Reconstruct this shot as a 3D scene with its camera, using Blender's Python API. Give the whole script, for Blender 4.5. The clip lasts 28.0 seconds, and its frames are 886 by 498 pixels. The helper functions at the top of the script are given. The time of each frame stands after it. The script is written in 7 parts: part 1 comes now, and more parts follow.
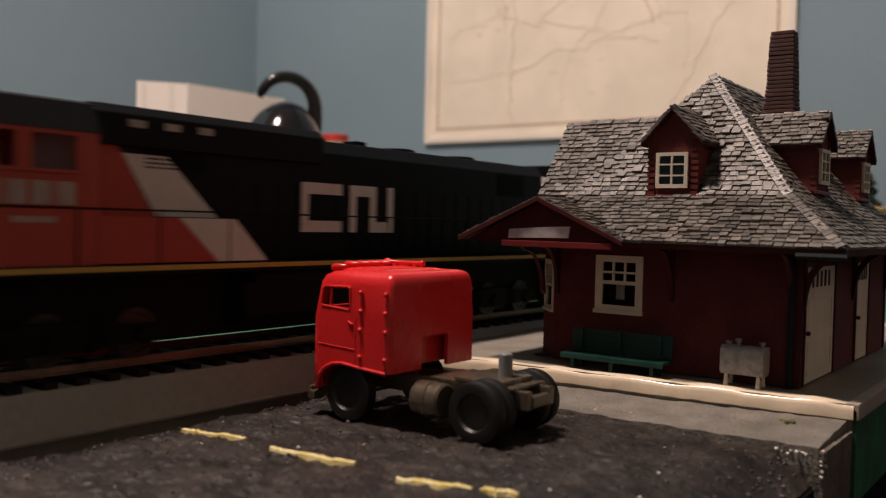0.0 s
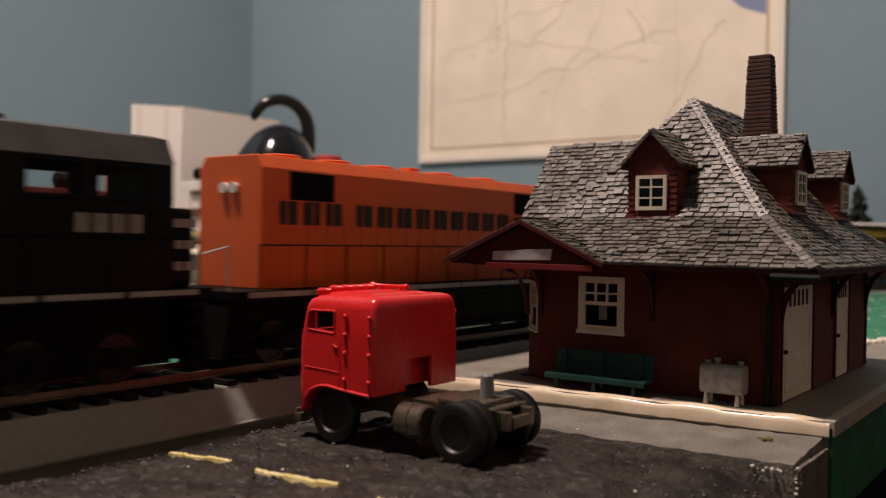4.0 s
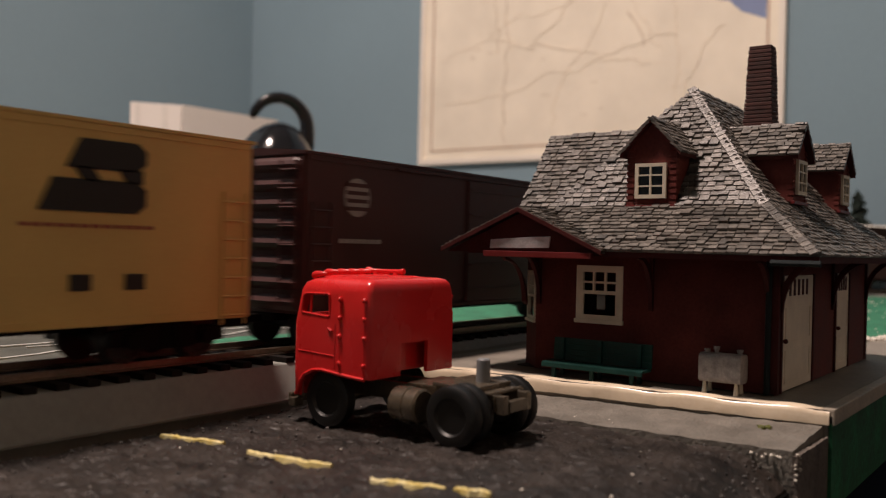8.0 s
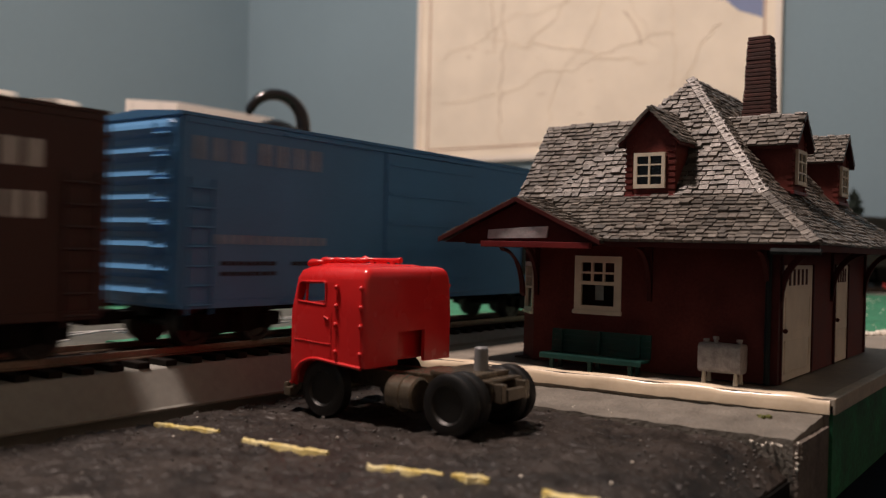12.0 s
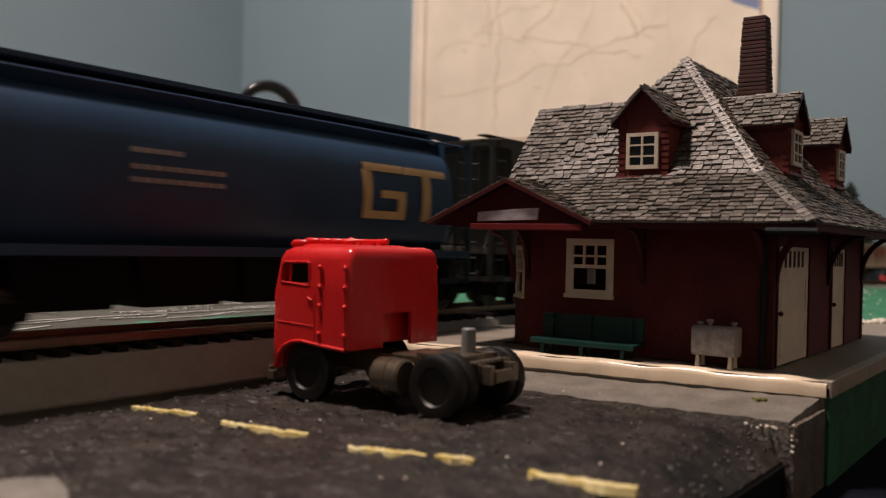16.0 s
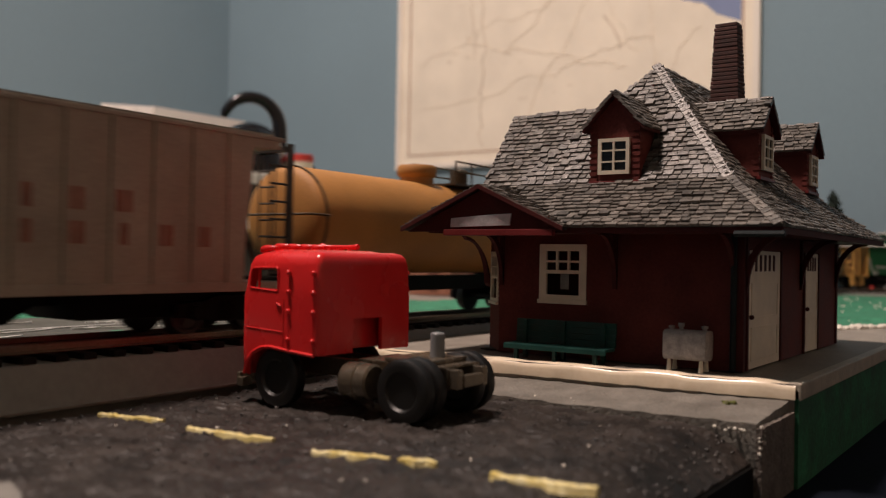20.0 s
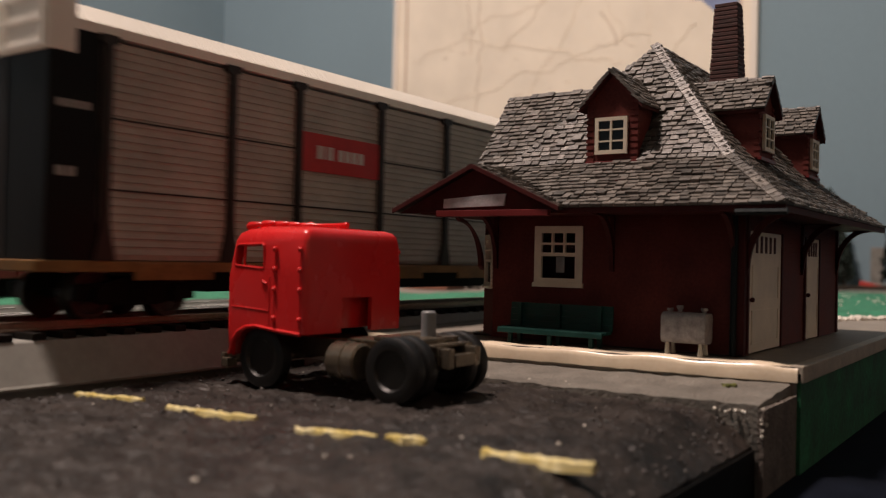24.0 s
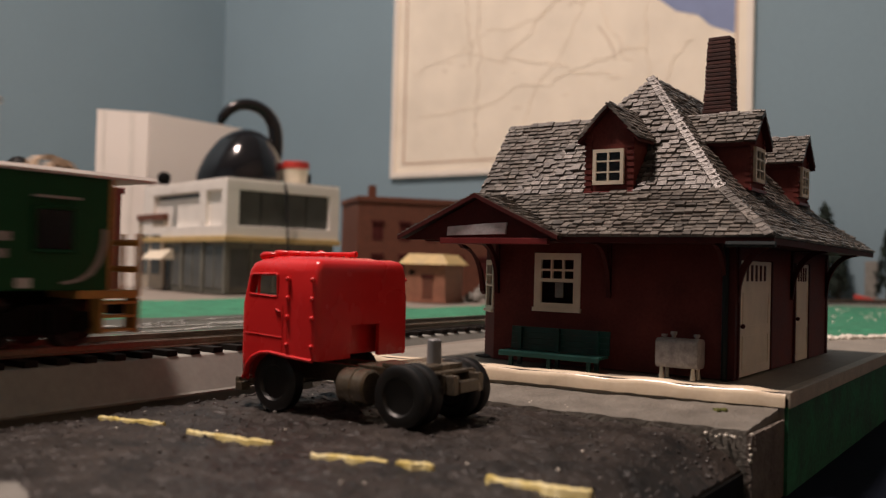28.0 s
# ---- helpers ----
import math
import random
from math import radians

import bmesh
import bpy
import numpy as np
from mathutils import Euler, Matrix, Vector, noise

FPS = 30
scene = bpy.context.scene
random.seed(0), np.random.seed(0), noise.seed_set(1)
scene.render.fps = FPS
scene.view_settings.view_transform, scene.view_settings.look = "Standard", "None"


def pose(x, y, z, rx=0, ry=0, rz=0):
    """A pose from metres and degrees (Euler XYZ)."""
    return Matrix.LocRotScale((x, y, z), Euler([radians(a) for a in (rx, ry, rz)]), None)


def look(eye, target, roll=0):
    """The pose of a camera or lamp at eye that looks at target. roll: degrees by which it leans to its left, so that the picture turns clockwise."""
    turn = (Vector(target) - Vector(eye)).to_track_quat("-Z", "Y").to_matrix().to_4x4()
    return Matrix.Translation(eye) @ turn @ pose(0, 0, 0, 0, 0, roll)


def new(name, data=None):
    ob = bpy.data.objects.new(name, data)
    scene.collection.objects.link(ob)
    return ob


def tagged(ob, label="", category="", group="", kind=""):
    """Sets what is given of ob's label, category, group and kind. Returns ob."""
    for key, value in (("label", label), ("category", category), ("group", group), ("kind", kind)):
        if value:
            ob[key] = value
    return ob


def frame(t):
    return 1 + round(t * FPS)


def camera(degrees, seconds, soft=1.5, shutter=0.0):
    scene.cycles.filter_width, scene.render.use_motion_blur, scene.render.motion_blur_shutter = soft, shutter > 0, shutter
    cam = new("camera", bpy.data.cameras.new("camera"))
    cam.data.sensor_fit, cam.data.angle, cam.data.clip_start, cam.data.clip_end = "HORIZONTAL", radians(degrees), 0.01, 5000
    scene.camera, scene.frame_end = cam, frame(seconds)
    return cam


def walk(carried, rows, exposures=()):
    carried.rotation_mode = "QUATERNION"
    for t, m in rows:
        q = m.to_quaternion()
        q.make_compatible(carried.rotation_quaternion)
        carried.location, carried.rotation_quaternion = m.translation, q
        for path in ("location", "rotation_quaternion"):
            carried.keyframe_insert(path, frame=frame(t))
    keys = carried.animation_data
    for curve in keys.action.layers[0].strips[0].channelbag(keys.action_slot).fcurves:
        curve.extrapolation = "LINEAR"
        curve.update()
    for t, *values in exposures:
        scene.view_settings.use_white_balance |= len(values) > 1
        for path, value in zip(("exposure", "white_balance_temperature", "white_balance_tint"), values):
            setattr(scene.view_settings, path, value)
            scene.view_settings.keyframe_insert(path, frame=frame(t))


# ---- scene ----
cam = camera(52.8, 28.0, soft=1.2, shutter=0.6)
cam.data.dof.use_dof, cam.data.dof.focus_distance, cam.data.dof.aperture_fstop = True, 0.235, 20.0
PATH = [
    (0, (-0.12303, -0.10142, 0.04372), (0.11797, 0.07703, 0.03497), 1.42),
    (0.5, (-0.12124, -0.10331, 0.04331), (0.11939, 0.07561, 0.03408), 1.21),
    (1, (-0.11753, -0.10109, 0.04027), (0.12321, 0.07770, 0.03131), 1.08),
    (1.5, (-0.11369, -0.10485, 0.03897), (0.12645, 0.07483, 0.03170), 0.62),
    (2, (-0.10996, -0.10610, 0.03849), (0.13011, 0.07371, 0.03264), 0.36),
    (2.5, (-0.11383, -0.10789, 0.04136), (0.12687, 0.07110, 0.03646), 0.37),
    (3, (-0.11768, -0.10858, 0.04223), (0.12302, 0.07046, 0.03930), 0.34),
    (3.5, (-0.12127, -0.10667, 0.04396), (0.12001, 0.07157, 0.04052), 0.67),
    (5.5, (-0.12905, -0.10781, 0.04610), (0.11180, 0.07104, 0.04640), 1.15),
    (6, (-0.12553, -0.11151, 0.04580), (0.11525, 0.06744, 0.04659), 0.96),
    (6.5, (-0.12386, -0.10936, 0.04495), (0.11788, 0.06831, 0.04553), 1.13),
    (7, (-0.12409, -0.10755, 0.04416), (0.11800, 0.06963, 0.04422), 1.37),
    (7.5, (-0.12334, -0.10567, 0.04091), (0.11849, 0.07186, 0.03985), 1.48),
    (8, (-0.12244, -0.10587, 0.04018), (0.11927, 0.07183, 0.03953), 1.37),
    (8.5, (-0.12160, -0.10855, 0.04010), (0.11938, 0.07013, 0.03914), 1.14),
    (9, (-0.11899, -0.10912, 0.03887), (0.12201, 0.06952, 0.03788), 1.12),
    (9.5, (-0.11522, -0.10921, 0.03662), (0.12597, 0.06919, 0.03610), 0.84),
    (10, (-0.11542, -0.10978, 0.03722), (0.12595, 0.06838, 0.03588), 0.68),
    (10.5, (-0.11377, -0.10689, 0.03517), (0.12813, 0.07054, 0.03453), 0.92),
    (11, (-0.11494, -0.10515, 0.03518), (0.12718, 0.07199, 0.03378), 1.08),
    (11.5, (-0.11773, -0.10417, 0.03528), (0.12445, 0.07288, 0.03437), 1.30),
    (12, (-0.12104, -0.10454, 0.03721), (0.12145, 0.07209, 0.03704), 1.42),
    (12.5, (-0.12144, -0.10702, 0.03827), (0.12064, 0.07018, 0.03865), 1.25),
    (14.5, (-0.11471, -0.10602, 0.03425), (0.12844, 0.06969, 0.03337), 1.18),
    (15, (-0.11600, -0.10304, 0.03370), (0.12746, 0.07224, 0.03214), 1.33),
    (15.5, (-0.11635, -0.10340, 0.03391), (0.12683, 0.07228, 0.03252), 1.33),
    (16, (-0.11565, -0.10341, 0.03342), (0.12745, 0.07238, 0.03241), 1.36),
    (16.5, (-0.11490, -0.10308, 0.03277), (0.12818, 0.07273, 0.03190), 1.32),
    (17, (-0.11543, -0.10426, 0.03286), (0.12811, 0.07091, 0.03311), 1.29),
    (17.5, (-0.11658, -0.10570, 0.03406), (0.12710, 0.06929, 0.03456), 1.27),
    (18, (-0.11549, -0.10613, 0.03336), (0.12842, 0.06854, 0.03437), 1.28),
    (18.5, (-0.11532, -0.10408, 0.03240), (0.12895, 0.07007, 0.03403), 1.27),
    (19, (-0.11515, -0.10528, 0.03248), (0.12924, 0.06871, 0.03454), 1.25),
    (19.5, (-0.11441, -0.10779, 0.03305), (0.13005, 0.06606, 0.03593), 0.96),
    (20, (-0.11310, -0.10686, 0.03192), (0.13200, 0.06610, 0.03511), 1.05),
    (20.5, (-0.11281, -0.10574, 0.03137), (0.13240, 0.06706, 0.03461), 1.20),
    (22.5, (-0.11615, -0.10336, 0.03154), (0.12902, 0.06947, 0.03552), 1.38),
    (23, (-0.11393, -0.10368, 0.03028), (0.13150, 0.06880, 0.03404), 1.41),
    (23.5, (-0.11064, -0.10376, 0.02866), (0.13508, 0.06831, 0.03219), 1.40),
    (24, (-0.10756, -0.10409, 0.02708), (0.13835, 0.06772, 0.03058), 1.28),
    (24.5, (-0.10910, -0.10510, 0.02842), (0.13720, 0.06614, 0.03176), 1.34),
    (25, (-0.11059, -0.10755, 0.03000), (0.13563, 0.06381, 0.03370), 1.38),
    (25.5, (-0.11217, -0.10726, 0.03029), (0.13453, 0.06338, 0.03509), 1.46),
    (26, (-0.11332, -0.10497, 0.02986), (0.13387, 0.06494, 0.03530), 1.58),
    (26.5, (-0.11536, -0.10286, 0.03048), (0.13199, 0.06683, 0.03535), 1.77),
    (27, (-0.11733, -0.10310, 0.03146), (0.12972, 0.06701, 0.03678), 1.68),
    (27.5, (-0.11739, -0.10601, 0.03186), (0.12927, 0.06465, 0.03804), 1.54),
    (28, (-0.11610, -0.10801, 0.03183), (0.13019, 0.06317, 0.03777), 1.48),
]
walk(cam, [(t, look(eye, target, roll)) for t, eye, target, roll in PATH])

# ---- light: one warm ceiling lamp behind the track, in a closed room ----
world = bpy.data.worlds.new("room_air")
scene.world = world
world.use_nodes = True
world.node_tree.nodes["Background"].inputs[0].default_value = (0.5, 0.55, 0.6, 1)
world.node_tree.nodes["Background"].inputs[1].default_value = 0.02
LAMP_AT = (-0.19, 0.37, 1.44)
lamp = bpy.data.lights.new("ceiling_lamp_light", "AREA")
lamp.shape, lamp.size, lamp.energy, lamp.color = "DISK", 0.16, 28.5, (1.0, 0.785, 0.69)
new("ceiling_lamp_light", lamp).matrix_world = look(LAMP_AT, (LAMP_AT[0], LAMP_AT[1], 0))
scene.view_settings.exposure = 0.0


# ---- materials ----
def mat(name, col, rough=0.5, metal=0.0, var=0.15, size=6.0, fine=0.7, bump=0.15, col2=None, amount=0.5, random=0.0, spec=0.5, deep=0.0002):
    """Two scales of noise (sizes in millimetres) over a base colour, with a fine relief."""
    m = bpy.data.materials.new(name)
    m.use_nodes = True
    nt = m.node_tree
    nd, ln = nt.nodes, nt.links
    bsdf = nd["Principled BSDF"]
    tc = nd.new("ShaderNodeTexCoord")
    n1, n2 = nd.new("ShaderNodeTexNoise"), nd.new("ShaderNodeTexNoise")
    n1.inputs["Scale"].default_value, n1.inputs["Detail"].default_value = 1000.0 / size, 4.0
    n2.inputs["Scale"].default_value, n2.inputs["Detail"].default_value = 1000.0 / fine, 3.0
    for n in (n1, n2):
        ln.new(tc.outputs["Object"], n.inputs["Vector"])
    ramp = nd.new("ShaderNodeValToRGB")
    ramp.color_ramp.elements[0].position, ramp.color_ramp.elements[1].position = 0.5 - amount / 2, 0.5 + amount / 2
    dark = tuple(c * (1 - var) for c in col)
    light = col2 or tuple(min(1, c * (1 + var)) for c in col)
    ramp.color_ramp.elements[0].color, ramp.color_ramp.elements[1].color = (*dark, 1), (*light, 1)
    ln.new(n1.outputs["Fac"], ramp.inputs["Fac"])
    mix = nd.new("ShaderNodeMixRGB")
    mix.blend_type, mix.inputs["Fac"].default_value = "OVERLAY", min(1.0, var * 1.2)
    ln.new(ramp.outputs["Color"], mix.inputs["Color1"])
    ln.new(n2.outputs["Fac"], mix.inputs["Color2"])
    out = mix.outputs["Color"]
    if random:
        info, geo = nd.new("ShaderNodeObjectInfo"), nd.new("ShaderNodeNewGeometry")
        add = nd.new("ShaderNodeMath")
        add.operation = "ADD"
        ln.new(info.outputs["Random"], add.inputs[0])
        ln.new(geo.outputs["Random Per Island"], add.inputs[1])
        fr = nd.new("ShaderNodeMath")
        fr.operation = "FRACT"
        ln.new(add.outputs[0], fr.inputs[0])
        rng = nd.new("ShaderNodeMapRange")
        rng.inputs["To Min"].default_value, rng.inputs["To Max"].default_value = 1 - random, 1 + random
        ln.new(fr.outputs[0], rng.inputs["Value"])
        hsv = nd.new("ShaderNodeHueSaturation")
        ln.new(rng.outputs[0], hsv.inputs["Value"])
        ln.new(out, hsv.inputs["Color"])
        out = hsv.outputs["Color"]
    ln.new(out, bsdf.inputs["Base Color"])
    rr = nd.new("ShaderNodeMapRange")
    rr.inputs["To Min"].default_value, rr.inputs["To Max"].default_value = max(0.03, rough - 0.12), min(1, rough + 0.12)
    ln.new(n1.outputs["Fac"], rr.inputs["Value"])
    ln.new(rr.outputs[0], bsdf.inputs["Roughness"])
    bsdf.inputs["Metallic"].default_value = metal
    bsdf.inputs["Specular IOR Level"].default_value = spec
    if bump:
        b = nd.new("ShaderNodeBump")
        b.inputs["Strength"].default_value, b.inputs["Distance"].default_value = min(1, bump), deep
        ln.new(n2.outputs["Fac"], b.inputs["Height"])
        ln.new(b.outputs["Normal"], bsdf.inputs["Normal"])
    return m


def glass(name, col=(0.9, 0.95, 0.95)):
    m = bpy.data.materials.new(name)
    m.use_nodes = True
    b = m.node_tree.nodes["Principled BSDF"]
    b.inputs["Base Color"].default_value, b.inputs["Roughness"].default_value = (*col, 1), 0.06
    b.inputs["Transmission Weight"].default_value, b.inputs["IOR"].default_value = 1.0, 1.1
    return m


ASPHALT = mat("asphalt", (0.0105, 0.0087, 0.0077), 0.5, var=0.5, size=11, fine=1.2, bump=1.0, col2=(0.038, 0.0295, 0.0245), amount=0.45, deep=0.0005)
GRIT = mat("tar_grit", (0.030, 0.027, 0.025), 0.45, var=0.5, size=3, fine=0.5, bump=0.8, col2=(0.10, 0.092, 0.085), random=0.6)
RAWSIDE = mat("raw_grey_brown_plaster", (0.125, 0.105, 0.09), 0.85, var=0.45, size=7, fine=1.0, bump=1.0, deep=0.0006)
CONCRETE = mat("painted_concrete", (0.215, 0.207, 0.187), 0.65, var=0.25, size=9, fine=0.9, bump=0.8, deep=0.0004)
PAVE = mat("grey_painted_plaster", (0.168, 0.157, 0.136), 0.6, var=0.28, size=8, fine=0.8, bump=0.8, deep=0.0004)
EMBANK = mat("grey_painted_foam", (0.30, 0.302, 0.275), 0.7, var=0.14, size=30, fine=2, bump=0.15)
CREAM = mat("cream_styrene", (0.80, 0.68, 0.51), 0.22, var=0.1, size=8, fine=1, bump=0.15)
SLAB_TOP = mat("slab_grey", (0.25, 0.225, 0.19), 0.6, var=0.2, size=10, fine=1, bump=0.3)
GREEN_SIDE = mat("green_painted_foam", (0.016, 0.12, 0.052), 0.75, var=0.6, size=9, fine=1.5, bump=0.5)
GRASS = mat("green_felt", (0.04, 0.215, 0.12), 0.9, var=0.4, size=9, fine=1.2, bump=0.9, deep=0.0008)
EARTH = mat("grey_tan_ground", (0.24, 0.21, 0.18), 0.9, var=0.2, size=30, fine=2, bump=0.4)
LOT = mat("lot_grey", (0.072, 0.076, 0.064), 0.85, var=0.4, size=12, fine=1, bump=0.5)
WHITE_LUMP = mat("white_plaster", (0.72, 0.68, 0.60), 0.8, var=0.2, size=3, fine=0.6, bump=0.8)
NAVY = mat("navy_cloth", (0.006, 0.008, 0.014), 0.95, var=0.3, size=10, fine=0.6, bump=0.8, spec=0.05)
WALLBLUE = mat("blue_grey_wall_paint", (0.225, 0.325, 0.385), 0.8, var=0.05, size=220, fine=3, bump=0.1)
# Beige of the unseen south wall, chosen to bounce warm fill light.
BEIGE = mat("beige_bounce_wall", (0.46, 0.36, 0.27), 0.8, var=0.05, size=220, fine=3, bump=0.1)
CEIL = mat("white_ceiling_paint", (0.75, 0.74, 0.71), 0.9, var=0.05, size=200, fine=4, bump=0.2)
# Floor tone raised to bounce more warm light upward.
CARPET = mat("brown_carpet", (0.34, 0.27, 0.21), 0.95, var=0.3, size=40, fine=4, bump=0.8)
WOOD = mat("table_wood", (0.25, 0.15, 0.08), 0.55, var=0.3, size=30, fine=3, bump=0.2)
YELLOW = mat("thick_yellow_paint", (0.82, 0.63, 0.12), 0.35, var=0.2, size=3, fine=0.8, bump=0.8, col2=(0.95, 0.88, 0.55))
TIE = mat("tie_plastic", (0.012, 0.009, 0.0075), 0.7, var=0.3, size=5, fine=0.6, spec=0.15)
RAIL = mat("nickel_rail", (0.30, 0.24, 0.19), 0.38, 0.85, var=0.3, size=14, fine=1)
SHINGLE = mat("slate_shingle", (0.132, 0.119, 0.104), 0.37, var=0.45, size=2.0, fine=0.45, bump=0.9, random=0.45, spec=0.55, deep=0.00016)
UNDERLAY = mat("roof_underlay", (0.05, 0.045, 0.045), 0.8)
DEPOT_RED = mat("barn_red_siding", (0.135, 0.034, 0.029), 0.65, var=0.25, size=7, fine=0.8, bump=0.3, spec=0.15)
DARK_RED = mat("dark_red_trim", (0.070, 0.017, 0.016), 0.6, var=0.2, size=6, fine=0.8, spec=0.12)
TRIM_RED = mat("fresh_red_trim", (0.16, 0.018, 0.018), 0.4, var=0.2, size=6, fine=0.8)
OFFWHITE = mat("off_white_plastic", (0.76, 0.69, 0.55), 0.4, var=0.1, size=5, fine=0.8)
DOORWHITE = mat("aged_white_door", (0.84, 0.76, 0.63), 0.5, var=0.12, size=8, fine=0.8)
BENCHGREEN = mat("bottle_green_paint", (0.005, 0.048, 0.040), 0.45, var=0.2, size=5, fine=0.8)
TANKGREY = mat("speckled_grey_cast", (0.36, 0.335, 0.325), 0.5, var=0.3, size=1.6, fine=0.5, bump=0.6)
PIPE = mat("blue_black_pipe", (0.012, 0.018, 0.020), 0.5, spec=0.2)
TAPE = mat("silver_tape", (0.55, 0.55, 0.56), 0.35, 0.15, var=0.2, size=3, fine=0.7, bump=0.5)
BRICK = mat("dark_chimney_brick", (0.072, 0.024, 0.019), 0.7, var=0.3, size=3, fine=0.5, bump=0.6, random=0.25)
INSIDE = mat("dim_interior", (0.05, 0.04, 0.035), 0.8)
PANE = glass("window_pane")
MOSS = mat("moss", (0.11, 0.12, 0.03), 0.95, var=0.4, size=1, fine=0.4, bump=1)

TRUCKRED = mat("glossy_red_plastic", (0.72, 0.024, 0.026), 0.27, var=0.05, size=12, fine=1.2, bump=0.05)
RUBBER = mat("black_tyre", (0.0055, 0.0055, 0.0055), 0.45, var=0.2, size=3, fine=0.6)
CHASSIS = mat("bronze_grey_plastic", (0.165, 0.138, 0.104), 0.24, 0.55, var=0.3, size=4, fine=0.7)
PIN = mat("grey_pin", (0.22, 0.23, 0.24), 0.45, var=0.1)

BLACKPAINT = mat("black_loco_paint", (0.0035, 0.0035, 0.004), 0.45, var=0.2, size=15, fine=0.8, bump=0.08, spec=0.18)
UNDER = mat("black_underframe", (0.004, 0.0038, 0.0036), 0.6, var=0.3, size=5, fine=0.7, spec=0.12)
CNRED = mat("orange_red_paint", (0.40, 0.05, 0.032), 0.45, var=0.08, size=15)
WHITEPAINT = mat("white_lettering", (0.60, 0.60, 0.58), 0.5, var=0.08)
GOLD = mat("yellow_stripe", (0.50, 0.33, 0.07), 0.5, var=0.1)
IHBORANGE = mat("bright_orange_paint", (0.78, 0.13, 0.025), 0.4, var=0.08, size=15)
LENSW = mat("headlight_lens", (0.85, 0.83, 0.78), 0.15, var=0.05)
BNYELLOW = mat("ochre_yellow_paint", (0.74, 0.50, 0.165), 0.5, var=0.1, size=20)
BOXBROWN = mat("boxcar_oxide_brown", (0.066, 0.017, 0.0135), 0.5, var=0.15, size=20)
BOXBROWN2 = mat("dark_oxide_brown", (0.050, 0.017, 0.013), 0.5, var=0.15, size=20)
ENDBROWN = mat("brown_end", (0.030, 0.012, 0.010), 0.5, var=0.2, size=10, spec=0.3)
PALEBLUE = mat("pale_blue_white_lettering", (0.23, 0.36, 0.52), 0.6)
HOPPERRED = mat("worn_red_lettering", (0.27, 0.11, 0.08), 0.6, var=0.3, size=3)
# Slab side edge: a darker cream, with its shade put into the colour.
SLABEDGE = mat("shaded_cream_slab_edge", (0.40, 0.355, 0.29), 0.5, var=0.25, size=6, fine=0.9, bump=0.4)
ROCKBLUE = mat("sky_blue_paint", (0.082, 0.265, 0.535), 0.45, var=0.08, size=20)
# Darker copy of the navy body paint for the shaded end frames.
NAVYDARK = mat("shaded_navy_paint", (0.008, 0.016, 0.032), 0.4, var=0.3, size=6)
GTBLUE = mat("navy_blue_paint", (0.015, 0.049, 0.115), 0.5, var=0.2, size=20)
# Darker copy of the charcoal, with the end's shade in the colour.
ENDSHADE = mat("shaded_charcoal_paint", (0.020, 0.018, 0.016), 0.4, var=0.3, size=6)
UPDARK = mat("weathered_charcoal", (0.055, 0.048, 0.04), 0.6, var=0.2, size=18)
UPTAN = mat("weathered_taupe", (0.37, 0.32, 0.26), 0.65, var=0.2, size=18)
DARKBRASS = mat("dark_brass_rail", (0.10, 0.065, 0.035), 0.35, 0.4, var=0.2, size=4)
TANKORANGE = mat("golden_orange_paint", (0.45, 0.21, 0.052), 0.62, var=0.15, size=16)
GONPINK = mat("faded_oxide_pink", (0.43, 0.31, 0.25), 0.65, var=0.15, size=18)
LETTERRED = mat("faded_red_lettering", (0.34, 0.075, 0.055), 0.6)
LETTERBLACK = mat("black_lettering", (0.02, 0.018, 0.015), 0.6)
LETTERYEL = mat("yellow_lettering", (0.42, 0.30, 0.03), 0.6)
LETTERGOLD = mat("gold_lettering", (0.62, 0.43, 0.20), 0.5)
FADEDWHITE = mat("faded_white_lettering", (0.38, 0.36, 0.34), 0.6)
RACKPANEL = mat("galvanised_panel", (0.42, 0.385, 0.335), 0.5, 0.1, var=0.22, size=14)
RACKROOF = mat("white_rack_roof", (0.92, 0.89, 0.81), 0.4, var=0.05, size=20)
RACKPOST = mat("dark_brown_post", (0.018, 0.010, 0.008), 0.5)
RACKDECK = mat("ochre_deck", (0.24, 0.12, 0.033), 0.55, var=0.4, size=9)
CPRED = mat("bright_red_panel", (0.45, 0.03, 0.03), 0.45)
CABGREEN = mat("dark_green_paint", (0.010, 0.080, 0.030), 0.5, var=0.15, size=12, spec=0.2)
CABYELLOW = mat("ochre_railing", (0.50, 0.27, 0.075), 0.5, var=0.3, size=6)
PALEROOF = mat("pale_roof_paint", (0.72, 0.68, 0.64), 0.55, var=0.12)
ROOFGREY = mat("light_grey_roof", (0.50, 0.48, 0.45), 0.6, var=0.12)
BRASSWHEEL = mat("steel_wheel", (0.03, 0.027, 0.025), 0.4, 0.3)
REDCAR = mat("dark_red_gondola", (0.29, 0.03, 0.028), 0.5, var=0.2, size=15)

BLDWHITE = mat("white_building_plastic", (0.84, 0.81, 0.76), 0.45, var=0.06, size=20)
STOREBEIGE = mat("beige_storefront", (0.42, 0.36, 0.285), 0.6, var=0.2, size=12)
# Black cab roof raised to grey: the lamp on its top, in colour.
CABROOF = mat("lit_roof_grey", (0.055, 0.050, 0.045), 0.5, var=0.3, size=8)
PARCEL = mat("tan_scrap", (0.50, 0.38, 0.27), 0.6, var=0.2, size=4)
BLDGLASS = mat("grey_glazing", (0.085, 0.09, 0.085), 0.2, var=0.3, size=20)
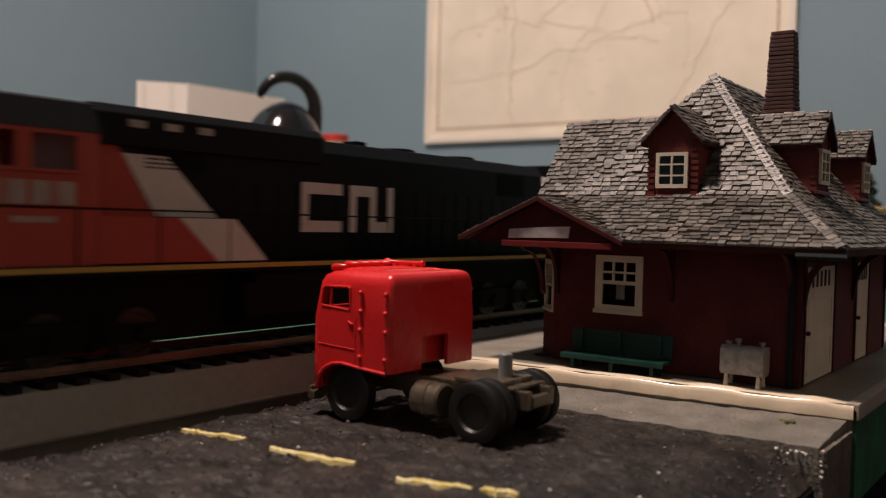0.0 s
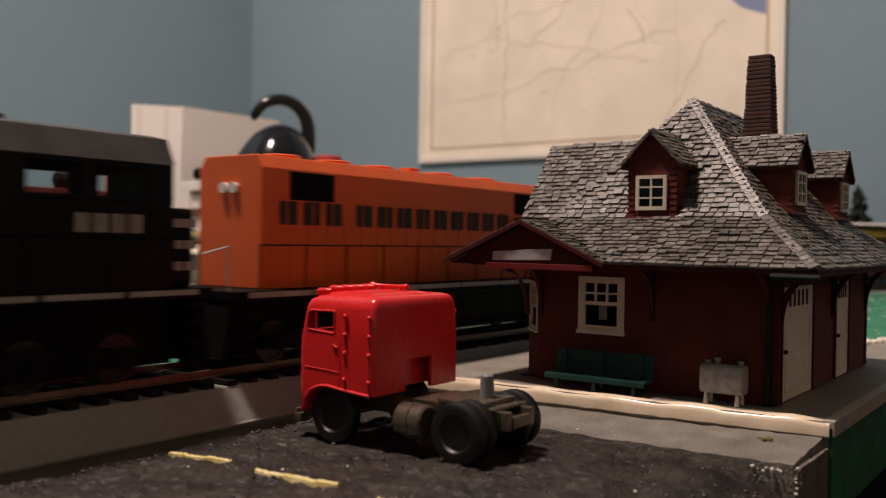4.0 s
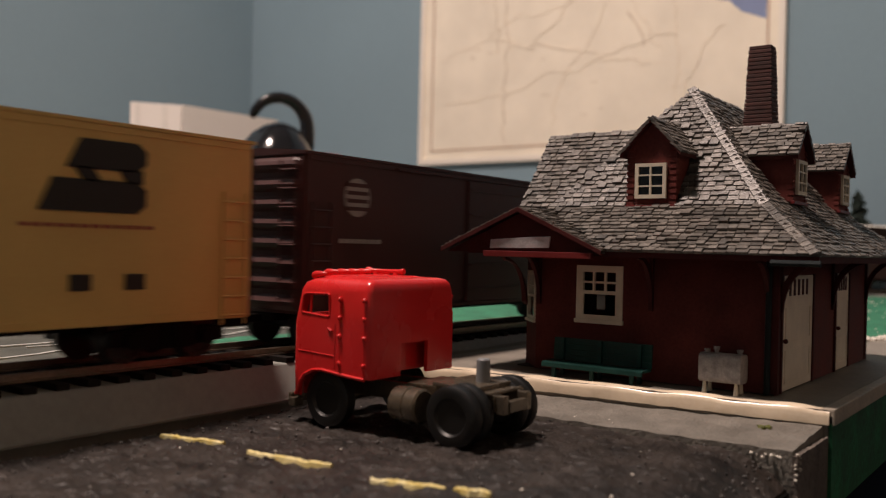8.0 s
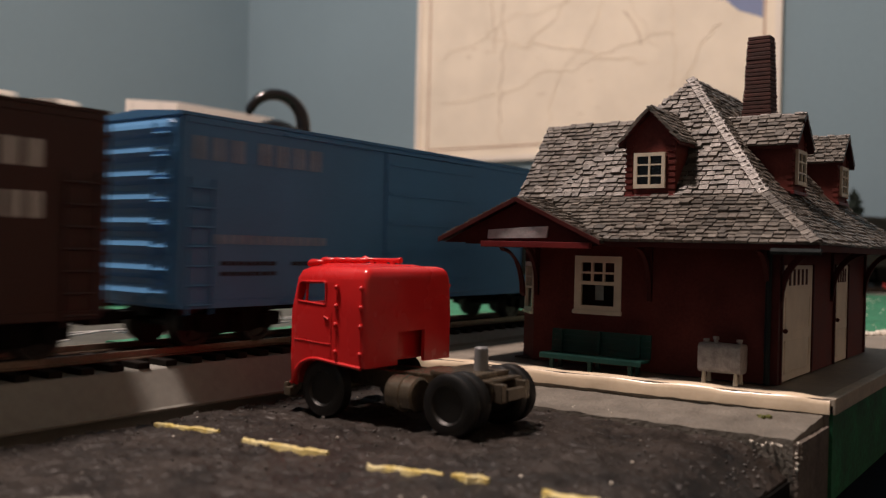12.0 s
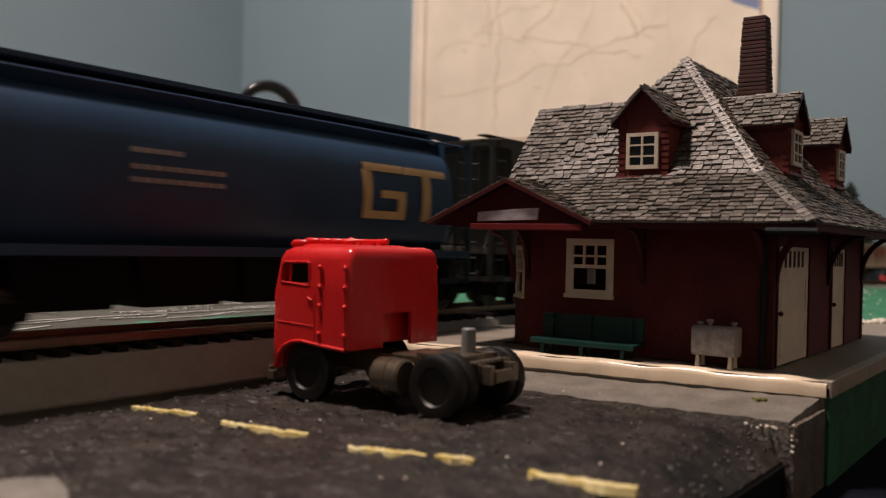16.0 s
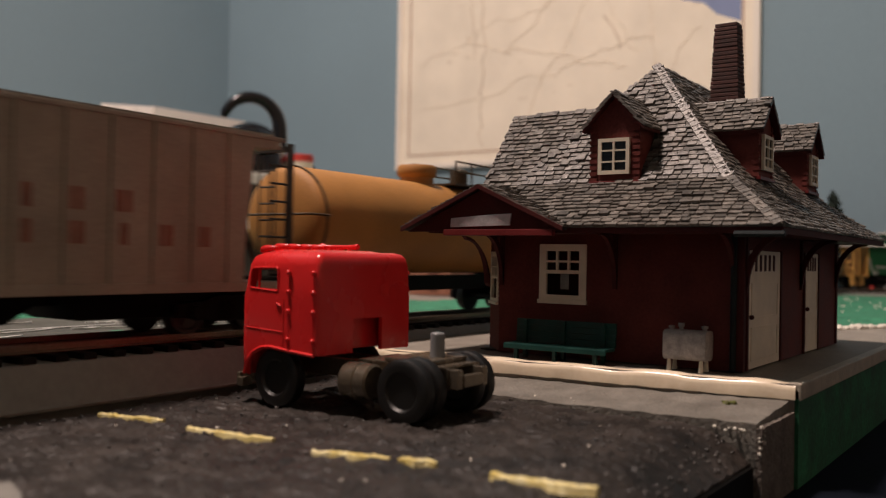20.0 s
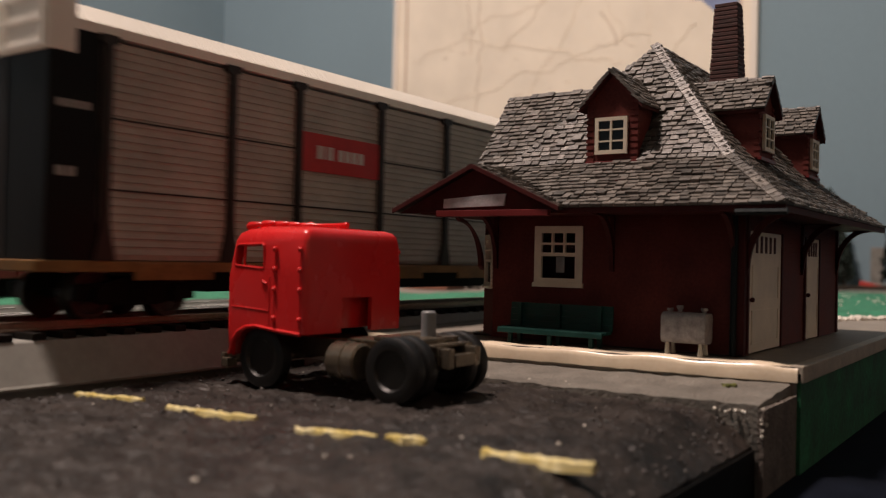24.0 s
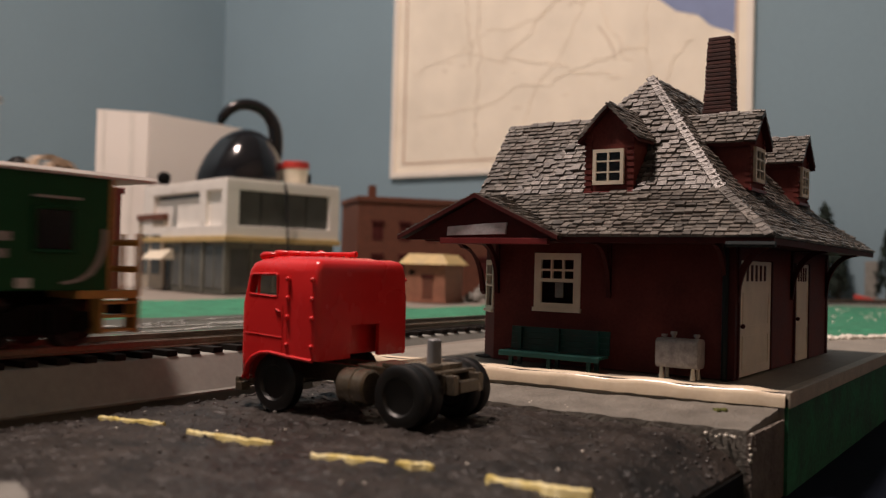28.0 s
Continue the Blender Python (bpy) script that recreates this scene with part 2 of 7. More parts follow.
BLDGREY = mat("grey_green_storefront", (0.15, 0.15, 0.125), 0.6, var=0.25, size=12)
BOARD = mat("white_foam_board", (0.90, 0.86, 0.81), 0.6, var=0.04, size=60)
GLOSSBLACK = mat("glossy_black_plastic", (0.010, 0.010, 0.012), 0.12, var=0.1, size=30, bump=0.02)
HUTBRICK = mat("brick_hut", (0.30, 0.13, 0.08), 0.7, var=0.2, size=4, fine=0.9, bump=0.4)
HUTROOF = mat("tan_roof", (0.55, 0.40, 0.17), 0.6, var=0.15)
BROWNBRICK = mat("brown_brick_building", (0.135, 0.046, 0.026), 0.7, var=0.2, size=5, fine=1, bump=0.4)
TREEGREEN = mat("dark_pine", (0.010, 0.020, 0.014), 0.9, var=0.4, size=4, fine=0.8, bump=0.6, random=0.3)
BARK = mat("bark", (0.06, 0.04, 0.03), 0.9)
MAPPAPER = mat("map_paper", (0.91, 0.83, 0.69), 0.75, var=0.09, size=60, fine=5, bump=0.05)
MAPLINE = mat("map_pale_line", (0.80, 0.71, 0.58), 0.8, var=0.1, size=10)
MAPDARK = mat("map_line", (0.72, 0.63, 0.51), 0.8, var=0.2, size=10)
MAPBLUE = mat("map_lake_blue", (0.25, 0.31, 0.50), 0.8, var=0.1, size=30)
MAPFRAME = mat("map_white_frame", (0.88, 0.82, 0.73), 0.6, var=0.04, size=60)
MAPBORDER = mat("map_border", (0.52, 0.37, 0.27), 0.8)
REDPLASTIC = mat("red_plastic", (0.55, 0.05, 0.04), 0.45)


# ---- mesh helpers, all in millimetres ----
MM = 0.001


def quadbox(bm, x0, x1, y0, y1, z0, z1, bev=0.0):
    vs = [bm.verts.new(p) for p in ((x0, y0, z0), (x1, y0, z0), (x1, y1, z0), (x0, y1, z0), (x0, y0, z1), (x1, y0, z1), (x1, y1, z1), (x0, y1, z1))]
    fs = [bm.faces.new([vs[i] for i in f]) for f in ((3, 2, 1, 0), (4, 5, 6, 7), (0, 1, 5, 4), (1, 2, 6, 5), (2, 3, 7, 6), (3, 0, 4, 7))]
    if bev:
        es = list({e for f in fs for e in f.edges})
        bmesh.ops.bevel(bm, geom=es, offset=bev, segments=2, affect="EDGES", profile=0.6)
    return bm


def prism(bm, pts, a, b, axis="y", bev=0.0):
    """A polygon pulled along an axis from a to b. Points are the two other coordinates in order."""
    def place(p, c):
        return {"x": (c, p[0], p[1]), "y": (p[0], c, p[1]), "z": (p[0], p[1], c)}[axis]
    v0, v1 = [bm.verts.new(place(p, a)) for p in pts], [bm.verts.new(place(p, b)) for p in pts]
    n = len(pts)
    fs = [bm.faces.new(v0), bm.faces.new(v1[::-1])]
    fs += [bm.faces.new((v0[i], v1[i], v1[(i + 1) % n], v0[(i + 1) % n])) for i in range(n)]
    bmesh.ops.recalc_face_normals(bm, faces=fs)
    if bev:
        bmesh.ops.bevel(bm, geom=list({e for f in fs for e in f.edges}), offset=bev, segments=2, affect="EDGES", profile=0.6)
    return bm


def rod(bm, p, q, r, n=8, r2=None):
    """A round bar from p to q."""
    p, q = Vector(p), Vector(q)
    w = (q - p).normalized()
    u = w.orthogonal().normalized()
    v = w.cross(u)
    r2 = r if r2 is None else r2
    ring = [[bm.verts.new(c + (u * math.cos(k * math.tau / n) + v * math.sin(k * math.tau / n)) * s) for k in range(n)] for c, s in ((p, r), (q, r2))]
    for k in range(n):
        bm.faces.new((ring[0][k], ring[0][(k + 1) % n], ring[1][(k + 1) % n], ring[1][k]))
    bm.faces.new(ring[0][::-1])
    bm.faces.new(ring[1])
    return bm


def tube(bm, pts, r, n=6):
    for a, b in zip(pts, pts[1:]):
        rod(bm, a, b, r, n)
    return bm


def lathe(bm, prof, n=24, at=(0, 0, 0), axis="z"):
    """Turns a profile of (radius, height) about an axis."""
    rings = []
    for r, h in prof:
        ring = []
        for k in range(n):
            c, s = math.cos(k * math.tau / n) * r, math.sin(k * math.tau / n) * r
            p = {"z": (c, s, h), "x": (h, c, s), "y": (s, h, c)}[axis]
            ring.append(bm.verts.new((p[0] + at[0], p[1] + at[1], p[2] + at[2])))
        rings.append(ring)
    fs = []
    for a, b in zip(rings, rings[1:]):
        fs += [bm.faces.new((a[k], a[(k + 1) % n], b[(k + 1) % n], b[k])) for k in range(n)]
    fs += [bm.faces.new(rings[0][::-1]), bm.faces.new(rings[-1])]
    bmesh.ops.recalc_face_normals(bm, faces=fs)
    return bm


def hull(bm, rings, closed=True):
    """Joins rings of points, one after the other, into a skin with end caps."""
    rs = [[bm.verts.new(p) for p in ring] for ring in rings]
    n = len(rs[0])
    fs = []
    for a, b in zip(rs, rs[1:]):
        fs += [bm.faces.new((a[k], a[(k + 1) % n], b[(k + 1) % n], b[k])) for k in range(n)]
    if closed:
        fs += [bm.faces.new(rs[0][::-1]), bm.faces.new(rs[-1])]
    bmesh.ops.recalc_face_normals(bm, faces=fs)
    return bm


def lattice(bm, o, u, out, us, zs, solid, d0, d1):
    """One connected flat frame: cells between the cuts us (along u) and zs (up) that are solid, from depth d0 to d1 along out."""
    o, u, out = Vector(o), Vector((*u, 0)).normalized(), Vector((*out, 0)).normalized()
    nu, nz = len(us) - 1, len(zs) - 1
    vs = {}

    def v(i, j, d):
        if (i, j, d) not in vs:
            vs[(i, j, d)] = bm.verts.new(o + u * us[i] + Vector((0, 0, zs[j])) + out * (d1 if d else d0))
        return vs[(i, j, d)]

    full = {(i, j) for i in range(nu) for j in range(nz) if solid(i, j)}
    fs = []
    for i, j in full:
        for d in (0, 1):
            fs.append(bm.faces.new((v(i, j, d), v(i + 1, j, d), v(i + 1, j + 1, d), v(i, j + 1, d))))
        for (a, b), (p, q) in (((i - 1, j), ((i, j), (i, j + 1))), ((i + 1, j), ((i + 1, j), (i + 1, j + 1))), ((i, j - 1), ((i, j), (i + 1, j))), ((i, j + 1), ((i, j + 1), (i + 1, j + 1)))):
            if (a, b) not in full:
                fs.append(bm.faces.new((v(*p, 0), v(*q, 0), v(*q, 1), v(*p, 1))))
    bmesh.ops.recalc_face_normals(bm, faces=fs)
    return bm


def carve(bm, cuts, material):
    """The solid bm less the solids in cuts, as a mesh in metres."""
    obs = [new("carve", mesh_of("carve", b, material, scale=False)) for b in [bm] + cuts]
    for c in obs[1:]:
        m = obs[0].modifiers.new("cut", "BOOLEAN")
        m.operation, m.solver, m.object = "DIFFERENCE", "EXACT", c
    bpy.context.view_layer.update()
    me = bpy.data.meshes.new_from_object(obs[0].evaluated_get(bpy.context.evaluated_depsgraph_get()))
    for c in obs:
        bpy.data.objects.remove(c)
    me.transform(Matrix.Scale(MM, 4))
    me.materials.clear()
    me.materials.append(material)
    me.polygons.foreach_set("use_smooth", [True] * len(me.polygons))
    me.set_sharp_from_angle(angle=radians(35))
    return me


def nb():
    return bmesh.new()


def mesh_of(name, bm, material, smooth=False, scale=True):
    if scale:
        bmesh.ops.scale(bm, vec=(MM, MM, MM), verts=bm.verts)
    me = bpy.data.meshes.new(name)
    bm.to_mesh(me)
    bm.free()
    me.materials.append(material)
    if smooth:
        me.polygons.foreach_set("use_smooth", [True] * len(me.polygons))
        me.set_sharp_from_angle(angle=radians(38))
    return me


def part(name, bm, material, parent=None, label="", smooth=False):
    ob = new(name, mesh_of(name, bm, material, smooth))
    if parent is not None:
        ob.parent = parent
    if label:
        tagged(ob, label)
    return ob


def thing(name, label, category, group="", kind="", at=(0, 0, 0), turn=0.0):
    ob = new(name)
    ob.empty_display_size = 0.01
    ob.matrix_basis = pose(at[0] * MM, at[1] * MM, at[2] * MM, 0, 0, turn)
    return tagged(ob, label, category, group, kind)


def single(name, bm, material, label, category, group="", kind="", smooth=False):
    return tagged(part(name, bm, material, None, "", smooth), label, category, group, kind)


def rag(i, k=0):
    """A steady pseudo-random number from -1 to 1."""
    return math.sin(i * 12.9898 + k * 78.233) * 43758.5453 % 2 - 1


# ---- the room ----
# South wall is out of view, set close as a warm reflector.
RX0, RX1, RY0, RY1, RZ0, RZ1 = -1900, 880, -1050, 1034, -800, 1500
for nm, b in (("wall_east", (RX1, RX1 + 60, RY0, RY1 + 60, RZ0, RZ1)), ("wall_north", (RX0, RX1, RY1, RY1 + 60, RZ0, RZ1)),
              ("wall_west", (RX0 - 60, RX0, RY0, RY1 + 60, RZ0, RZ1)), ("wall_south", (RX0, RX1, RY0 - 60, RY0, RZ0, RZ1))):
    south = nm == "wall_south"
    single(nm, quadbox(nb(), *b), BEIGE if south else WALLBLUE, "unseen beige room wall added to bounce warm light" if south else "plain matt blue-grey painted room wall", "wall", kind="structure")
single("floor", quadbox(nb(), RX0, RX1, RY0, RY1, RZ0 - 40, RZ0), CARPET, "brown carpeted room floor", "floor", kind="structure")
single("ceiling", quadbox(nb(), RX0 - 60, RX1 + 60, RY0 - 60, RY1 + 60, RZ1, RZ1 + 40), CEIL, "white painted ceiling", "ceiling", kind="structure")
fixture = thing("ceiling_lamp", "round white ceiling lamp over the layout", "lamp", at=(LAMP_AT[0] * 1000, LAMP_AT[1] * 1000, 0))
part("base_plate", lathe(nb(), [(60, 1470), (60, 1500)], 24), CEIL, fixture)
part("rim", lathe(nb(), [(86, 1446), (92, 1446), (92, 1474), (60, 1474)], 32), CEIL, fixture)

# table that carries the layout
table = thing("layout_table", "long table draped in navy cloth under the railway layout", "table")
part("tabletop", quadbox(nb(), -1090, 872, -680, 1026, -46, -18), WOOD, table)
part("cloth", quadbox(nb(), -1088, 871, -678, 1025, -18, -15.6), NAVY, table, "dark navy cloth")
for lx, ly in ((-1050, -640), (-1050, 990), (832, -640), (832, 990)):
    part("leg", quadbox(nb(), lx - 30, lx + 30, ly - 30, ly + 30, RZ0, -46), WOOD, table)


# ---- ground of the layout ----
def sheet(bm, x0, x1, y0, y1, step, height, base):
    """A block with an uneven top."""
    nx, ny = max(1, round((x1 - x0) / step)), max(1, round((y1 - y0) / step))
    top = [[bm.verts.new((x0 + (x1 - x0) * i / nx, y0 + (y1 - y0) * j / ny, height(x0 + (x1 - x0) * i / nx, y0 + (y1 - y0) * j / ny))) for j in range(ny + 1)] for i in range(nx + 1)]
    for i in range(nx):
        for j in range(ny):
            bm.faces.new((top[i][j], top[i + 1][j], top[i + 1][j + 1], top[i][j + 1]))
    edge = [top[i][0] for i in range(nx + 1)] + [top[nx][j] for j in range(1, ny + 1)] + [top[i][ny] for i in range(nx - 1, -1, -1)] + [top[0][j] for j in range(ny - 1, 0, -1)]
    low = [bm.verts.new((v.co.x, v.co.y, base)) for v in edge]
    n = len(edge)
    for k in range(n):
        bm.faces.new((low[k], low[(k + 1) % n], edge[(k + 1) % n], edge[k]))
    return bm


def tar(x, y):
    v = Vector((x, y, 0))
    edge = max(0.0, min(1.0, (-43 - y) / 14)) ** 2 * 6.0
    edge += max(0.0, min(1.0, (y - 50.2 - 1.3 * noise.noise(v / 5)) / 3.2)) ** 2 * 3.6
    return 0.5 * noise.noise(v / 7) + 0.55 * noise.noise(v / 2.6) + 0.5 * max(-0.2, noise.noise(v / 1.5 + Vector((9, 0, 0)))) - edge


# Added black panel: the shade on the road's near side, put into colour.
single("foam_side", quadbox(nb(), -230, 60, -57.7, -57.05, -15.4, -6.6), UNDER, "black panel holding the shade on the foam side below the road", "edging", kind="structure")
single("road", sheet(nb(), -230, 63, -57, 53.4, 0.85, tar, -15.6), ASPHALT, "rough black asphalt road surface of the layout", "road", kind="structure", smooth=True)


def pad(x, y):
    v = Vector((x, y, 3))
    return 1.0 + max(0.0, (x - 61) / 23) * 1.6 + max(0.0, (-15 - y) / 43) * 0.5 + 0.35 * noise.noise(v / 4) + 0.1 * noise.noise(v / 1.2)


single("pavement", sheet(nb(), 60.5, 84.5, -58, 55.9, 1.2, pad, -15.6), PAVE, "grey painted concrete strip before the station", "pavement", kind="structure", smooth=True)


def lawn(x, y):
    v = Vector((x, y, 7))
    return (5.3 if x < 335 and y < 57 else 6.6) + 0.7 * noise.noise(v / 40) + 0.25 * noise.noise(v / 9)


lawn_bm = sheet(nb(), 84.5, 870, -59, 1024, 9, lawn, -15.6)
sheet(lawn_bm, -936, 84.5, 100, 1024, 14, lawn, -15.6)
ground = single("ground", lawn_bm, EARTH, "grey-tan painted foam ground of the layout", "ground", kind="structure", smooth=True)


def felt(x, y):
    if x < 325 - (y + 58.9) * 2.05:
        return 5.6
    return lawn(x, y) + 1.0 + 0.35 * noise.noise(Vector((x, y, 2)) / 5)


single("pavement_side", sheet(nb(), 60.2, 84.4, -59.2, -58.05, 0.9, lambda x, y: 0.8 + 0.3 * noise.noise(Vector((x, y, 0)) / 2), -15.4), RAWSIDE, "rough grey-brown plaster side of the pavement strip", "edging", kind="structure", smooth=True)
single("lawn", sheet(nb(), 226.5, 690, -58.6, 46, 3, felt, 4), GRASS, "bumpy green felt lawn beyond the station", "lawn", kind="structure", smooth=True)
single("lawn", sheet(nb(), 40, 300, 197, 330, 3, felt, 4), GRASS, "green felt strip behind the parking lot", "lawn", kind="structure", smooth=True)
single("lawn", sheet(nb(), 26, 202, 103.4, 127, 3, lambda x, y: felt(x, y) + 1.4 - max(0.0, y - 121 - 5 * noise.noise(Vector((x, 0, 4)) / 22)) * 0.9, 4), GRASS, "green felt strip along the track", "lawn", kind="structure", smooth=True)
single("lawn", sheet(nb(), 205, 470, 104, 196, 3, felt, 4), GRASS, "green felt strip behind the track", "lawn", kind="structure", smooth=True)
bm = nb()
rng = random.Random(77)
for k in range(150):
    x, y, r = rng.uniform(250, 640), rng.uniform(-57, 40), rng.uniform(0.3, 0.9)
    bmesh.ops.create_icosphere(bm, subdivisions=1, radius=r, matrix=Matrix.Translation((x, y, felt(x, y) + r * 0.3)))
single("lawn_flecks", bm, WHITE_LUMP, "white flecks scattered on the green lawn", "flecks", kind="stuff")
single("foam_edge", quadbox(nb(), 84.6, 690, -59.9, -59.1, -15.4, 5.2), GREEN_SIDE, "dark green painted foam edge below the station", "edging", kind="structure")
single("parking_lot", sheet(nb(), -420, 195, 101, 196, 6, lambda x, y: 8.0 + 0.2 * noise.noise(Vector((x, y, 1)) / 6), 6), LOT, "grey parking lot with white painted bays", "parking lot", kind="structure", smooth=True)
lines = thing("bay_markings", "white painted parking bay lines", "marking", kind="structure")
for k in range(13):
    x = -160 + 25 * k
    y = 108 + 9 * (k * 7 % 5)
    part("line", prism(nb(), [(x, y), (x + 9, y - 1.2), (x + 20, y + 1.0), (x + 34, y + 7), (x + 33.5, y + 8), (x + 19, y + 2.2), (x + 9, y), (x, y + 1.2)], 8.0, 8.4, "z"), WHITEPAINT, lines)
part("line", quadbox(nb(), -420, 190, 149, 150.5, 8.0, 8.5), WHITEPAINT, lines)
rng = random.Random(55)
for k in range(26):
    x, y, w = rng.uniform(-60, 180), rng.uniform(129, 176), rng.uniform(8, 22)
    pts = [(x + w * j / 5, y + rng.uniform(-1.6, 1.6) + j * rng.uniform(-0.4, 0.4)) for j in range(6)]
    part("line", prism(nb(), pts + [(a, b + rng.uniform(0.6, 1.6)) for a, b in pts[::-1]], 8.0, 8.45, "z"), WHITEPAINT, lines)

# lighter worn patch of pavement near the camera
bm = nb()
prism(bm, [(-230, 15), (-62, 15.5), (-51, 13.5), (-47.5, 10), (-50, 3), (-60, -14), (-90, -30), (-230, -32)], -1, 0.75, "z", 0.3)
single("pavement_patch", bm, CONCRETE, "pale worn concrete patch beside the road", "pavement", kind="structure")

# thick yellow dashes of the centre line
DASHES = [((-9.3, 47.6), (-5.6, 32.3), 1.2), ((-7.4, 23.6), (-4.8, 4.5), 1.5), ((-7.0, -7.2), (-3.2, -19.9), 1.6), ((-2.6, -21.2), (-0.6, -27.2), 1.4),
          ((-1.8, -37.6), (0.4, -53.6), 2.0)]
for n, (a, b, w) in enumerate(DASHES):
    bm = nb()
    a, b = Vector((*a, 0)), Vector((*b, 0))
    d = (b - a).normalized()
    s = Vector((-d.y, d.x, 0))
    rings = []
    for k in range(25):
        f = k / 24
        c = a.lerp(b, f) + s * math.sin(k * 0.5 + n * 2) * 0.35
        ww = w * 0.86 * (0.35 + 0.65 * math.sin(math.pi * min(1, max(0, f * 0.96 + 0.02))) ** 0.35) * (0.9 + 0.12 * rag(k, n + 9))
        h = 0.85 + 0.16 * rag(k, n + 4)
        rings.append([c - s * ww - Vector((0, 0, 0.6)), c - s * ww * 0.7 + Vector((0, 0, h * 0.75)), c + Vector((0, 0, h)), c + s * ww * 0.7 + Vector((0, 0, h * 0.7)), c + s * ww - Vector((0, 0, 0.6))])
    hull(bm, rings)
    tagged(part("road_dash", bm, YELLOW, None, "", True), "thick lumpy yellow painted road dash", "marking", "dashes of the centre line", "structure")

# loose grit and white plaster crumbs
bm = nb()
rng = random.Random(4)
for k in range(1300):
    x, y, r = rng.uniform(-110, 62), rng.uniform(-56, 52), rng.uniform(0.15, 0.5)
    if k % 5 == 0:
        y = -56 + abs(rng.gauss(0, 5))
    elif k % 5 == 1:
        y = 52 - abs(rng.gauss(0, 3))
    bmesh.ops.create_icosphere(bm, subdivisions=1, radius=r, matrix=Matrix.Translation((x, y, tar(x, y) + r * 0.2)) @ Matrix.Diagonal((1, rng.uniform(0.6, 1.4), 0.7, 1)))
single("grit", bm, GRIT, "loose dark grit on the road", "grit", kind="stuff")
bm = nb()
for k in range(430):
    pick = rng.random()
    if pick < 0.55:
        y = rng.uniform(-58.5, -8)
        x, z, r = 324 - (y + 58.9) * 2.05 + rng.uniform(-3, 4), 7.0, rng.uniform(0.9, 2.3)
    elif pick < 0.75:
        x, y, z, r = rng.gauss(63, 2), rng.gauss(-54.5, 1.6), 0.2, rng.uniform(0.15, 0.55)
    elif pick < 0.82:
        x, y, z, r = rng.gauss(61.3, 0.7), -58.9 + rng.uniform(-0.3, 0.5), rng.uniform(-5, 1.0), rng.uniform(0.2, 0.6)
    elif pick < 0.93:
        x, y, z, r = rng.uniform(62, 79), rng.uniform(-50, 30), 1.2, rng.uniform(0.1, 0.3)
    else:
        x, y, z, r = rng.uniform(-80, 50), rng.uniform(-50, 50), 0.2, rng.uniform(0.15, 0.45)
    bmesh.ops.create_icosphere(bm, subdivisions=1, radius=r, matrix=Matrix.Translation((x, y, z)) @ Matrix.Diagonal((1, rng.uniform(0.6, 1.3), rng.uniform(0.5, 0.9), 1)))
single("plaster_crumbs", bm, WHITE_LUMP, "white crumbs of plaster along the edges", "crumbs", kind="stuff")
bm = nb()
for k in range(26):
    bmesh.ops.create_icosphere(bm, subdivisions=1, radius=rng.uniform(0.3, 0.7), matrix=Matrix.Translation((76 + rng.gauss(0, 0.6), -47.7 + rng.gauss(0, 0.9), 1.6 + rng.uniform(0, 1.2))))
single("moss_tuft", bm, MOSS, "small olive moss tuft at the slab edge", "moss")

# ---- track ----
YC, TX0, TX1, TR, RAILZ = 79.0, -780.0, 600.0, 250.0, 12.4
LAP = 2 * (TX1 - TX0) + math.tau * TR


def on_track(u):
    """Place and heading (radians) at u millimetres along the loop; on the near straight u is x."""
    v = u - TX0
    laps = math.floor(v / LAP)
    v -= laps * LAP
    straight, bend = TX1 - TX0, math.pi * TR
    if v < straight:
        x, y, h = TX0 + v, YC, 0.0
    elif v < straight + bend:
        a = (v - straight) / TR
        x, y, h = TX1 + TR * math.sin(a), YC - TR * (1 - math.cos(a)), -a
    elif v < 2 * straight + bend:
        x, y, h = TX1 - (v - straight - bend), YC - 2 * TR, -math.pi
    else:
        a = (v - 2 * straight - bend) / TR
        x, y, h = TX0 - TR * math.sin(a), YC - 2 * TR + TR * (1 - math.cos(a)), -math.pi - a
    return x, y, h - laps * math.tau


def sweep(bm, prof, steps=180):
    """A profile of (across, up), pulled round the whole loop."""
    rings = []
    us = [TX0, TX1] + [TX1 + math.pi * TR * k / 48 for k in range(1, 49)] + [TX1 + math.pi * TR + (TX1 - TX0)] + [TX1 + math.pi * TR + (TX1 - TX0) + math.pi * TR * k / 48 for k in range(1, 48)]
    for u in us:
        x, y, h = on_track(u)
        rings.append([bm.verts.new((x - math.sin(h) * p, y + math.cos(h) * p, z)) for p, z in prof])
    n = len(prof)
    fs = []
    for a, b in zip(rings, rings[1:] + rings[:1]):
        fs += [bm.faces.new((a[k], a[(k + 1) % n], b[(k + 1) % n], b[k])) for k in range(n)]
    bmesh.ops.recalc_face_normals(bm, faces=fs)
    return bm


single("embankment", sweep(nb(), [(-17.0, -15.6), (-17.0, 0.1), (-20.8, 0.25), (-20.9, 0.8), (-20.5, 1.2), (-16.5, 8.9), (-16.1, 9.2), (16.1, 9.2), (21.4, 0.0), (21.4, -15.6)]), EMBANK, "smooth grey painted foam embankment under the track", "embankment", kind="structure")
track = thing("railway_track", "model railway track with dark ties and nickel rails", "track", kind="structure")
for s in (-1, 1):
    g = 8.6 * s
    part("rail", sweep(nb(), [(g - 1.1, 10.6), (g - 1.1, 10.9), (g - 0.35, 11.1), (g - 0.35, 12.0), (g - 0.55, 12.1), (g - 0.55, 12.4), (g + 0.55, 12.4), (g + 0.55, 12.1), (g + 0.35, 12.0), (g + 0.35, 11.1), (g + 1.1, 10.9), (g + 1.1, 10.6)]), RAIL, track)
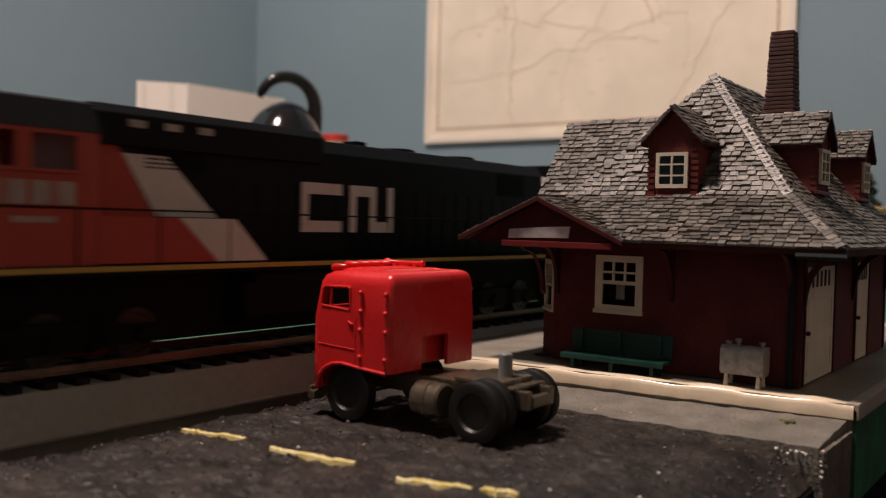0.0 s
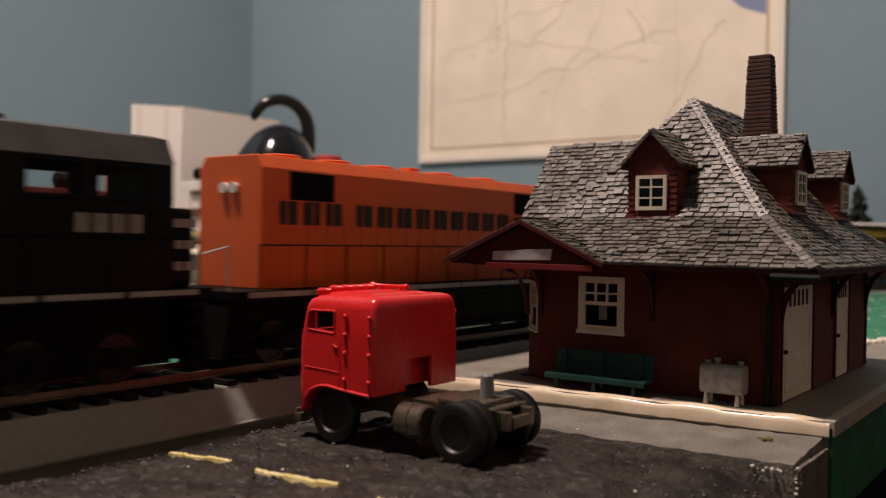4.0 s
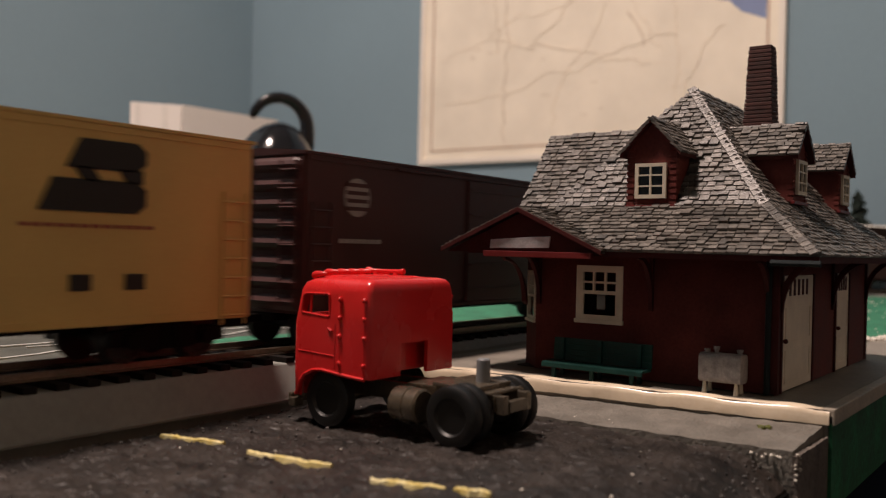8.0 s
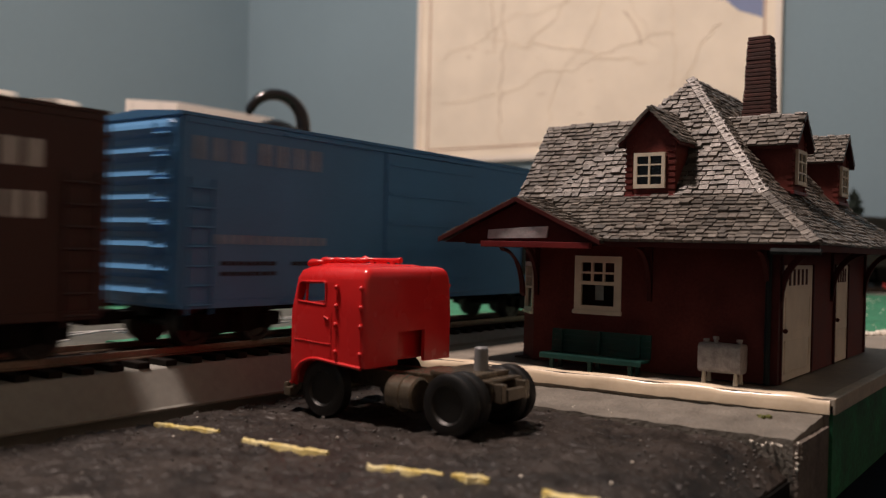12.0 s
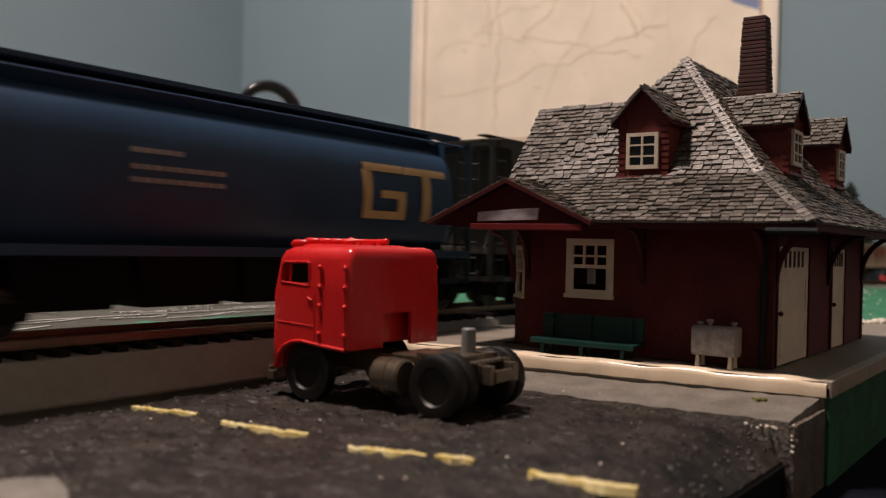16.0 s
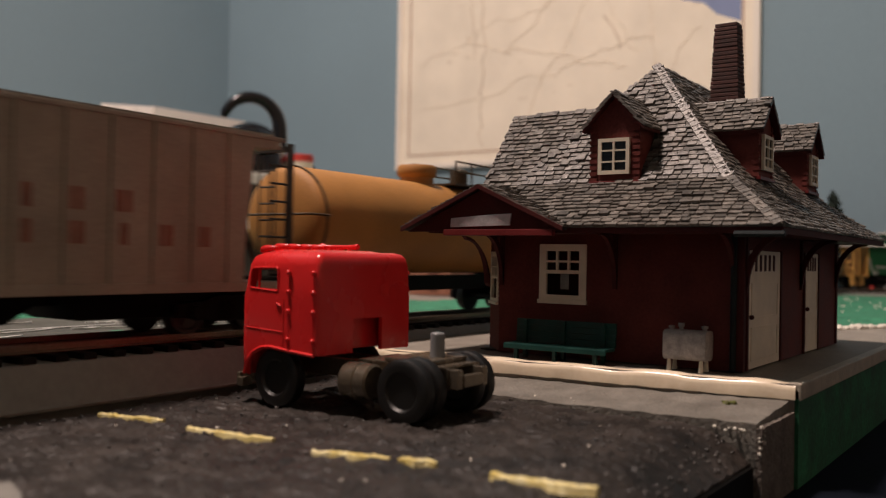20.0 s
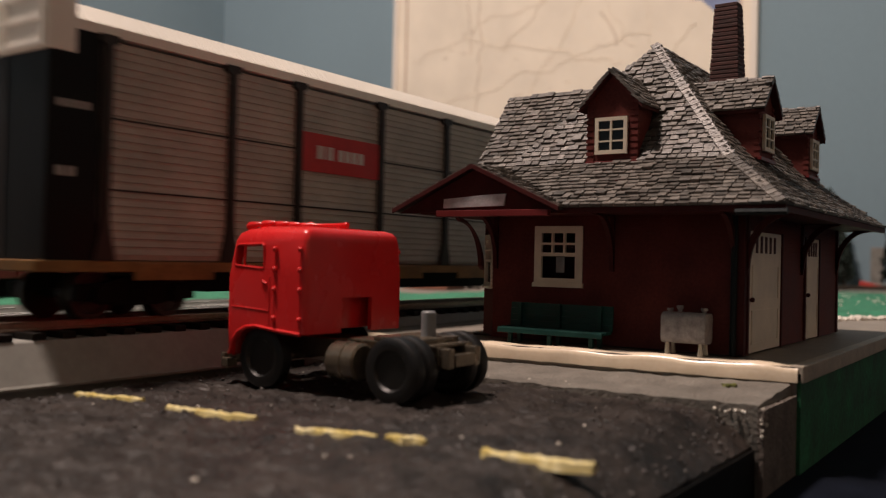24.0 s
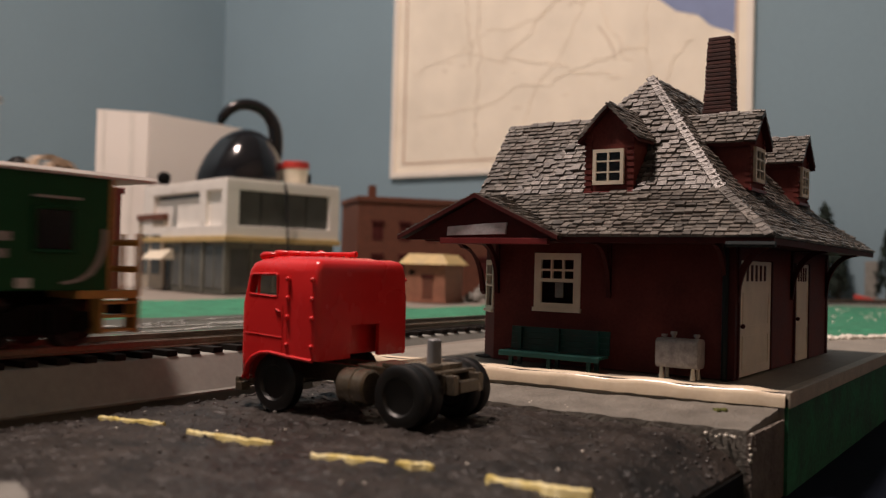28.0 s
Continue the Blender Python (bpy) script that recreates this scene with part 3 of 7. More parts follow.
tie_me = mesh_of("tie", quadbox(nb(), -1.5, 1.5, -16.3, 16.3, 9.2, 10.65, 0.25), TIE)
U = -120.0
far = nb()
while U < LAP - 120 - 4:
    x, y, h = on_track(U)
    if U < 260 and U > -70:
        ob = new("tie", tie_me)
        ob.parent = track
        ob.matrix_basis = pose(x * MM, y * MM, 0, 0, 0, math.degrees(h) + rag(U) * 1.2)
    else:
        vs0 = len(far.verts)
        quadbox(far, -1.5, 1.5, -16.3, 16.3, 9.2, 10.65)
        far.verts.ensure_lookup_table()
        bmesh.ops.transform(far, matrix=Matrix.Translation((x, y, 0)) @ Matrix.Rotation(h, 4, "Z"), verts=far.verts[vs0:])
    U += 7.0
tagged(part("far_ties", far, TIE, track), kind="stuff")

# ---- station ----
station = thing("station_building", "dark red wooden railway station with a flared slate shingle roof", "building")
WX, WY, WXE, WYL, EZ, SZ = 95.5, -44.5, 194.0, 29.5, 40.0, 6.9   # front, side, far end, track side, eaves, slab


def siding(bm, z0, z1, pitch, depth):
    """Profile of lapped boards: pairs of (out, up)."""
    pts = []
    z = z0
    while z < z1 - 0.01:
        pts += [(depth, z), (0.0, min(z + pitch, z1))]
        z += pitch
    return pts


def holes(z0, z1, a, b, win):
    """Plan stretches of a wall left round an opening (start, end, sill, head)."""
    w0, w1, s, h = win
    return [(a, w0, z0, z1), (w0, w1, z0, s), (w0, w1, h, z1), (w1, b, z0, z1)]


# front wall, with the window's opening; it runs along y
WIN = (-4.6, 8.2, 21.6, 35.8)
def wall_piece(bm, a, b, z0, z1):
    """Lapped boards from plan point a to b; outward is to the left of a to b."""
    a, b = Vector((*a, 0)), Vector((*b, 0))
    d = (b - a).normalized()
    out = Vector((-d.y, d.x, 0))
    prof = siding(bm, z0, z1, 1.15, 0.28)
    rows = [[bm.verts.new(c + out * o + Vector((0, 0, z))) for o, z in prof] for c in (a, b)]
    back = [[bm.verts.new(c - out * 1.2 + Vector((0, 0, z))) for z in (z0, z1)] for c in (a, b)]
    fs = [bm.faces.new((rows[0][k], rows[1][k], rows[1][k + 1], rows[0][k + 1])) for k in range(len(prof) - 1)]
    fs.append(bm.faces.new((back[0][0], back[0][1], back[1][1], back[1][0])))
    for r, k in ((rows[0], back[0]), (rows[1], back[1])):
        fs.append(bm.faces.new([k[0]] + r + [k[1]]))
    fs.append(bm.faces.new((rows[0][-1], rows[1][-1], back[1][1], back[0][1])))
    fs.append(bm.faces.new((rows[0][0], back[0][0], back[1][0], rows[1][0])))
    bmesh.ops.recalc_face_normals(bm, faces=fs)


bm = nb()
for a, b, z0, z1 in holes(SZ, EZ, WY, 21.0, WIN):
    wall_piece(bm, (WX, a), (WX, b), z0, z1)
part("front_wall", bm, DEPOT_RED, station)
bm = nb()
BAY0, BAY1 = (WX, 21.0), (104.5, WYL)
wall_piece(bm, BAY0, BAY1, SZ, 20.0)
wall_piece(bm, BAY0, BAY1, 34.0, EZ)
f = 0.30
mid = [(BAY0[0] + (BAY1[0] - BAY0[0]) * g, BAY0[1] + (BAY1[1] - BAY0[1]) * g) for g in (0.12, 0.88)]
wall_piece(bm, BAY0, mid[0], 20.0, 34.0)
wall_piece(bm, mid[1], BAY1, 20.0, 34.0)
part("bay_wall", bm, DEPOT_RED, station)
bm = nb()
wall_piece(bm, (104.5, WYL), (WXE, WYL), SZ, EZ)
part("track_wall", bm, DEPOT_RED, station)
D1, D2 = (98.6, 127.0), (152.5, 169.0)
DZ = 35.4
bm = nb()
for a, b, z0, z1 in ((WX, D1[0], SZ, EZ), (D1[0], D1[1], DZ, EZ), (D1[1], D2[0], SZ, EZ), (D2[0], D2[1], DZ, EZ), (D2[1], WXE, SZ, EZ)):
    wall_piece(bm, (b, WY), (a, WY), z0, z1)
part("side_wall", bm, DEPOT_RED, station)
bm = nb()
wall_piece(bm, (WXE, WYL), (WXE, WY), SZ, EZ)
part("end_wall", bm, DEPOT_RED, station)
part("interior_partition", quadbox(nb(), 108, 109, -40, 28, SZ, 39), INSIDE, station)
part("interior_floor", quadbox(nb(), 97, 193, -43, 28, SZ - 0.1, SZ + 0.3), INSIDE, station)
# corner boards and water table
for x, y in ((WX - 0.2, WY - 0.2), (WXE, WY - 0.2)):
    part("corner_board", quadbox(nb(), x - 0.4, x + 1.6, y - 0.4, y + 1.6, SZ, EZ, 0.15), DARK_RED, station)
part("downspout", rod(nb(), (WX - 1.2, WY + 1.6, SZ), (WX - 1.2, WY + 1.6, EZ), 0.75, 8), PIPE, station, "dark blue-grey downspout", True)


def sash(parent, o, u, w, h, cols, rows, split, depth=1.0, material=OFFWHITE):
    """A window: o is its lower corner, u the way along it (unit plan vector); outward is to the left of u."""
    o, u = Vector(o), Vector((*u, 0)).normalized()
    out, up = Vector((-u.y, u.x, 0)), Vector((0, 0, 1))

    t = depth
    sp = h * split if split else t
    us = [-t * 0.3, 0.0] + [x for c in range(cols + 1) for x in ((t + (w - 2 * t) * c / cols - (t * 0.2 if c else t - 0.001), t + (w - 2 * t) * c / cols + (t * 0.2 if c < cols else t - 0.001)))] + [w, w + t * 0.3]
    us = sorted(set(round(x, 4) for x in us))
    rowz = [sp + (h - t - sp) * r / rows for r in range(rows + 1)]

    def is_bar(m, edges):
        return any(abs(m - e) < t * 0.2 for e in edges)

    zs = sorted({-t * 0.5, t, h - t, h + t * 0.3} | ({sp - t * 0.35, sp + t * 0.35} if split else set()) | {z for e in rowz[1:-1] for z in (e - t * 0.2, e + t * 0.2)})
    inner = [t + (w - 2 * t) * c / cols for c in range(1, cols)]

    def solid(i, j):
        x, z = (us[i] + us[i + 1]) / 2, (zs[j] + zs[j + 1]) / 2
        if x < t or x > w - t or z < t or z > h - t:
            return True
        if split and abs(z - sp) < t * 0.34:
            return True
        if z > sp and (is_bar(x, inner) or is_bar(z, rowz[1:-1])):
            return True
        return False

    win = part("window", lattice(nb(), o, (u.x, u.y), (out.x, out.y), us, zs, solid, -0.4, 0.5), material, parent, "cream white framed window")
    part("window_sill", lattice(nb(), o, (u.x, u.y), (out.x, out.y), [-t * 0.5, w + t * 0.5], [-t * 0.7, t * 0.1], lambda i, j: True, -0.4, 1.0), material, win)
    pane = part("pane", lattice(nb(), o, (u.x, u.y), (out.x, out.y), [t * 0.6, w - t * 0.6], [t * 0.6, h - t * 0.6], lambda i, j: True, -0.28, -0.18), PANE, win)
    pane.visible_shadow = False
    return win


sash(station, (WX, WIN[0], WIN[2]), (0, 1), WIN[1] - WIN[0], WIN[3] - WIN[2], 3, 2, 0.52, 1.35)
part("paper_notice", quadbox(nb(), WX + 1.6, WX + 1.8, 1.0, 3.4, 24.4, 28.4), FADEDWHITE, station, "pale paper notice behind the pane")
ux, uy = BAY1[0] - BAY0[0], BAY1[1] - BAY0[1]
sash(station, (mid[0][0], mid[0][1], 20.2), (ux, uy), math.hypot(ux, uy) * 0.76, 13.6, 2, 2, 0.5, 1.0)


def plank_door(x0, x1, slots):
    bm = nb()
    quadbox(bm, x0 + 0.2, x1 - 0.2, WY - 0.35, WY + 0.4, SZ + 0.2, DZ - 0.2, 0.12)
    door = part("door", bm, DOORWHITE, station, "tall aged white door with louvre slots")
    bm = nb()
    for n in range(slots):
        c = x0 + (x1 - x0) * (0.16 + 0.68 * (n + 0.5) / slots)
        quadbox(bm, c - 0.75, c + 0.75, WY - 0.5, WY - 0.25, DZ - 5.2, DZ - 1.2)
    part("louvre_slots", bm, DARK_RED, door)
    bm = nb()
    for a, b, z0, z1 in ((0.1, 0.9, SZ + 2, SZ + 10), (0.1, 0.9, SZ + 12, SZ + 20.5)):
        w = x1 - x0
        for q in ((x0 + w * a, x0 + w * b, z0, z0 + 0.35), (x0 + w * a, x0 + w * b, z1 - 0.35, z1), (x0 + w * a, x0 + w * a + 0.35, z0, z1), (x0 + w * b - 0.35, x0 + w * b, z0, z1)):
            quadbox(bm, q[0], q[1], WY - 0.55, WY - 0.3, q[2], q[3])
    part("panel_moulding", bm, DOORWHITE, door)
    for xa in (x0 - 0.9, x1 - 0.2):
        part("door_jamb", quadbox(nb(), xa, xa + 1.1, WY - 0.7, WY + 0.3, SZ, DZ), DARK_RED, door)
    bm = nb()
    bmesh.ops.create_icosphere(bm, subdivisions=2, radius=0.6, matrix=Matrix.Translation((x0 + 1.6, WY - 0.9, SZ + 12.5)))
    part("door_knob", bm, DARK_RED, door)


plank_door(*D1, 5)
plank_door(*D2, 4)


def bracket(x, y, ox, oy, reach=9.5):
    """A curved roof bracket on the wall at x, y; ox, oy point outward."""
    bm = nb()
    s = Vector((-oy, ox, 0)) * 0.55
    o = Vector((ox, oy, 0))
    rings = []
    for k in range(9):
        a = k / 8 * math.pi / 2
        c = Vector((x, y, EZ - 13.5)) + o * (reach * (1 - math.cos(a))) + Vector((0, 0, 12.6 * math.sin(a)))
        rad = (o * math.cos(a) * -1 + Vector((0, 0, math.sin(a)))) * 0.75
        rings.append([c - s - rad, c + s - rad, c + s + rad, c - s + rad])
    hull(bm, rings)
    for p, q in (((x, y, EZ - 15), (x, y, EZ)), ((x, y, EZ - 0.8), (x + ox * (reach + 1.5), y + oy * (reach + 1.5), EZ - 0.8))):
        p, q = Vector(p), Vector(q)
        w = o * 0.55 if abs(p.z - q.z) > 1 else Vector((0, 0, 0.6))
        hull(bm, [[c - s - w, c + s - w, c + s + w, c - s + w] for c in (p, q)])
    part("bracket", bm, DARK_RED, station)


for y in (20.2, -13.0, -42.6):
    bracket(WX - 0.3, y, -1, 0)
for x in (97.0, 148.5, 193.0):
    bracket(x, WY - 0.3, 0, -1)

# roof: main hip with flared eaves, and a lower cross ridge to the track side
FX, FY, BX, LY = 81.5, -57.0, 206.0, 37.0            # eave lines: front, side, far, track side
KX, KY, KZ = 98.0, -41.0, 52.0                        # where the flare begins
PX, PXE, PY, PZ = 124.7, 164.0, -12.0, 86.6           # main ridge
CX, CZ, CYE = 118.8, 74.8, 31.0                       # cross ridge
KYL = 18.0
roof = nb()


def face(bm, *pts):
    return bm.faces.new([bm.verts.new(p) for p in pts])


BK = BX - 16.0
face(roof, (FX, FY, EZ), (KX, KY, KZ), (KX, KYL, KZ), (FX, 34, EZ))
face(roof, (KX, KY, KZ), (PX, PY, PZ), (KX, KYL, KZ))
face(roof, (FX, FY, EZ), (BX, FY, EZ), (BK, KY, KZ), (KX, KY, KZ))
face(roof, (KX, KY, KZ), (BK, KY, KZ), (PXE, PY, PZ), (PX, PY, PZ))
face(roof, (BX, FY, EZ), (BX, LY, EZ), (BK, KYL, KZ), (BK, KY, KZ))
face(roof, (BK, KY, KZ), (BK, KYL, KZ), (PXE, PY, PZ))
face(roof, (KX, KYL, KZ), (PX, PY, PZ), (PXE, PY, PZ), (BK, KYL, KZ))
face(roof, (KX, KYL, KZ), (BK, KYL, KZ), (BX, LY, EZ), (FX, 34, EZ))
face(roof, (KX, KYL, KZ - 0.1), (KX, 28.4, KZ - 0.1), (CX, CYE, CZ), (CX, -2, CZ))
face(roof, (CX, -2, CZ), (CX, CYE, CZ), (145, CYE, KZ), (145, -2, KZ))
face(roof, (KX, 28.4, KZ - 0.1), (145, CYE, KZ), (CX, CYE, CZ))
face(roof, (FX, 34, EZ), (KX, KYL, KZ - 0.1), (KX, 28.4, KZ - 0.1))
face(roof, (FX + 0.4, FY + 0.4, EZ - 0.7), (FX + 0.4, LY, EZ - 0.7), (BX, LY, EZ - 0.7), (BX, FY + 0.4, EZ - 0.7))
bmesh.ops.recalc_face_normals(roof, faces=roof.faces)
roof_ob = part("roof", roof, UNDERLAY, station, "weathered grey slate shingle roof with flared eaves")
bm = nb()
for a, b in (((FX, FY), (FX, -5)), ((FX, FY), (BX, FY))):
    if a[0] == b[0]:
        quadbox(bm, a[0] + 0.3, a[0] + 1.2, a[1], b[1], EZ - 1.3, EZ - 0.05)
    else:
        quadbox(bm, a[0] + 1.2, b[0], a[1] + 0.3, a[1] + 1.2, EZ - 1.5, EZ - 0.05)
part("fascia", bm, DARK_RED, station)
part("soffit", quadbox(nb(), FX + 0.9, BX - 1, FY + 0.9, LY - 1, EZ - 1.2, EZ - 0.8), DARK_RED, station)
part("gutter", rod(nb(), (FX - 0.6, FY + 10, EZ - 1.6), (FX - 0.6, FY - 0.6, EZ - 1.6), 0.7, 8), PIPE, station, "dark blue-grey gutter")

# shingles: single pieces on the front of the main roof, the rest joined
SH_ROW, SH_W = 1.62, 2.65
shingle_spots = []


def shingle_slope(eave0, eave1, top0, top1, keep=None, out=None, row=SH_ROW, wide=SH_W, seed=0):
    """Rows of shingles on the patch between an eave line and an upper line. keep(p) says where they lie."""
    e0, e1, t0, t1 = Vector(eave0), Vector(eave1), Vector(top0), Vector(top1)
    r = random.Random(seed)
    along = (e1 - e0).normalized()
    mid_e, mid_t = (e0 + e1) / 2, (t0 + t1) / 2
    rise = (mid_t - mid_e) - along * (mid_t - mid_e).dot(along)
    length = rise.length
    rise.normalize()
    normal = along.cross(rise).normalized()
    if normal.z < 0:
        normal = -normal
    n = max(1, round(length / row))
    for k in range(n):
        f = k / n
        a, b = e0.lerp(t0, f), e1.lerp(t1, f)
        span = (b - a).length
        m = max(1, round(span / wide))
        x = -wide * (0.5 if k % 2 else 0.0)
        while x < span - 0.3:
            w = wide * r.uniform(0.72, 1.22)
            x0, x1 = max(0.0, x), min(span, x + w - 0.26)
            c = a + along * ((x0 + x1) / 2)
            if x1 - x0 > 0.5 and (keep is None or keep(c + rise * row * 0.5)):
                out.append((c, along, rise, normal, x1 - x0, row * r.uniform(1.25, 1.5), r.uniform(0.5, 0.85) + (0.3 if r.random() < 0.07 else 0.0), r.uniform(-0.14, 0.1), r.uniform(-0.035, 0.035)))
            x += w


def shingle_frame(s):
    c, along, rise, normal, w, ln, th, drop, skew = s
    al = along * math.cos(skew) + rise * math.sin(skew)
    ri = rise * math.cos(skew) - along * math.sin(skew)
    return c + ri * drop + normal * 0.05, al, (ri - normal * (0.21 + 0.07 * math.sin(w * 91 + drop * 57))).normalized(), normal


def shingle_verts(s):
    c, al, ri, nm = shingle_frame(s)
    w, ln, th = s[4], s[5], s[6]
    return [c + al * a * w / 2 + ri * b * ln + nm * h for h in (0.0, th) for a, b in ((-1, 0), (1, 0), (1, 1), (-1, 1))]


SH_FACES = ((3, 2, 1, 0), (4, 5, 6, 7), (0, 1, 5, 4), (1, 2, 6, 5), (2, 3, 7, 6), (3, 0, 4, 7))


def joined_shingles(name, spots, parent):
    vs, fs = [], []
    for s in spots:
        n = len(vs)
        vs += [tuple(p * MM) for p in shingle_verts(s)]
        fs += [tuple(n + i for i in q) for q in SH_FACES]
    me = bpy.data.meshes.new(name)
    me.from_pydata(vs, [], fs)
    me.update()
    me.materials.append(SHINGLE)
    ob = new(name, me)
    ob.parent = parent
    return tagged(ob, kind="stuff")


def clear_dormer1(p):
    return not (-17.4 < p.y < -4.6 and p.z > 52.0 and p.z < 66.0)


front_low, front_up, rest = [], [], []
shingle_slope((FX, FY, EZ), (FX, 34, EZ), (KX, KY, KZ), (KX, KYL, KZ), lambda p: p.y < -6.2 + (p.x - 81.5) * 1.62, front_low, seed=1)
shingle_slope((KX, KY, KZ), (KX, KYL, KZ), (PX, PY, PZ), (PX, PY + 0.01, PZ), clear_dormer1, front_up, seed=2)
cross = []
shingle_slope((KX, 0, KZ), (KX, 28.8, KZ), (CX, 0, CZ), (CX, 31.2, CZ), lambda p: p.y > PY + (KYL - PY) * (PZ - p.z) / (PZ - KZ) - 1.0, cross, seed=3)
side = []
shingle_slope((FX, FY, EZ), (BX, FY, EZ), (KX, KY, KZ), (BK, KY, KZ), None, side, seed=4)
DORM = (125.5, 176.2)
shingle_slope((KX, KY, KZ), (BK, KY, KZ), (PX, PY, PZ), (PXE, PY, PZ), lambda p: not any(abs(p.x - d) < 7.4 and 54 < p.z < 66 for d in DORM), side, seed=5)
joined_shingles("side_shingles", side, roof_ob)
every = front_low + front_up + cross
every.sort(key=lambda s: abs(s[0].y + 14) + abs(s[0].z - 56) * 0.8)
near, others = every[:300], every[300:]
joined_shingles("front_shingles", others, roof_ob)
stock = {}
for s in near:
    w, th = round(s[4] / 0.3) * 0.3, round(s[6] / 0.15) * 0.15
    if (w, th) not in stock:
        stock[(w, th)] = mesh_of("shingle", quadbox(nb(), -w / 2, w / 2, 0, SH_ROW * 1.38, 0, th), SHINGLE)
    c, al, ri, nm = shingle_frame(s)
    if al.cross(ri).dot(nm) < 0:
        al = -al
    nm = al.cross(ri)
    ob = new("shingle", stock[(w, th)])
    ob.parent = roof_ob
    m = Matrix((al, ri, nm)).transposed().to_4x4()
    m.translation = c * MM
    ob.matrix_basis = m


def cap_row(a, b, w, parent, fall=0.66, step=1.8):
    """Folded cap shingles along a ridge or hip from a (low) to b."""
    a, b = Vector(a), Vector(b)
    d = (b - a).normalized()
    s = d.cross(Vector((0, 0, 1))).normalized()
    up = s.cross(d).normalized()
    n = int((b - a).length / step)
    vs, fs = [], []
    for k in range(n):
        c = a + d * step * k + up * (0.06 + 0.04 * rag(k, w))
        e = c + d * step * 1.25 - up * 0.16
        base = len(vs)
        for q in (c, e):
            for f, h in ((-1, 0.25 - fall * w), (0, 0.3), (1, 0.25 - fall * w), (1, -fall * w), (0, 0.0), (-1, -fall * w)):
                vs.append(tuple((q + s * f * w + up * (h - 0.12)) * MM))
        fs += [tuple(base + i for i in q) for q in ((0, 1, 7, 6), (1, 2, 8, 7), (2, 3, 9, 8), (3, 4, 10, 9), (4, 5, 11, 10), (5, 0, 6, 11), (0, 5, 4, 1), (1, 4, 3, 2), (6, 7, 10, 11), (7, 8, 9, 10))]
    me = bpy.data.meshes.new("hip_capping")
    me.from_pydata(vs, [], fs)
    me.materials.append(SHINGLE)
    ob = new("hip_capping", me)
    ob.parent = parent
    return tagged(ob, kind="stuff")


cap_row((FX, FY, EZ + 1.05), (KX, KY, KZ + 1.05), 1.8, roof_ob, 0.46)
cap_row((KX, KY, KZ + 1.05), (PX, PY, PZ + 1.05), 1.8, roof_ob, 0.66)
cap_row((KX, KYL, KZ + 0.2), (PX, PY, PZ + 0.2), 1.1, roof_ob, 0.66)
cap_row((PX, PY, PZ + 0.3), (PXE, PY, PZ + 0.3), 1.2, roof_ob, 1.2)
cap_row((CX, 2, CZ + 0.2), (CX, CYE, CZ + 0.2), 1.0, roof_ob, 1.1)

# small gable over the track-side canopy, facing the road
GX, GY, GZ, GR, GL = 79.5, 18.3, 51.0, -6.2, 43.2
gable = part("canopy_gable", prism(nb(), [(GR + 1.2, EZ - 0.6), (GL - 1.0, EZ - 0.9), (GY, GZ - 1.1)], GX + 1.6, GX + 3.0, "x"), DARK_RED, station, "dark red canopy gable with a blank silver sign")
bm = nb()
for ya, yb in ((GR, GY), (GL, GY)):
    hull(bm, [[(x, ya, EZ - 0.6), (x, yb, GZ - 0.6), (x, yb, GZ + 0.1), (x, ya, EZ + 0.1)] for x in (GX, 128.0)])
part("canopy_roof", bm, UNDERLAY, gable)
part("rake_board", hull(hull(nb(), [[(x, GR, EZ - 0.9), (x, GY, GZ - 0.9), (x, GY, GZ + 0.2), (x, GR, EZ + 0.2)] for x in (GX - 0.3, GX + 0.4)]), [[(x, GL, EZ - 0.9), (x, GY, GZ - 0.9), (x, GY, GZ + 0.2), (x, GL, EZ + 0.2)] for x in (GX - 0.3, GX + 0.4)]), DARK_RED, gable)
part("tie_beam", quadbox(nb(), GX + 0.2, GX + 1.9, GR + 3, GL - 14, EZ - 2.0, EZ - 0.4, 0.15), TRIM_RED, gable, "fresh red tie beam")
can = []
shingle_slope((GX, GR, EZ + 0.1), (97, GR, EZ + 0.1), (GX, GY, GZ), (97, GY, GZ), lambda p: p.x < 81.7 + (p.y - GR) * 0.617, can, seed=7)
shingle_slope((GX, GL, EZ + 0.1), (128, GL, EZ + 0.1), (GX, GY, GZ), (128, GY, GZ), None, can, seed=8)
joined_shingles("canopy_shingles", can, gable)
bm = nb()
pts = [(27.6, 40.2), (9.4, 40.6), (9.0, 43.6), (15, 43.4), (21, 43.0), (27.4, 42.6)]
prism(bm, pts, GX + 1.0, GX + 1.6, "x", 0.1)
part("sign", bm, TAPE, gable, "crinkled blank silver tape sign")
bm = nb()
rings = []
for k in range(9):
    a = k / 8 * math.pi / 2
    c = Vector((WX - 1 - 11.5 * (1 - math.cos(a)), 24.5, EZ - 15 + 12.5 * math.sin(a)))
    rings.append([c + Vector((0.7, -0.6, -0.5)), c + Vector((0.7, 0.6, -0.5)), c + Vector((-0.7, 0.6, 0.5)), c + Vector((-0.7, -0.6, 0.5))])
part("bracket", hull(bm, rings), DARK_RED, station)


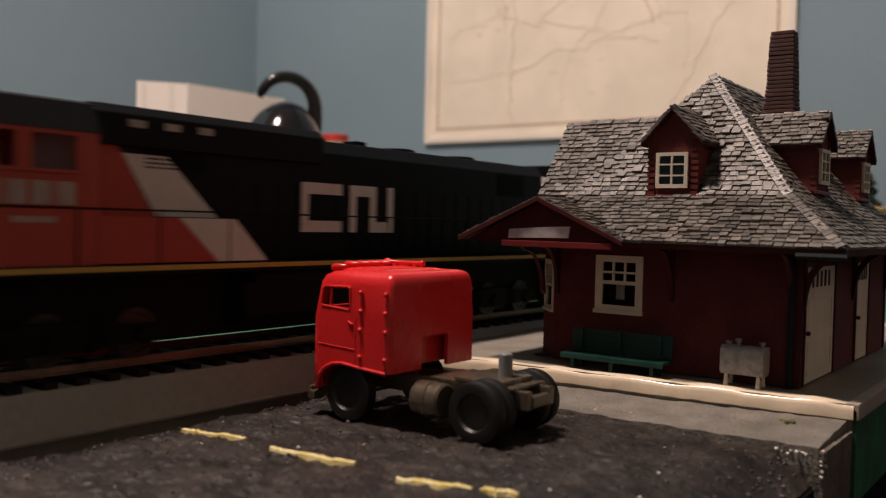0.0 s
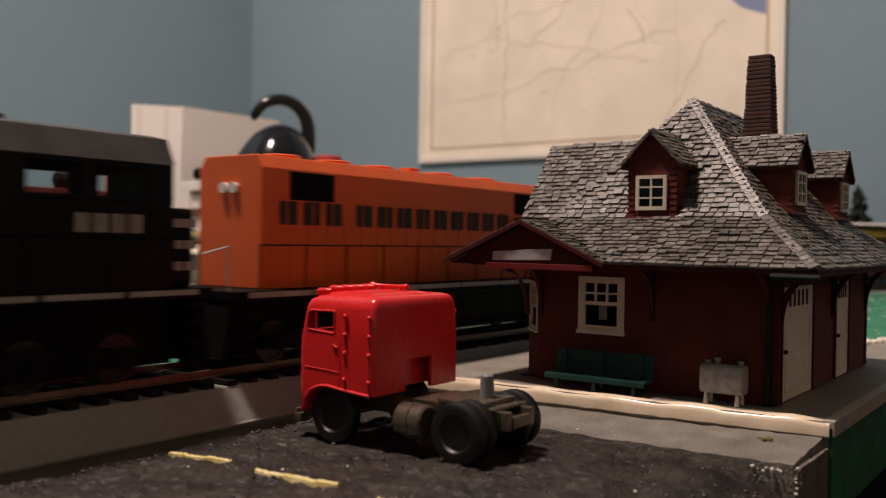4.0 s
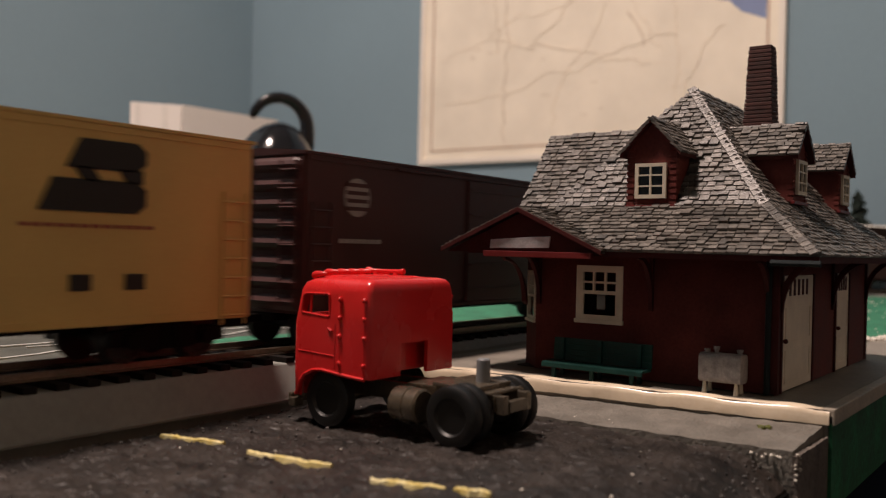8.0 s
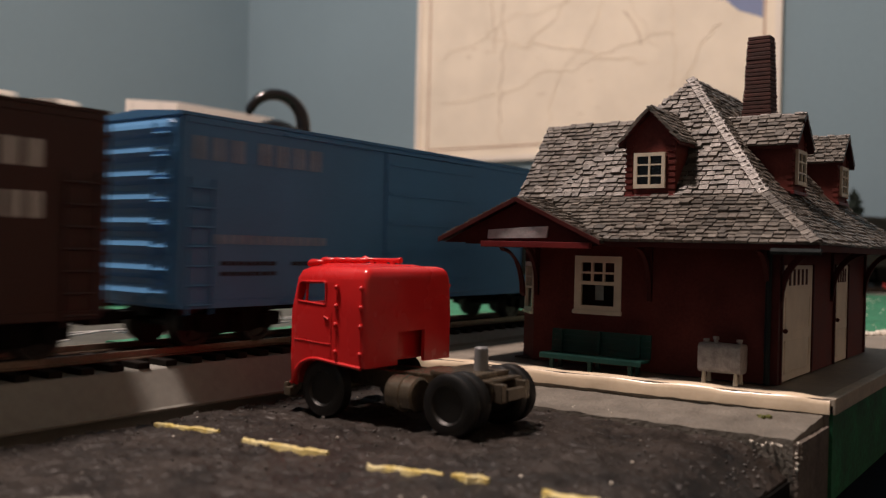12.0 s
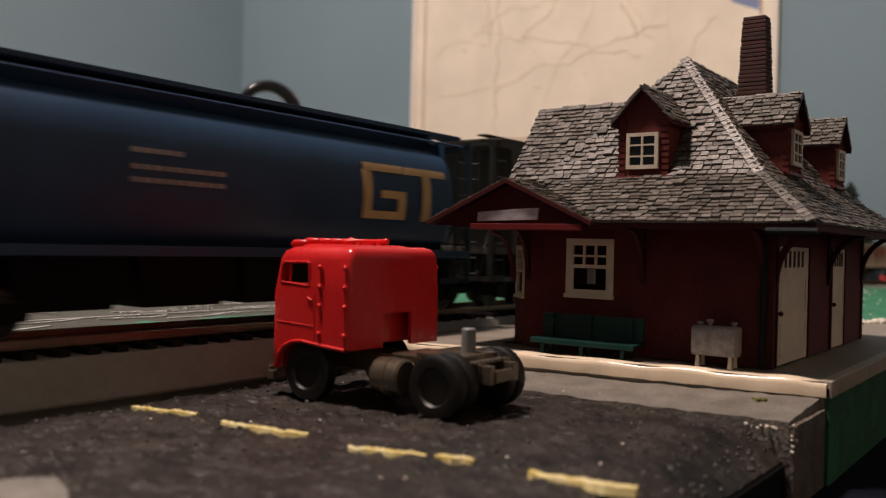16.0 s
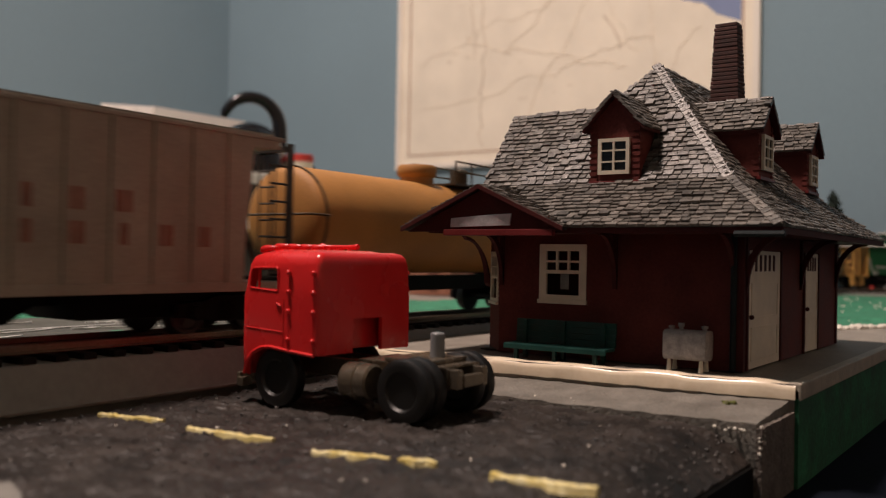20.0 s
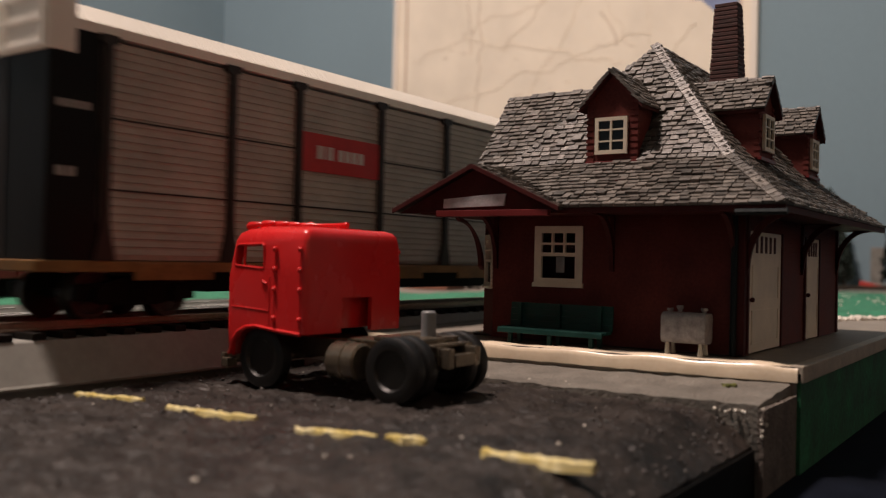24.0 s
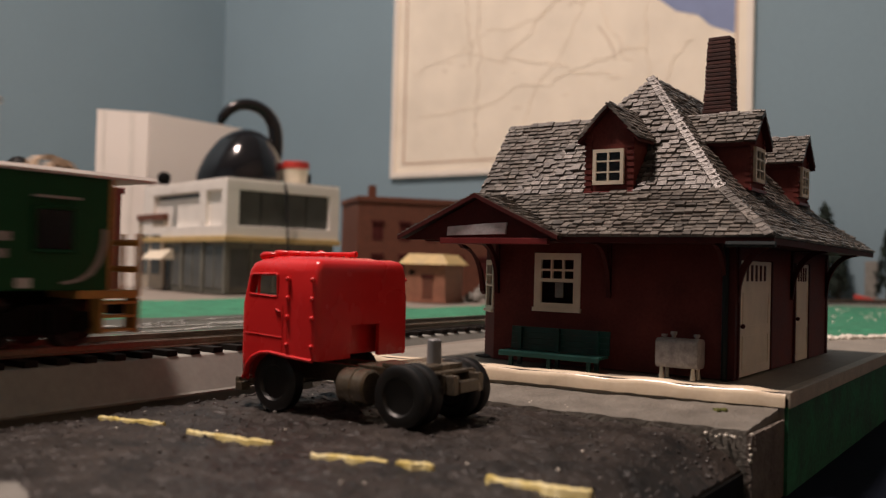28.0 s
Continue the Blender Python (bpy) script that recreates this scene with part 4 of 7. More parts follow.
def dormer(axis, c, face_at, tip, eave, base, half, back):
    """A gabled dormer. axis 'x': it faces -x and c is its middle in y; axis 'y': it faces -y and c is in x."""
    def p(a, b, z):
        return (a, b, z) if axis == "x" else (b, a, z)
    wallh = half * 0.80
    bm = nb()
    k = (tip - eave) / half
    prof = [(c - wallh, base), (c + wallh, base), (c + wallh, tip - k * wallh - 0.9), (c, tip - 1.0), (c - wallh, tip - k * wallh - 0.9)]
    hull(bm, [[p(a, b, z) for b, z in prof] for a in (face_at, back)])
    dm = part("dormer", bm, DEPOT_RED, station, "red gabled dormer with a white six-pane window")
    bm = nb()
    for s in (-1, 1):
        hull(bm, [[p(a, c + s * half, eave - 0.2), p(a, c, tip - 0.2), p(a, c, tip - 0.9), p(a, c + s * half, eave - 0.9)] for a in (face_at - 1.8, back)])
    part("dormer_roof", bm, DARK_RED, dm)
    sp = []
    for s in (-1, 1):
        shingle_slope(p(face_at - 1.9, c + s * half, eave), p(back, c + s * half, eave), p(face_at - 1.9, c, tip), p(back, c, tip), None, sp, seed=int(c) + s)
    joined_shingles("dormer_shingles", sp, dm)
    z = base + 0.4
    while z < eave + 1.0:
        for sgn in (-1, 1):
            b0, b1 = sorted((c + sgn * wallh * 0.72, c + sgn * (wallh + 0.15)))
            lo, hi = p(face_at - 0.35, b0, z), p(face_at + 1.2, b1, z + 1.0)
            part("quoin", quadbox(nb(), min(lo[0], hi[0]), max(lo[0], hi[0]), min(lo[1], hi[1]), max(lo[1], hi[1]), z, z + 1.0), DEPOT_RED, dm)
        z += 1.6
    lo, hi = p(face_at - 0.8, c - wallh - 0.2, 0), p(face_at + 0.2, c + wallh + 0.2, 0)
    part("dormer_sill", quadbox(nb(), min(lo[0], hi[0]), max(lo[0], hi[0]), min(lo[1], hi[1]), max(lo[1], hi[1]), base - 0.4, base + 0.5, 0.12), TRIM_RED, dm)
    w, h = 8.6, 9.2
    if axis == "x":
        return dm, (face_at - 0.4, c - w / 2, base + 2.2), (0, 1), w, h
    return dm, (c + w / 2, face_at - 0.4, base + 2.2), (-1, 0), w, h


for spec in (("x", -11.0, 98.2, 75.0, 66.0, 52.0, 8.4, 122.0), ("y", DORM[0], -41.0, 75.0, 66.2, 54.0, 8.4, -14.0), ("y", DORM[1], -41.0, 75.0, 66.2, 54.0, 8.4, -14.0)):
    dm, o, u, w, h = dormer(*spec)
    uv = Vector((*u, 0))
    outv = Vector((-uv.y, uv.x, 0))
    us, zs = [0, 0.95, w / 2 - 0.25, w / 2 + 0.25, w - 0.95, w], [0, 1.0, h * 0.35 - 0.2, h * 0.35 + 0.2, h * 0.66 - 0.2, h * 0.66 + 0.2, h - 0.9, h]
    part("dormer_window", lattice(nb(), o, u, (outv.x, outv.y), us, zs, lambda i, j: i in (0, 2, 4) or j in (0, 2, 4, 6), -0.2, 0.6), OFFWHITE, dm, "cream white six-pane dormer window")
    part("dark_pane", lattice(nb(), o, u, (outv.x, outv.y), [0.5, w - 0.5], [0.5, h - 0.5], lambda i, j: True, -0.1, 0.1), GLOSSBLACK, dm)

# chimney of brick courses
chimney = part("chimney", quadbox(nb(), 148.4, 152.8, -26.0, -19.2, 70, 99.5), UNDERLAY, station, "tall dark red brick chimney")
z, k = 70.0, 0
while z < 101.8:
    g = -(z - 84) * 0.045 + rag(k, 8) * 0.07
    jit = rag(k, 3) * 0.1
    bm = quadbox(nb(), 147.2 - g - jit, 154.0 + g, -27.0 - g, -18.8 + g + jit, z, z + 1.02, 0.16)
    part("brick_course", bm, BRICK, chimney)
    z += 1.22
    k += 1

# slab under the station, with its cream front edge
slab = thing("station_platform", "low grey station platform with a glossy cream edge", "platform", kind="structure")
bm = nb()
prism(bm, [(77.5, 56), (84.6, -58.9), (324, -58.9), (226, -11.1), (226, 56)], 0.8, 6.6, "z")
part("base", bm, SLAB_TOP, slab)
bm = nb()
rings = []
for k in range(41):
    f = k / 40
    x, y = 76.9 + (84.0 - 76.9) * f, 56 + (-59.3 - 56) * f
    w, h = 2.3 + 0.25 * rag(k, 2), 6.9 + 0.16 * math.sin(k * 0.9) + 0.12 * rag(k, 5)
    rings.append([(x + 1.1, y, 1.5), (x + 1.1, y, 3.1), (x + 0.12 * rag(k, 7), y, 3.35 + 0.12 * rag(k, 3)), (x + 0.1 * rag(k, 8), y, h - 1.5), (x + 0.3, y, h - 0.7), (x + 1.0, y, h - 0.12), (x + w + 0.6, y, h), (x + w + 0.9, y, 6.2), (x + w, y, 1.5)])
part("edge_strip", hull(bm, rings), CREAM, slab, "glossy cream front edge", True)
part("side_strip", quadbox(nb(), 84.6, 324, -60.4, -57.6, 3.2, 6.85, 0.35), SLABEDGE, slab, "shaded cream side edge")

# bench
bench = thing("bench", "long bottle-green slatted station bench", "bench", at=(87.6, -1.6, SZ - 0.2))
for k in range(3):
    part("seat_slat", quadbox(nb(), -3.4 + k * 1.9, -1.8 + k * 1.9, -14.2, 14.2, 3.3, 4.0, 0.12), BENCHGREEN, bench)
part("front_rail", quadbox(nb(), -3.7, -3.2, -14.2, 14.2, 2.6, 3.8, 0.1), BENCHGREEN, bench)
for k in range(4):
    z0 = 4.0 + k * 1.5
    part("back_slat", hull(nb(), [[(2.1 + z0 * 0.08, y, z0), (2.7 + z0 * 0.08, y, z0), (2.8 + z0 * 0.08, y, z0 + 1.46), (2.2 + z0 * 0.08, y, z0 + 1.46)] for y in (-14, 14)]), BENCHGREEN, bench)
for y in (-11, 0, 11):
    bm = nb()
    quadbox(bm, -3.0, -2.2, y - 0.5, y + 0.5, 0, 3.3)
    quadbox(bm, 1.6, 2.5, y - 0.5, y + 0.5, 0, 9.8)
    quadbox(bm, -3.0, 2.5, y - 0.5, y + 0.5, 2.4, 3.2)
    part("leg", bm, BENCHGREEN, bench)

# heating oil tank on legs
tank = thing("oil_tank", "speckled grey oil tank on short legs by the station wall", "tank", at=(90.6, -33.6, SZ - 0.2))
prof = [(math.cos(a) * 1.6 + (1.3 if math.cos(a) > 0 else -1.3), 6.1 + math.sin(a) * 1.3 + (2.2 if math.sin(a) > 0 else -2.2)) for a in [k * math.tau / 20 + 0.05 for k in range(20)]]
part("body", prism(nb(), prof, -5.1, 5.1, "y", 0.25), TANKGREY, tank, smooth=True)
for x in (-1.8, 1.8):
    for y in (-3.8, 3.8):
        part("leg", rod(nb(), (x, y, 0), (x, y, 3.6), 0.65, 8, 0.35), OFFWHITE, tank)
for y, h in ((-4.0, 1.5), (1.6, 1.9), (3.9, 1.2)):
    part("filler_cap", lathe(nb(), [(0.5, 9.2), (0.5, 9.2 + h * 0.6), (0.75, 9.2 + h * 0.6), (0.75, 9.2 + h)], 10, (0, y, 0)), TANKGREY, tank)

# ---- the red cab-over tractor ----
tractor = thing("tractor_truck", "glossy red plastic cab-over tractor truck parked on the road", "truck", at=(19.5, 5.0, 0.0), turn=0.0)
CW, CL0, CL1, CB, CT = 31.0, 12.2, 35.6, 11.6, 32.9


def cab_ring(z, inset, front_back):
    """Plan outline of the cab at height z with rounded corners."""
    x0, x1, y0, y1 = inset, CW - inset, CL0 + inset * 0.6, CL1 - inset - front_back
    pts = []
    for cx, cy, a0, r in ((x1, y1, 0, 3.0), (x0, y1, 90, 3.0), (x0, y0, 180, 1.3), (x1, y0, 270, 1.3)):
        sx, sy = (-1 if cx == x1 else 1), (-1 if cy == y1 else 1)
        for k in range(5):
            a = radians(a0 + k * 22.5)
            pts.append((cx + sx * r + r * math.cos(a), cy + sy * r + r * math.sin(a), z))
    return pts


ARCH = [(9.0, 3.0), (33.3, 3.0), (33.1, 7.4), (32.3, 9.6), (30.8, 11.3), (28.4, 12.4), (25.6, 12.7), (20.5, 12.2), (9.0, 11.5)]   # wheel arch and lower edge
cabin = nb()
rings = [cab_ring(6.2, 0.5, 0.3), cab_ring(7.2, 0.1, 0.0), cab_ring(CB, 0.0, 0.0), cab_ring(22.6, 0.0, 0.0), cab_ring(30.0, 0.45, 0.9), cab_ring(31.6, 0.9, 1.3), cab_ring(32.5, 1.8, 2.2), cab_ring(CT, 3.4, 3.9)]
hull(cabin, rings)
inner = hull(nb(), [[(0.9 + (p[0] - CW / 2) * 0.94 + CW / 2 - 0.9, (p[1] - 24) * 0.93 + 24, z) for p in cab_ring(0, i, b)] for z, i, b in ((3.0, 0.2, 0.2), (22.6, 0.2, 0.2), (30.6, 1.2, 1.4), (31.8, 2.8, 3.0))])
openings = [inner, prism(nb(), [(24.0, 24.8), (32.1, 25.1), (31.5, 28.8), (24.2, 29.1)], -3, CW + 3, "x"), prism(nb(), ARCH, -3, CW + 3, "x"), prism(nb(), [(10.8, CB - 1), (20.4, CB - 1), (20.4, 18.8), (10.8, 18.8)], CL0 - 2, CL0 + 3, "y")]
for xa, xb in ((2.8, 14.9), (16.1, CW - 2.8)):
    openings.append(prism(nb(), [(xa, 24.4), (xb, 24.4), (xb, 29.3), (xa, 29.3)], CL1 - 5, CL1 + 3, "y"))
cab = new("cab", carve(cabin, openings, TRUCKRED))
cab.parent = tractor
# side openings of the windows are set in as dark recesses with a frame
for x, s in ((0.0, -1), (CW, 1)):
    o = 0.35 if s < 0 else CW - 0.35
    bm = nb()
    rod(bm, (o - s * 0.2, 29.9, 24.8), (o - s * 0.2, 29.7, 29.0), 0.36, 6)
    part("window_post", bm, TRUCKRED, cab)
    loop = [(23.8, 24.6), (24.0, 29.1), (24.5, 29.4), (31.1, 29.2), (31.8, 28.7), (32.3, 25.4), (31.9, 24.9), (24.3, 24.4), (23.8, 24.6)]
    part("window_rim", tube(nb(), [(o + s * 0.1, y, z) for y, z in loop], 0.28), TRUCKRED, cab)
    bm = nb()
    for y in (13.6, 20.6):
        rod(bm, (o + s * 0.28, y, 12.8), (o + s * 0.1, y, 29.0), 0.24, 6)
        for z in (14.6, 20.4, 24.4, 28.4):
            bmesh.ops.create_icosphere(bm, subdivisions=2, radius=0.58, matrix=Matrix.Translation((o + s * 0.4, y, z)))
    part("grab_rail", bm, TRUCKRED, cab)
    bm = nb()
    rod(bm, (o + s * 0.26, 33.0, 16.5), (o + s * 0.26, 22.0, 16.0), 0.2, 6)
    rod(bm, (o + s * 0.3, 22.0, 12.6), (o + s * 0.3, 22.0, 22.9), 0.18, 6)
    rod(bm, (o + s * 0.4, 22.8, 21.4), (o + s * 0.4, 24.0, 21.9), 0.28, 6)
    part("door_seam", bm, TRUCKRED, cab)
    part("fender_lip", tube(nb(), [(o + s * 0.3, y, z) for y, z in [(33.5, 6.6)] + ARCH[2:-1] + [(13.4, 11.7)]], 0.42), TRUCKRED, cab)
part("inner_bulkhead", quadbox(nb(), 3.0, CW - 3.0, CL0 + 3.2, CL0 + 4.2, CB + 0.5, 22.0, 0.2), TRUCKRED, cab)
for x in (4.0, 7.8, 11.6, 15.2, 18.8, 26.0):
    bm = lathe(nb(), [(0.15, 33.0), (0.7, 32.7), (0.95, 32.0), (0.85, 31.0), (0.45, 28.8), (0.1, 28.4)], 12, (x, 0, 0), "y")
    drop = 0.45 if 7 < x < 20 else 0.0
    for v in bm.verts:
        v.co.z += CT + 0.45 + drop + (v.co.y - 30.8) * -0.12
    part("clearance_light", bm, TRUCKRED, cab, smooth=True)
HX = 22.4
bm = lathe(nb(), [(0.2, 33.2), (0.75, 32.9), (0.95, 32.2), (0.75, 31.5), (0.48, 31.1), (0.48, 25.0), (0.58, 22.6), (0.8, 21.4), (0.7, 21.2), (0.2, 21.4)], 12, (HX, 0, 0), "y")
for v in bm.verts:
    v.co.z += CT + 1.2
quadbox(bm, HX - 0.5, HX + 0.5, 23.0, 24.2, CT - 0.5, CT + 0.95, 0.1)
quadbox(bm, HX - 0.5, HX + 0.5, 29.2, 30.4, CT - 0.5, CT + 0.95, 0.1)
part("air_horn", bm, TRUCKRED, cab, "red air horn on the cab roof", True)
part("roof_crown", hull(nb(), [[(3.6, 16.5, CT - 0.3), (27.4, 16.5, CT - 0.3), (27.4, 30.9, CT - 0.3), (3.6, 30.9, CT - 0.3)], [(7.0, 19.0, CT + 0.35), (24.0, 19.0, CT + 0.35), (24.0, 29.6, CT + 0.35), (7.0, 29.6, CT + 0.35)]]), TRUCKRED, cab)
chassis = part("chassis", quadbox(quadbox(nb(), 9.6, 11.6, -15.5, 33.0, 6.6, 10.4, 0.2), 18.4, 20.4, -15.5, 33.0, 6.6, 10.4, 0.2), CHASSIS, tractor, "bronze grey chassis frame")
for y in (-15.0, -7.5, 2.0, 9.5, 20.0):
    part("cross_member", quadbox(nb(), 11.6, 18.4, y - 0.8, y + 0.8, 6.9, 9.2, 0.15), CHASSIS, chassis)
part("deck_plate", quadbox(nb(), 8.6, 21.4, -13.0, 8.5, 10.4, 11.0, 0.2), CHASSIS, tractor)
bm = nb()
prism(bm, [(7.6, -10.5), (22.4, -10.5), (23.6, -6.0), (22.4, 1.0), (7.6, 1.0), (6.4, -6.0)], 11.0, 12.0, "z", 0.3)
part("fifth_wheel", bm, CHASSIS, tractor, smooth=True)
part("hitch_pin", lathe(nb(), [(1.55, 11.0), (1.45, 16.6), (1.2, 16.9)], 14, (15.0, -6.8, 0)), PIN, tractor, "grey upright hitch pin", True)
for y0, y1 in ((1.6, 8.8),):
    for x in (5.6, 24.4):
        bm = lathe(nb(), [(3.2, y0), (3.7, y0 + 0.4), (3.7, y0 + 3.0), (3.95, y0 + 3.2), (3.95, y0 + 3.8), (3.7, y0 + 4.0), (3.7, y1 - 0.4), (3.2, y1)], 24, (x, 0, 6.9), "y")
        part("fuel_tank", bm, CHASSIS, tractor, "bronze grey cylindrical fuel tank", True)
part("axle", rod(nb(), (3, -7.6, 6.2), (25, -7.6, 6.2), 1.4, 10), CHASSIS, tractor)
part("axle", rod(nb(), (2, 25.0, 6.2), (28, 25.0, 6.2), 1.0, 10), CHASSIS, tractor)
for k, x in enumerate((9.2, 18.6)):
    part("spring_hanger", quadbox(nb(), x, x + 1.2, -13.5, -1.5, 7.0, 10.6, 0.3), CHASSIS, tractor)


def road_wheel(x0, x1, y, z, r):
    s = 1 if x1 > x0 else -1
    w = abs(x1 - x0)
    tyre = part("wheel", lathe(nb(), [(r * 0.55, w * 0.2), (r * 0.62, 0.05), (r * 0.74, 0), (r * 0.9, w * 0.04), (r * 0.985, w * 0.16), (r, w * 0.3), (r, w * 0.7), (r * 0.985, w * 0.84), (r * 0.9, w * 0.96), (r * 0.74, w), (r * 0.62, w - 0.05), (r * 0.55, w * 0.8), (r * 0.5, w * 0.5)], 28, (0, 0, 0), "x"), RUBBER, tractor, "black tyre on a dark hub", True)
    tyre.matrix_basis = pose(min(x0, x1) * MM, y * MM, z * MM)
    part("hub", lathe(nb(), [(r * 0.57, w * 0.55), (r * 0.57, w * 0.75), (r * 0.2, w * 0.8), (r * 0.15, w * 0.4)], 16, (0, 0, 0), "x"), RUBBER, tyre)
    return tyre


WR = 6.3
for xs in ((2.0, 5.2), (5.8, 9.0), (19.6, 22.8), (23.4, 26.6)):
    road_wheel(*xs, -7.6, WR, WR)
for xs in ((0.6, 4.2), (25.8, 29.4)):
    road_wheel(*xs, 25.0, WR, WR)
part("front_bumper", quadbox(nb(), 0.5, CW - 0.5, 35.2, 36.4, 4.2, 6.6, 0.4), CHASSIS, tractor)
part("step", quadbox(nb(), 0.2, 3.0, 34.0, 36.0, 3.6, 5.6, 0.3), CHASSIS, tractor)

# ---- rolling stock: local x runs from the leading end to the tail, z from the rail top ----
WHEEL_R = 5.3
WHEELSETS = []


def bogie(parent, cx, axles, wheelbase, drop=0.0, material=UNDER, r=WHEEL_R):
    """A bogie with side frames and turning wheelsets."""
    half = wheelbase * (axles - 1) / 2
    bm = nb()
    for s in (-1, 1):
        y0, y1 = sorted((s * 11.2, s * 13.2))
        prof = [(cx - half - 5.5, 4.2), (cx - half - 5.5, 7.6), (cx - half + 2, 8.0), (cx - 4, 9.4), (cx + 4, 9.4), (cx + half - 2, 8.0), (cx + half + 5.5, 7.6), (cx + half + 5.5, 4.2), (cx + half, 4.0), (cx + 5, 3.0), (cx - 5, 3.0), (cx - half, 4.0)]
        prism(bm, prof, y0, y1, "y", 0.25)
        for k in range(axles):
            x = cx - half + k * wheelbase
            rod(bm, (x, s * 13.0, 5.3), (x, s * 14.2, 5.3), 1.9, 10)
        for k in range(axles - 1):
            x = cx - half + (k + 0.5) * wheelbase
            for dx in (-1.6, 0, 1.6):
                rod(bm, (x + dx, s * 13.1, 3.6), (x + dx, s * 13.1, 8.2), 0.7, 6)
    quadbox(bm, cx - 4, cx + 4, -11.5, 11.5, 5.5, 9.2, 0.3)
    b = part("bogie", bm, material, parent, "black bogie")
    for k in range(axles):
        x = cx - half + k * wheelbase
        bm = nb()
        rod(bm, (0, -10.4, 0), (0, 10.4, 0), 1.0, 8)
        for s in (-1, 1):
            lathe(bm, [(r * 0.25, s * 10.2), (r * 0.75, s * 10.0), (r * 0.8, s * 10.4), (r, s * 10.4), (r, s * 8.0), (r + 0.7, s * 7.9), (r + 0.7, s * 7.2), (r * 0.3, s * 7.4)], 20, (0, 0, 0), "y")
            for q in range(4):
                a = q * math.pi / 2
                rod(bm, (r * 0.5 * math.cos(a), s * 10.1, r * 0.5 * math.sin(a)), (r * 0.5 * math.cos(a), s * 10.35, r * 0.5 * math.sin(a)), 0.8, 6)
        w = part("wheelset", bm, BRASSWHEEL, b, "", True)
        w.matrix_basis = pose(x * MM, 0, r * MM)
        WHEELSETS.append((w, x, r))
    return b


def coupler(parent, x, s):
    bm = nb()
    quadbox(bm, min(x, x + s * 7), max(x, x + s * 7), -1.4, 1.4, 6.4, 8.4, 0.2)
    quadbox(bm, min(x + s * 5, x + s * 9.5), max(x + s * 5, x + s * 9.5), -2.4, 2.4, 5.6, 9.0, 0.4)
    part("coupler", bm, UNDER, parent)


def bars(bm, x, z, w, h, n, y=-17.2, gap=0.28, th=0.12, slant=0.0):
    """Lettering as plain upright bars, n to the word, on the near side."""
    step = w / n
    gap = 0.1 if slant > 0.2 else gap
    for k in range(n):
        a, b = x + k * step, x + (k + 1 - gap) * step
        if h > 3.2 and b - a > 1.6:
            f = 0.52 if (k + round(x)) % 2 else 0.34
            for q, r in ((a, a + (b - a) * f), (a + (b - a) * (f + 0.14), b)):
                prism(bm, [(q, z), (r, z), (r + slant * h, z + h), (q + slant * h, z + h)], y - th, y, "y")
            continue
        prism(bm, [(a, z), (b, z), (b + slant * h, z + h), (a + slant * h, z + h)], y - th, y, "y")
    return bm


def ladder(parent, x, w, z0, z1, n, y, material):
    bm = nb()
    s = -1 if y < 0 else 1
    for q in (x, x + w):
        rod(bm, (q, y + s * 0.7, z0), (q, y + s * 0.7, z1), 0.28, 5)
    for k in range(n):
        z = z0 + (z1 - z0) * (k + 0.5) / n
        rod(bm, (x, y + s * 0.8, z), (x + w, y + s * 0.8, z), 0.32, 5)
    part("ladder", bm, material, parent)


def end_ladder(parent, x, s, z0, z1, n, material, y=-12.5):
    bm = nb()
    for q in (y - 3, y + 3):
        rod(bm, (x + s * 0.8, q, z0), (x + s * 0.8, q, z1), 0.26, 5)
    for k in range(n):
        z = z0 + (z1 - z0) * (k + 0.5) / n
        rod(bm, (x + s * 0.9, y - 3, z), (x + s * 0.9, y + 3, z), 0.3, 5)
    part("ladder", bm, material, parent)


def corrugated_end(parent, x, s, z0, z1, n, material, half=15.4):
    bm = nb()
    pitch = (z1 - z0) / n

    def wave(f):
        pts = [(x - s * 0.3, z0)]
        for k in range(n):
            z = z0 + pitch * k
            pts += [(x + s * 0.6, z + pitch * 0.12), (x + s * (0.6 + 0.9 * f), z + pitch * 0.3), (x + s * (0.6 + 1.5 * f), z + pitch * 0.5), (x + s * (0.6 + 0.9 * f), z + pitch * 0.7), (x + s * 0.6, z + pitch * 0.88)]
        return pts + [(x - s * 0.3, z1)]
    hull(bm, [[(a, y, z) for a, z in wave(f)] for y, f in ((-half - 0.9, 0.05), (-half, 0.1), (-half + 1.4, 1), (half - 1.4, 1), (half, 0.1), (half + 0.9, 0.05))])
    part("end_panel", bm, material, parent, "corrugated steel end")


TRAIN = []


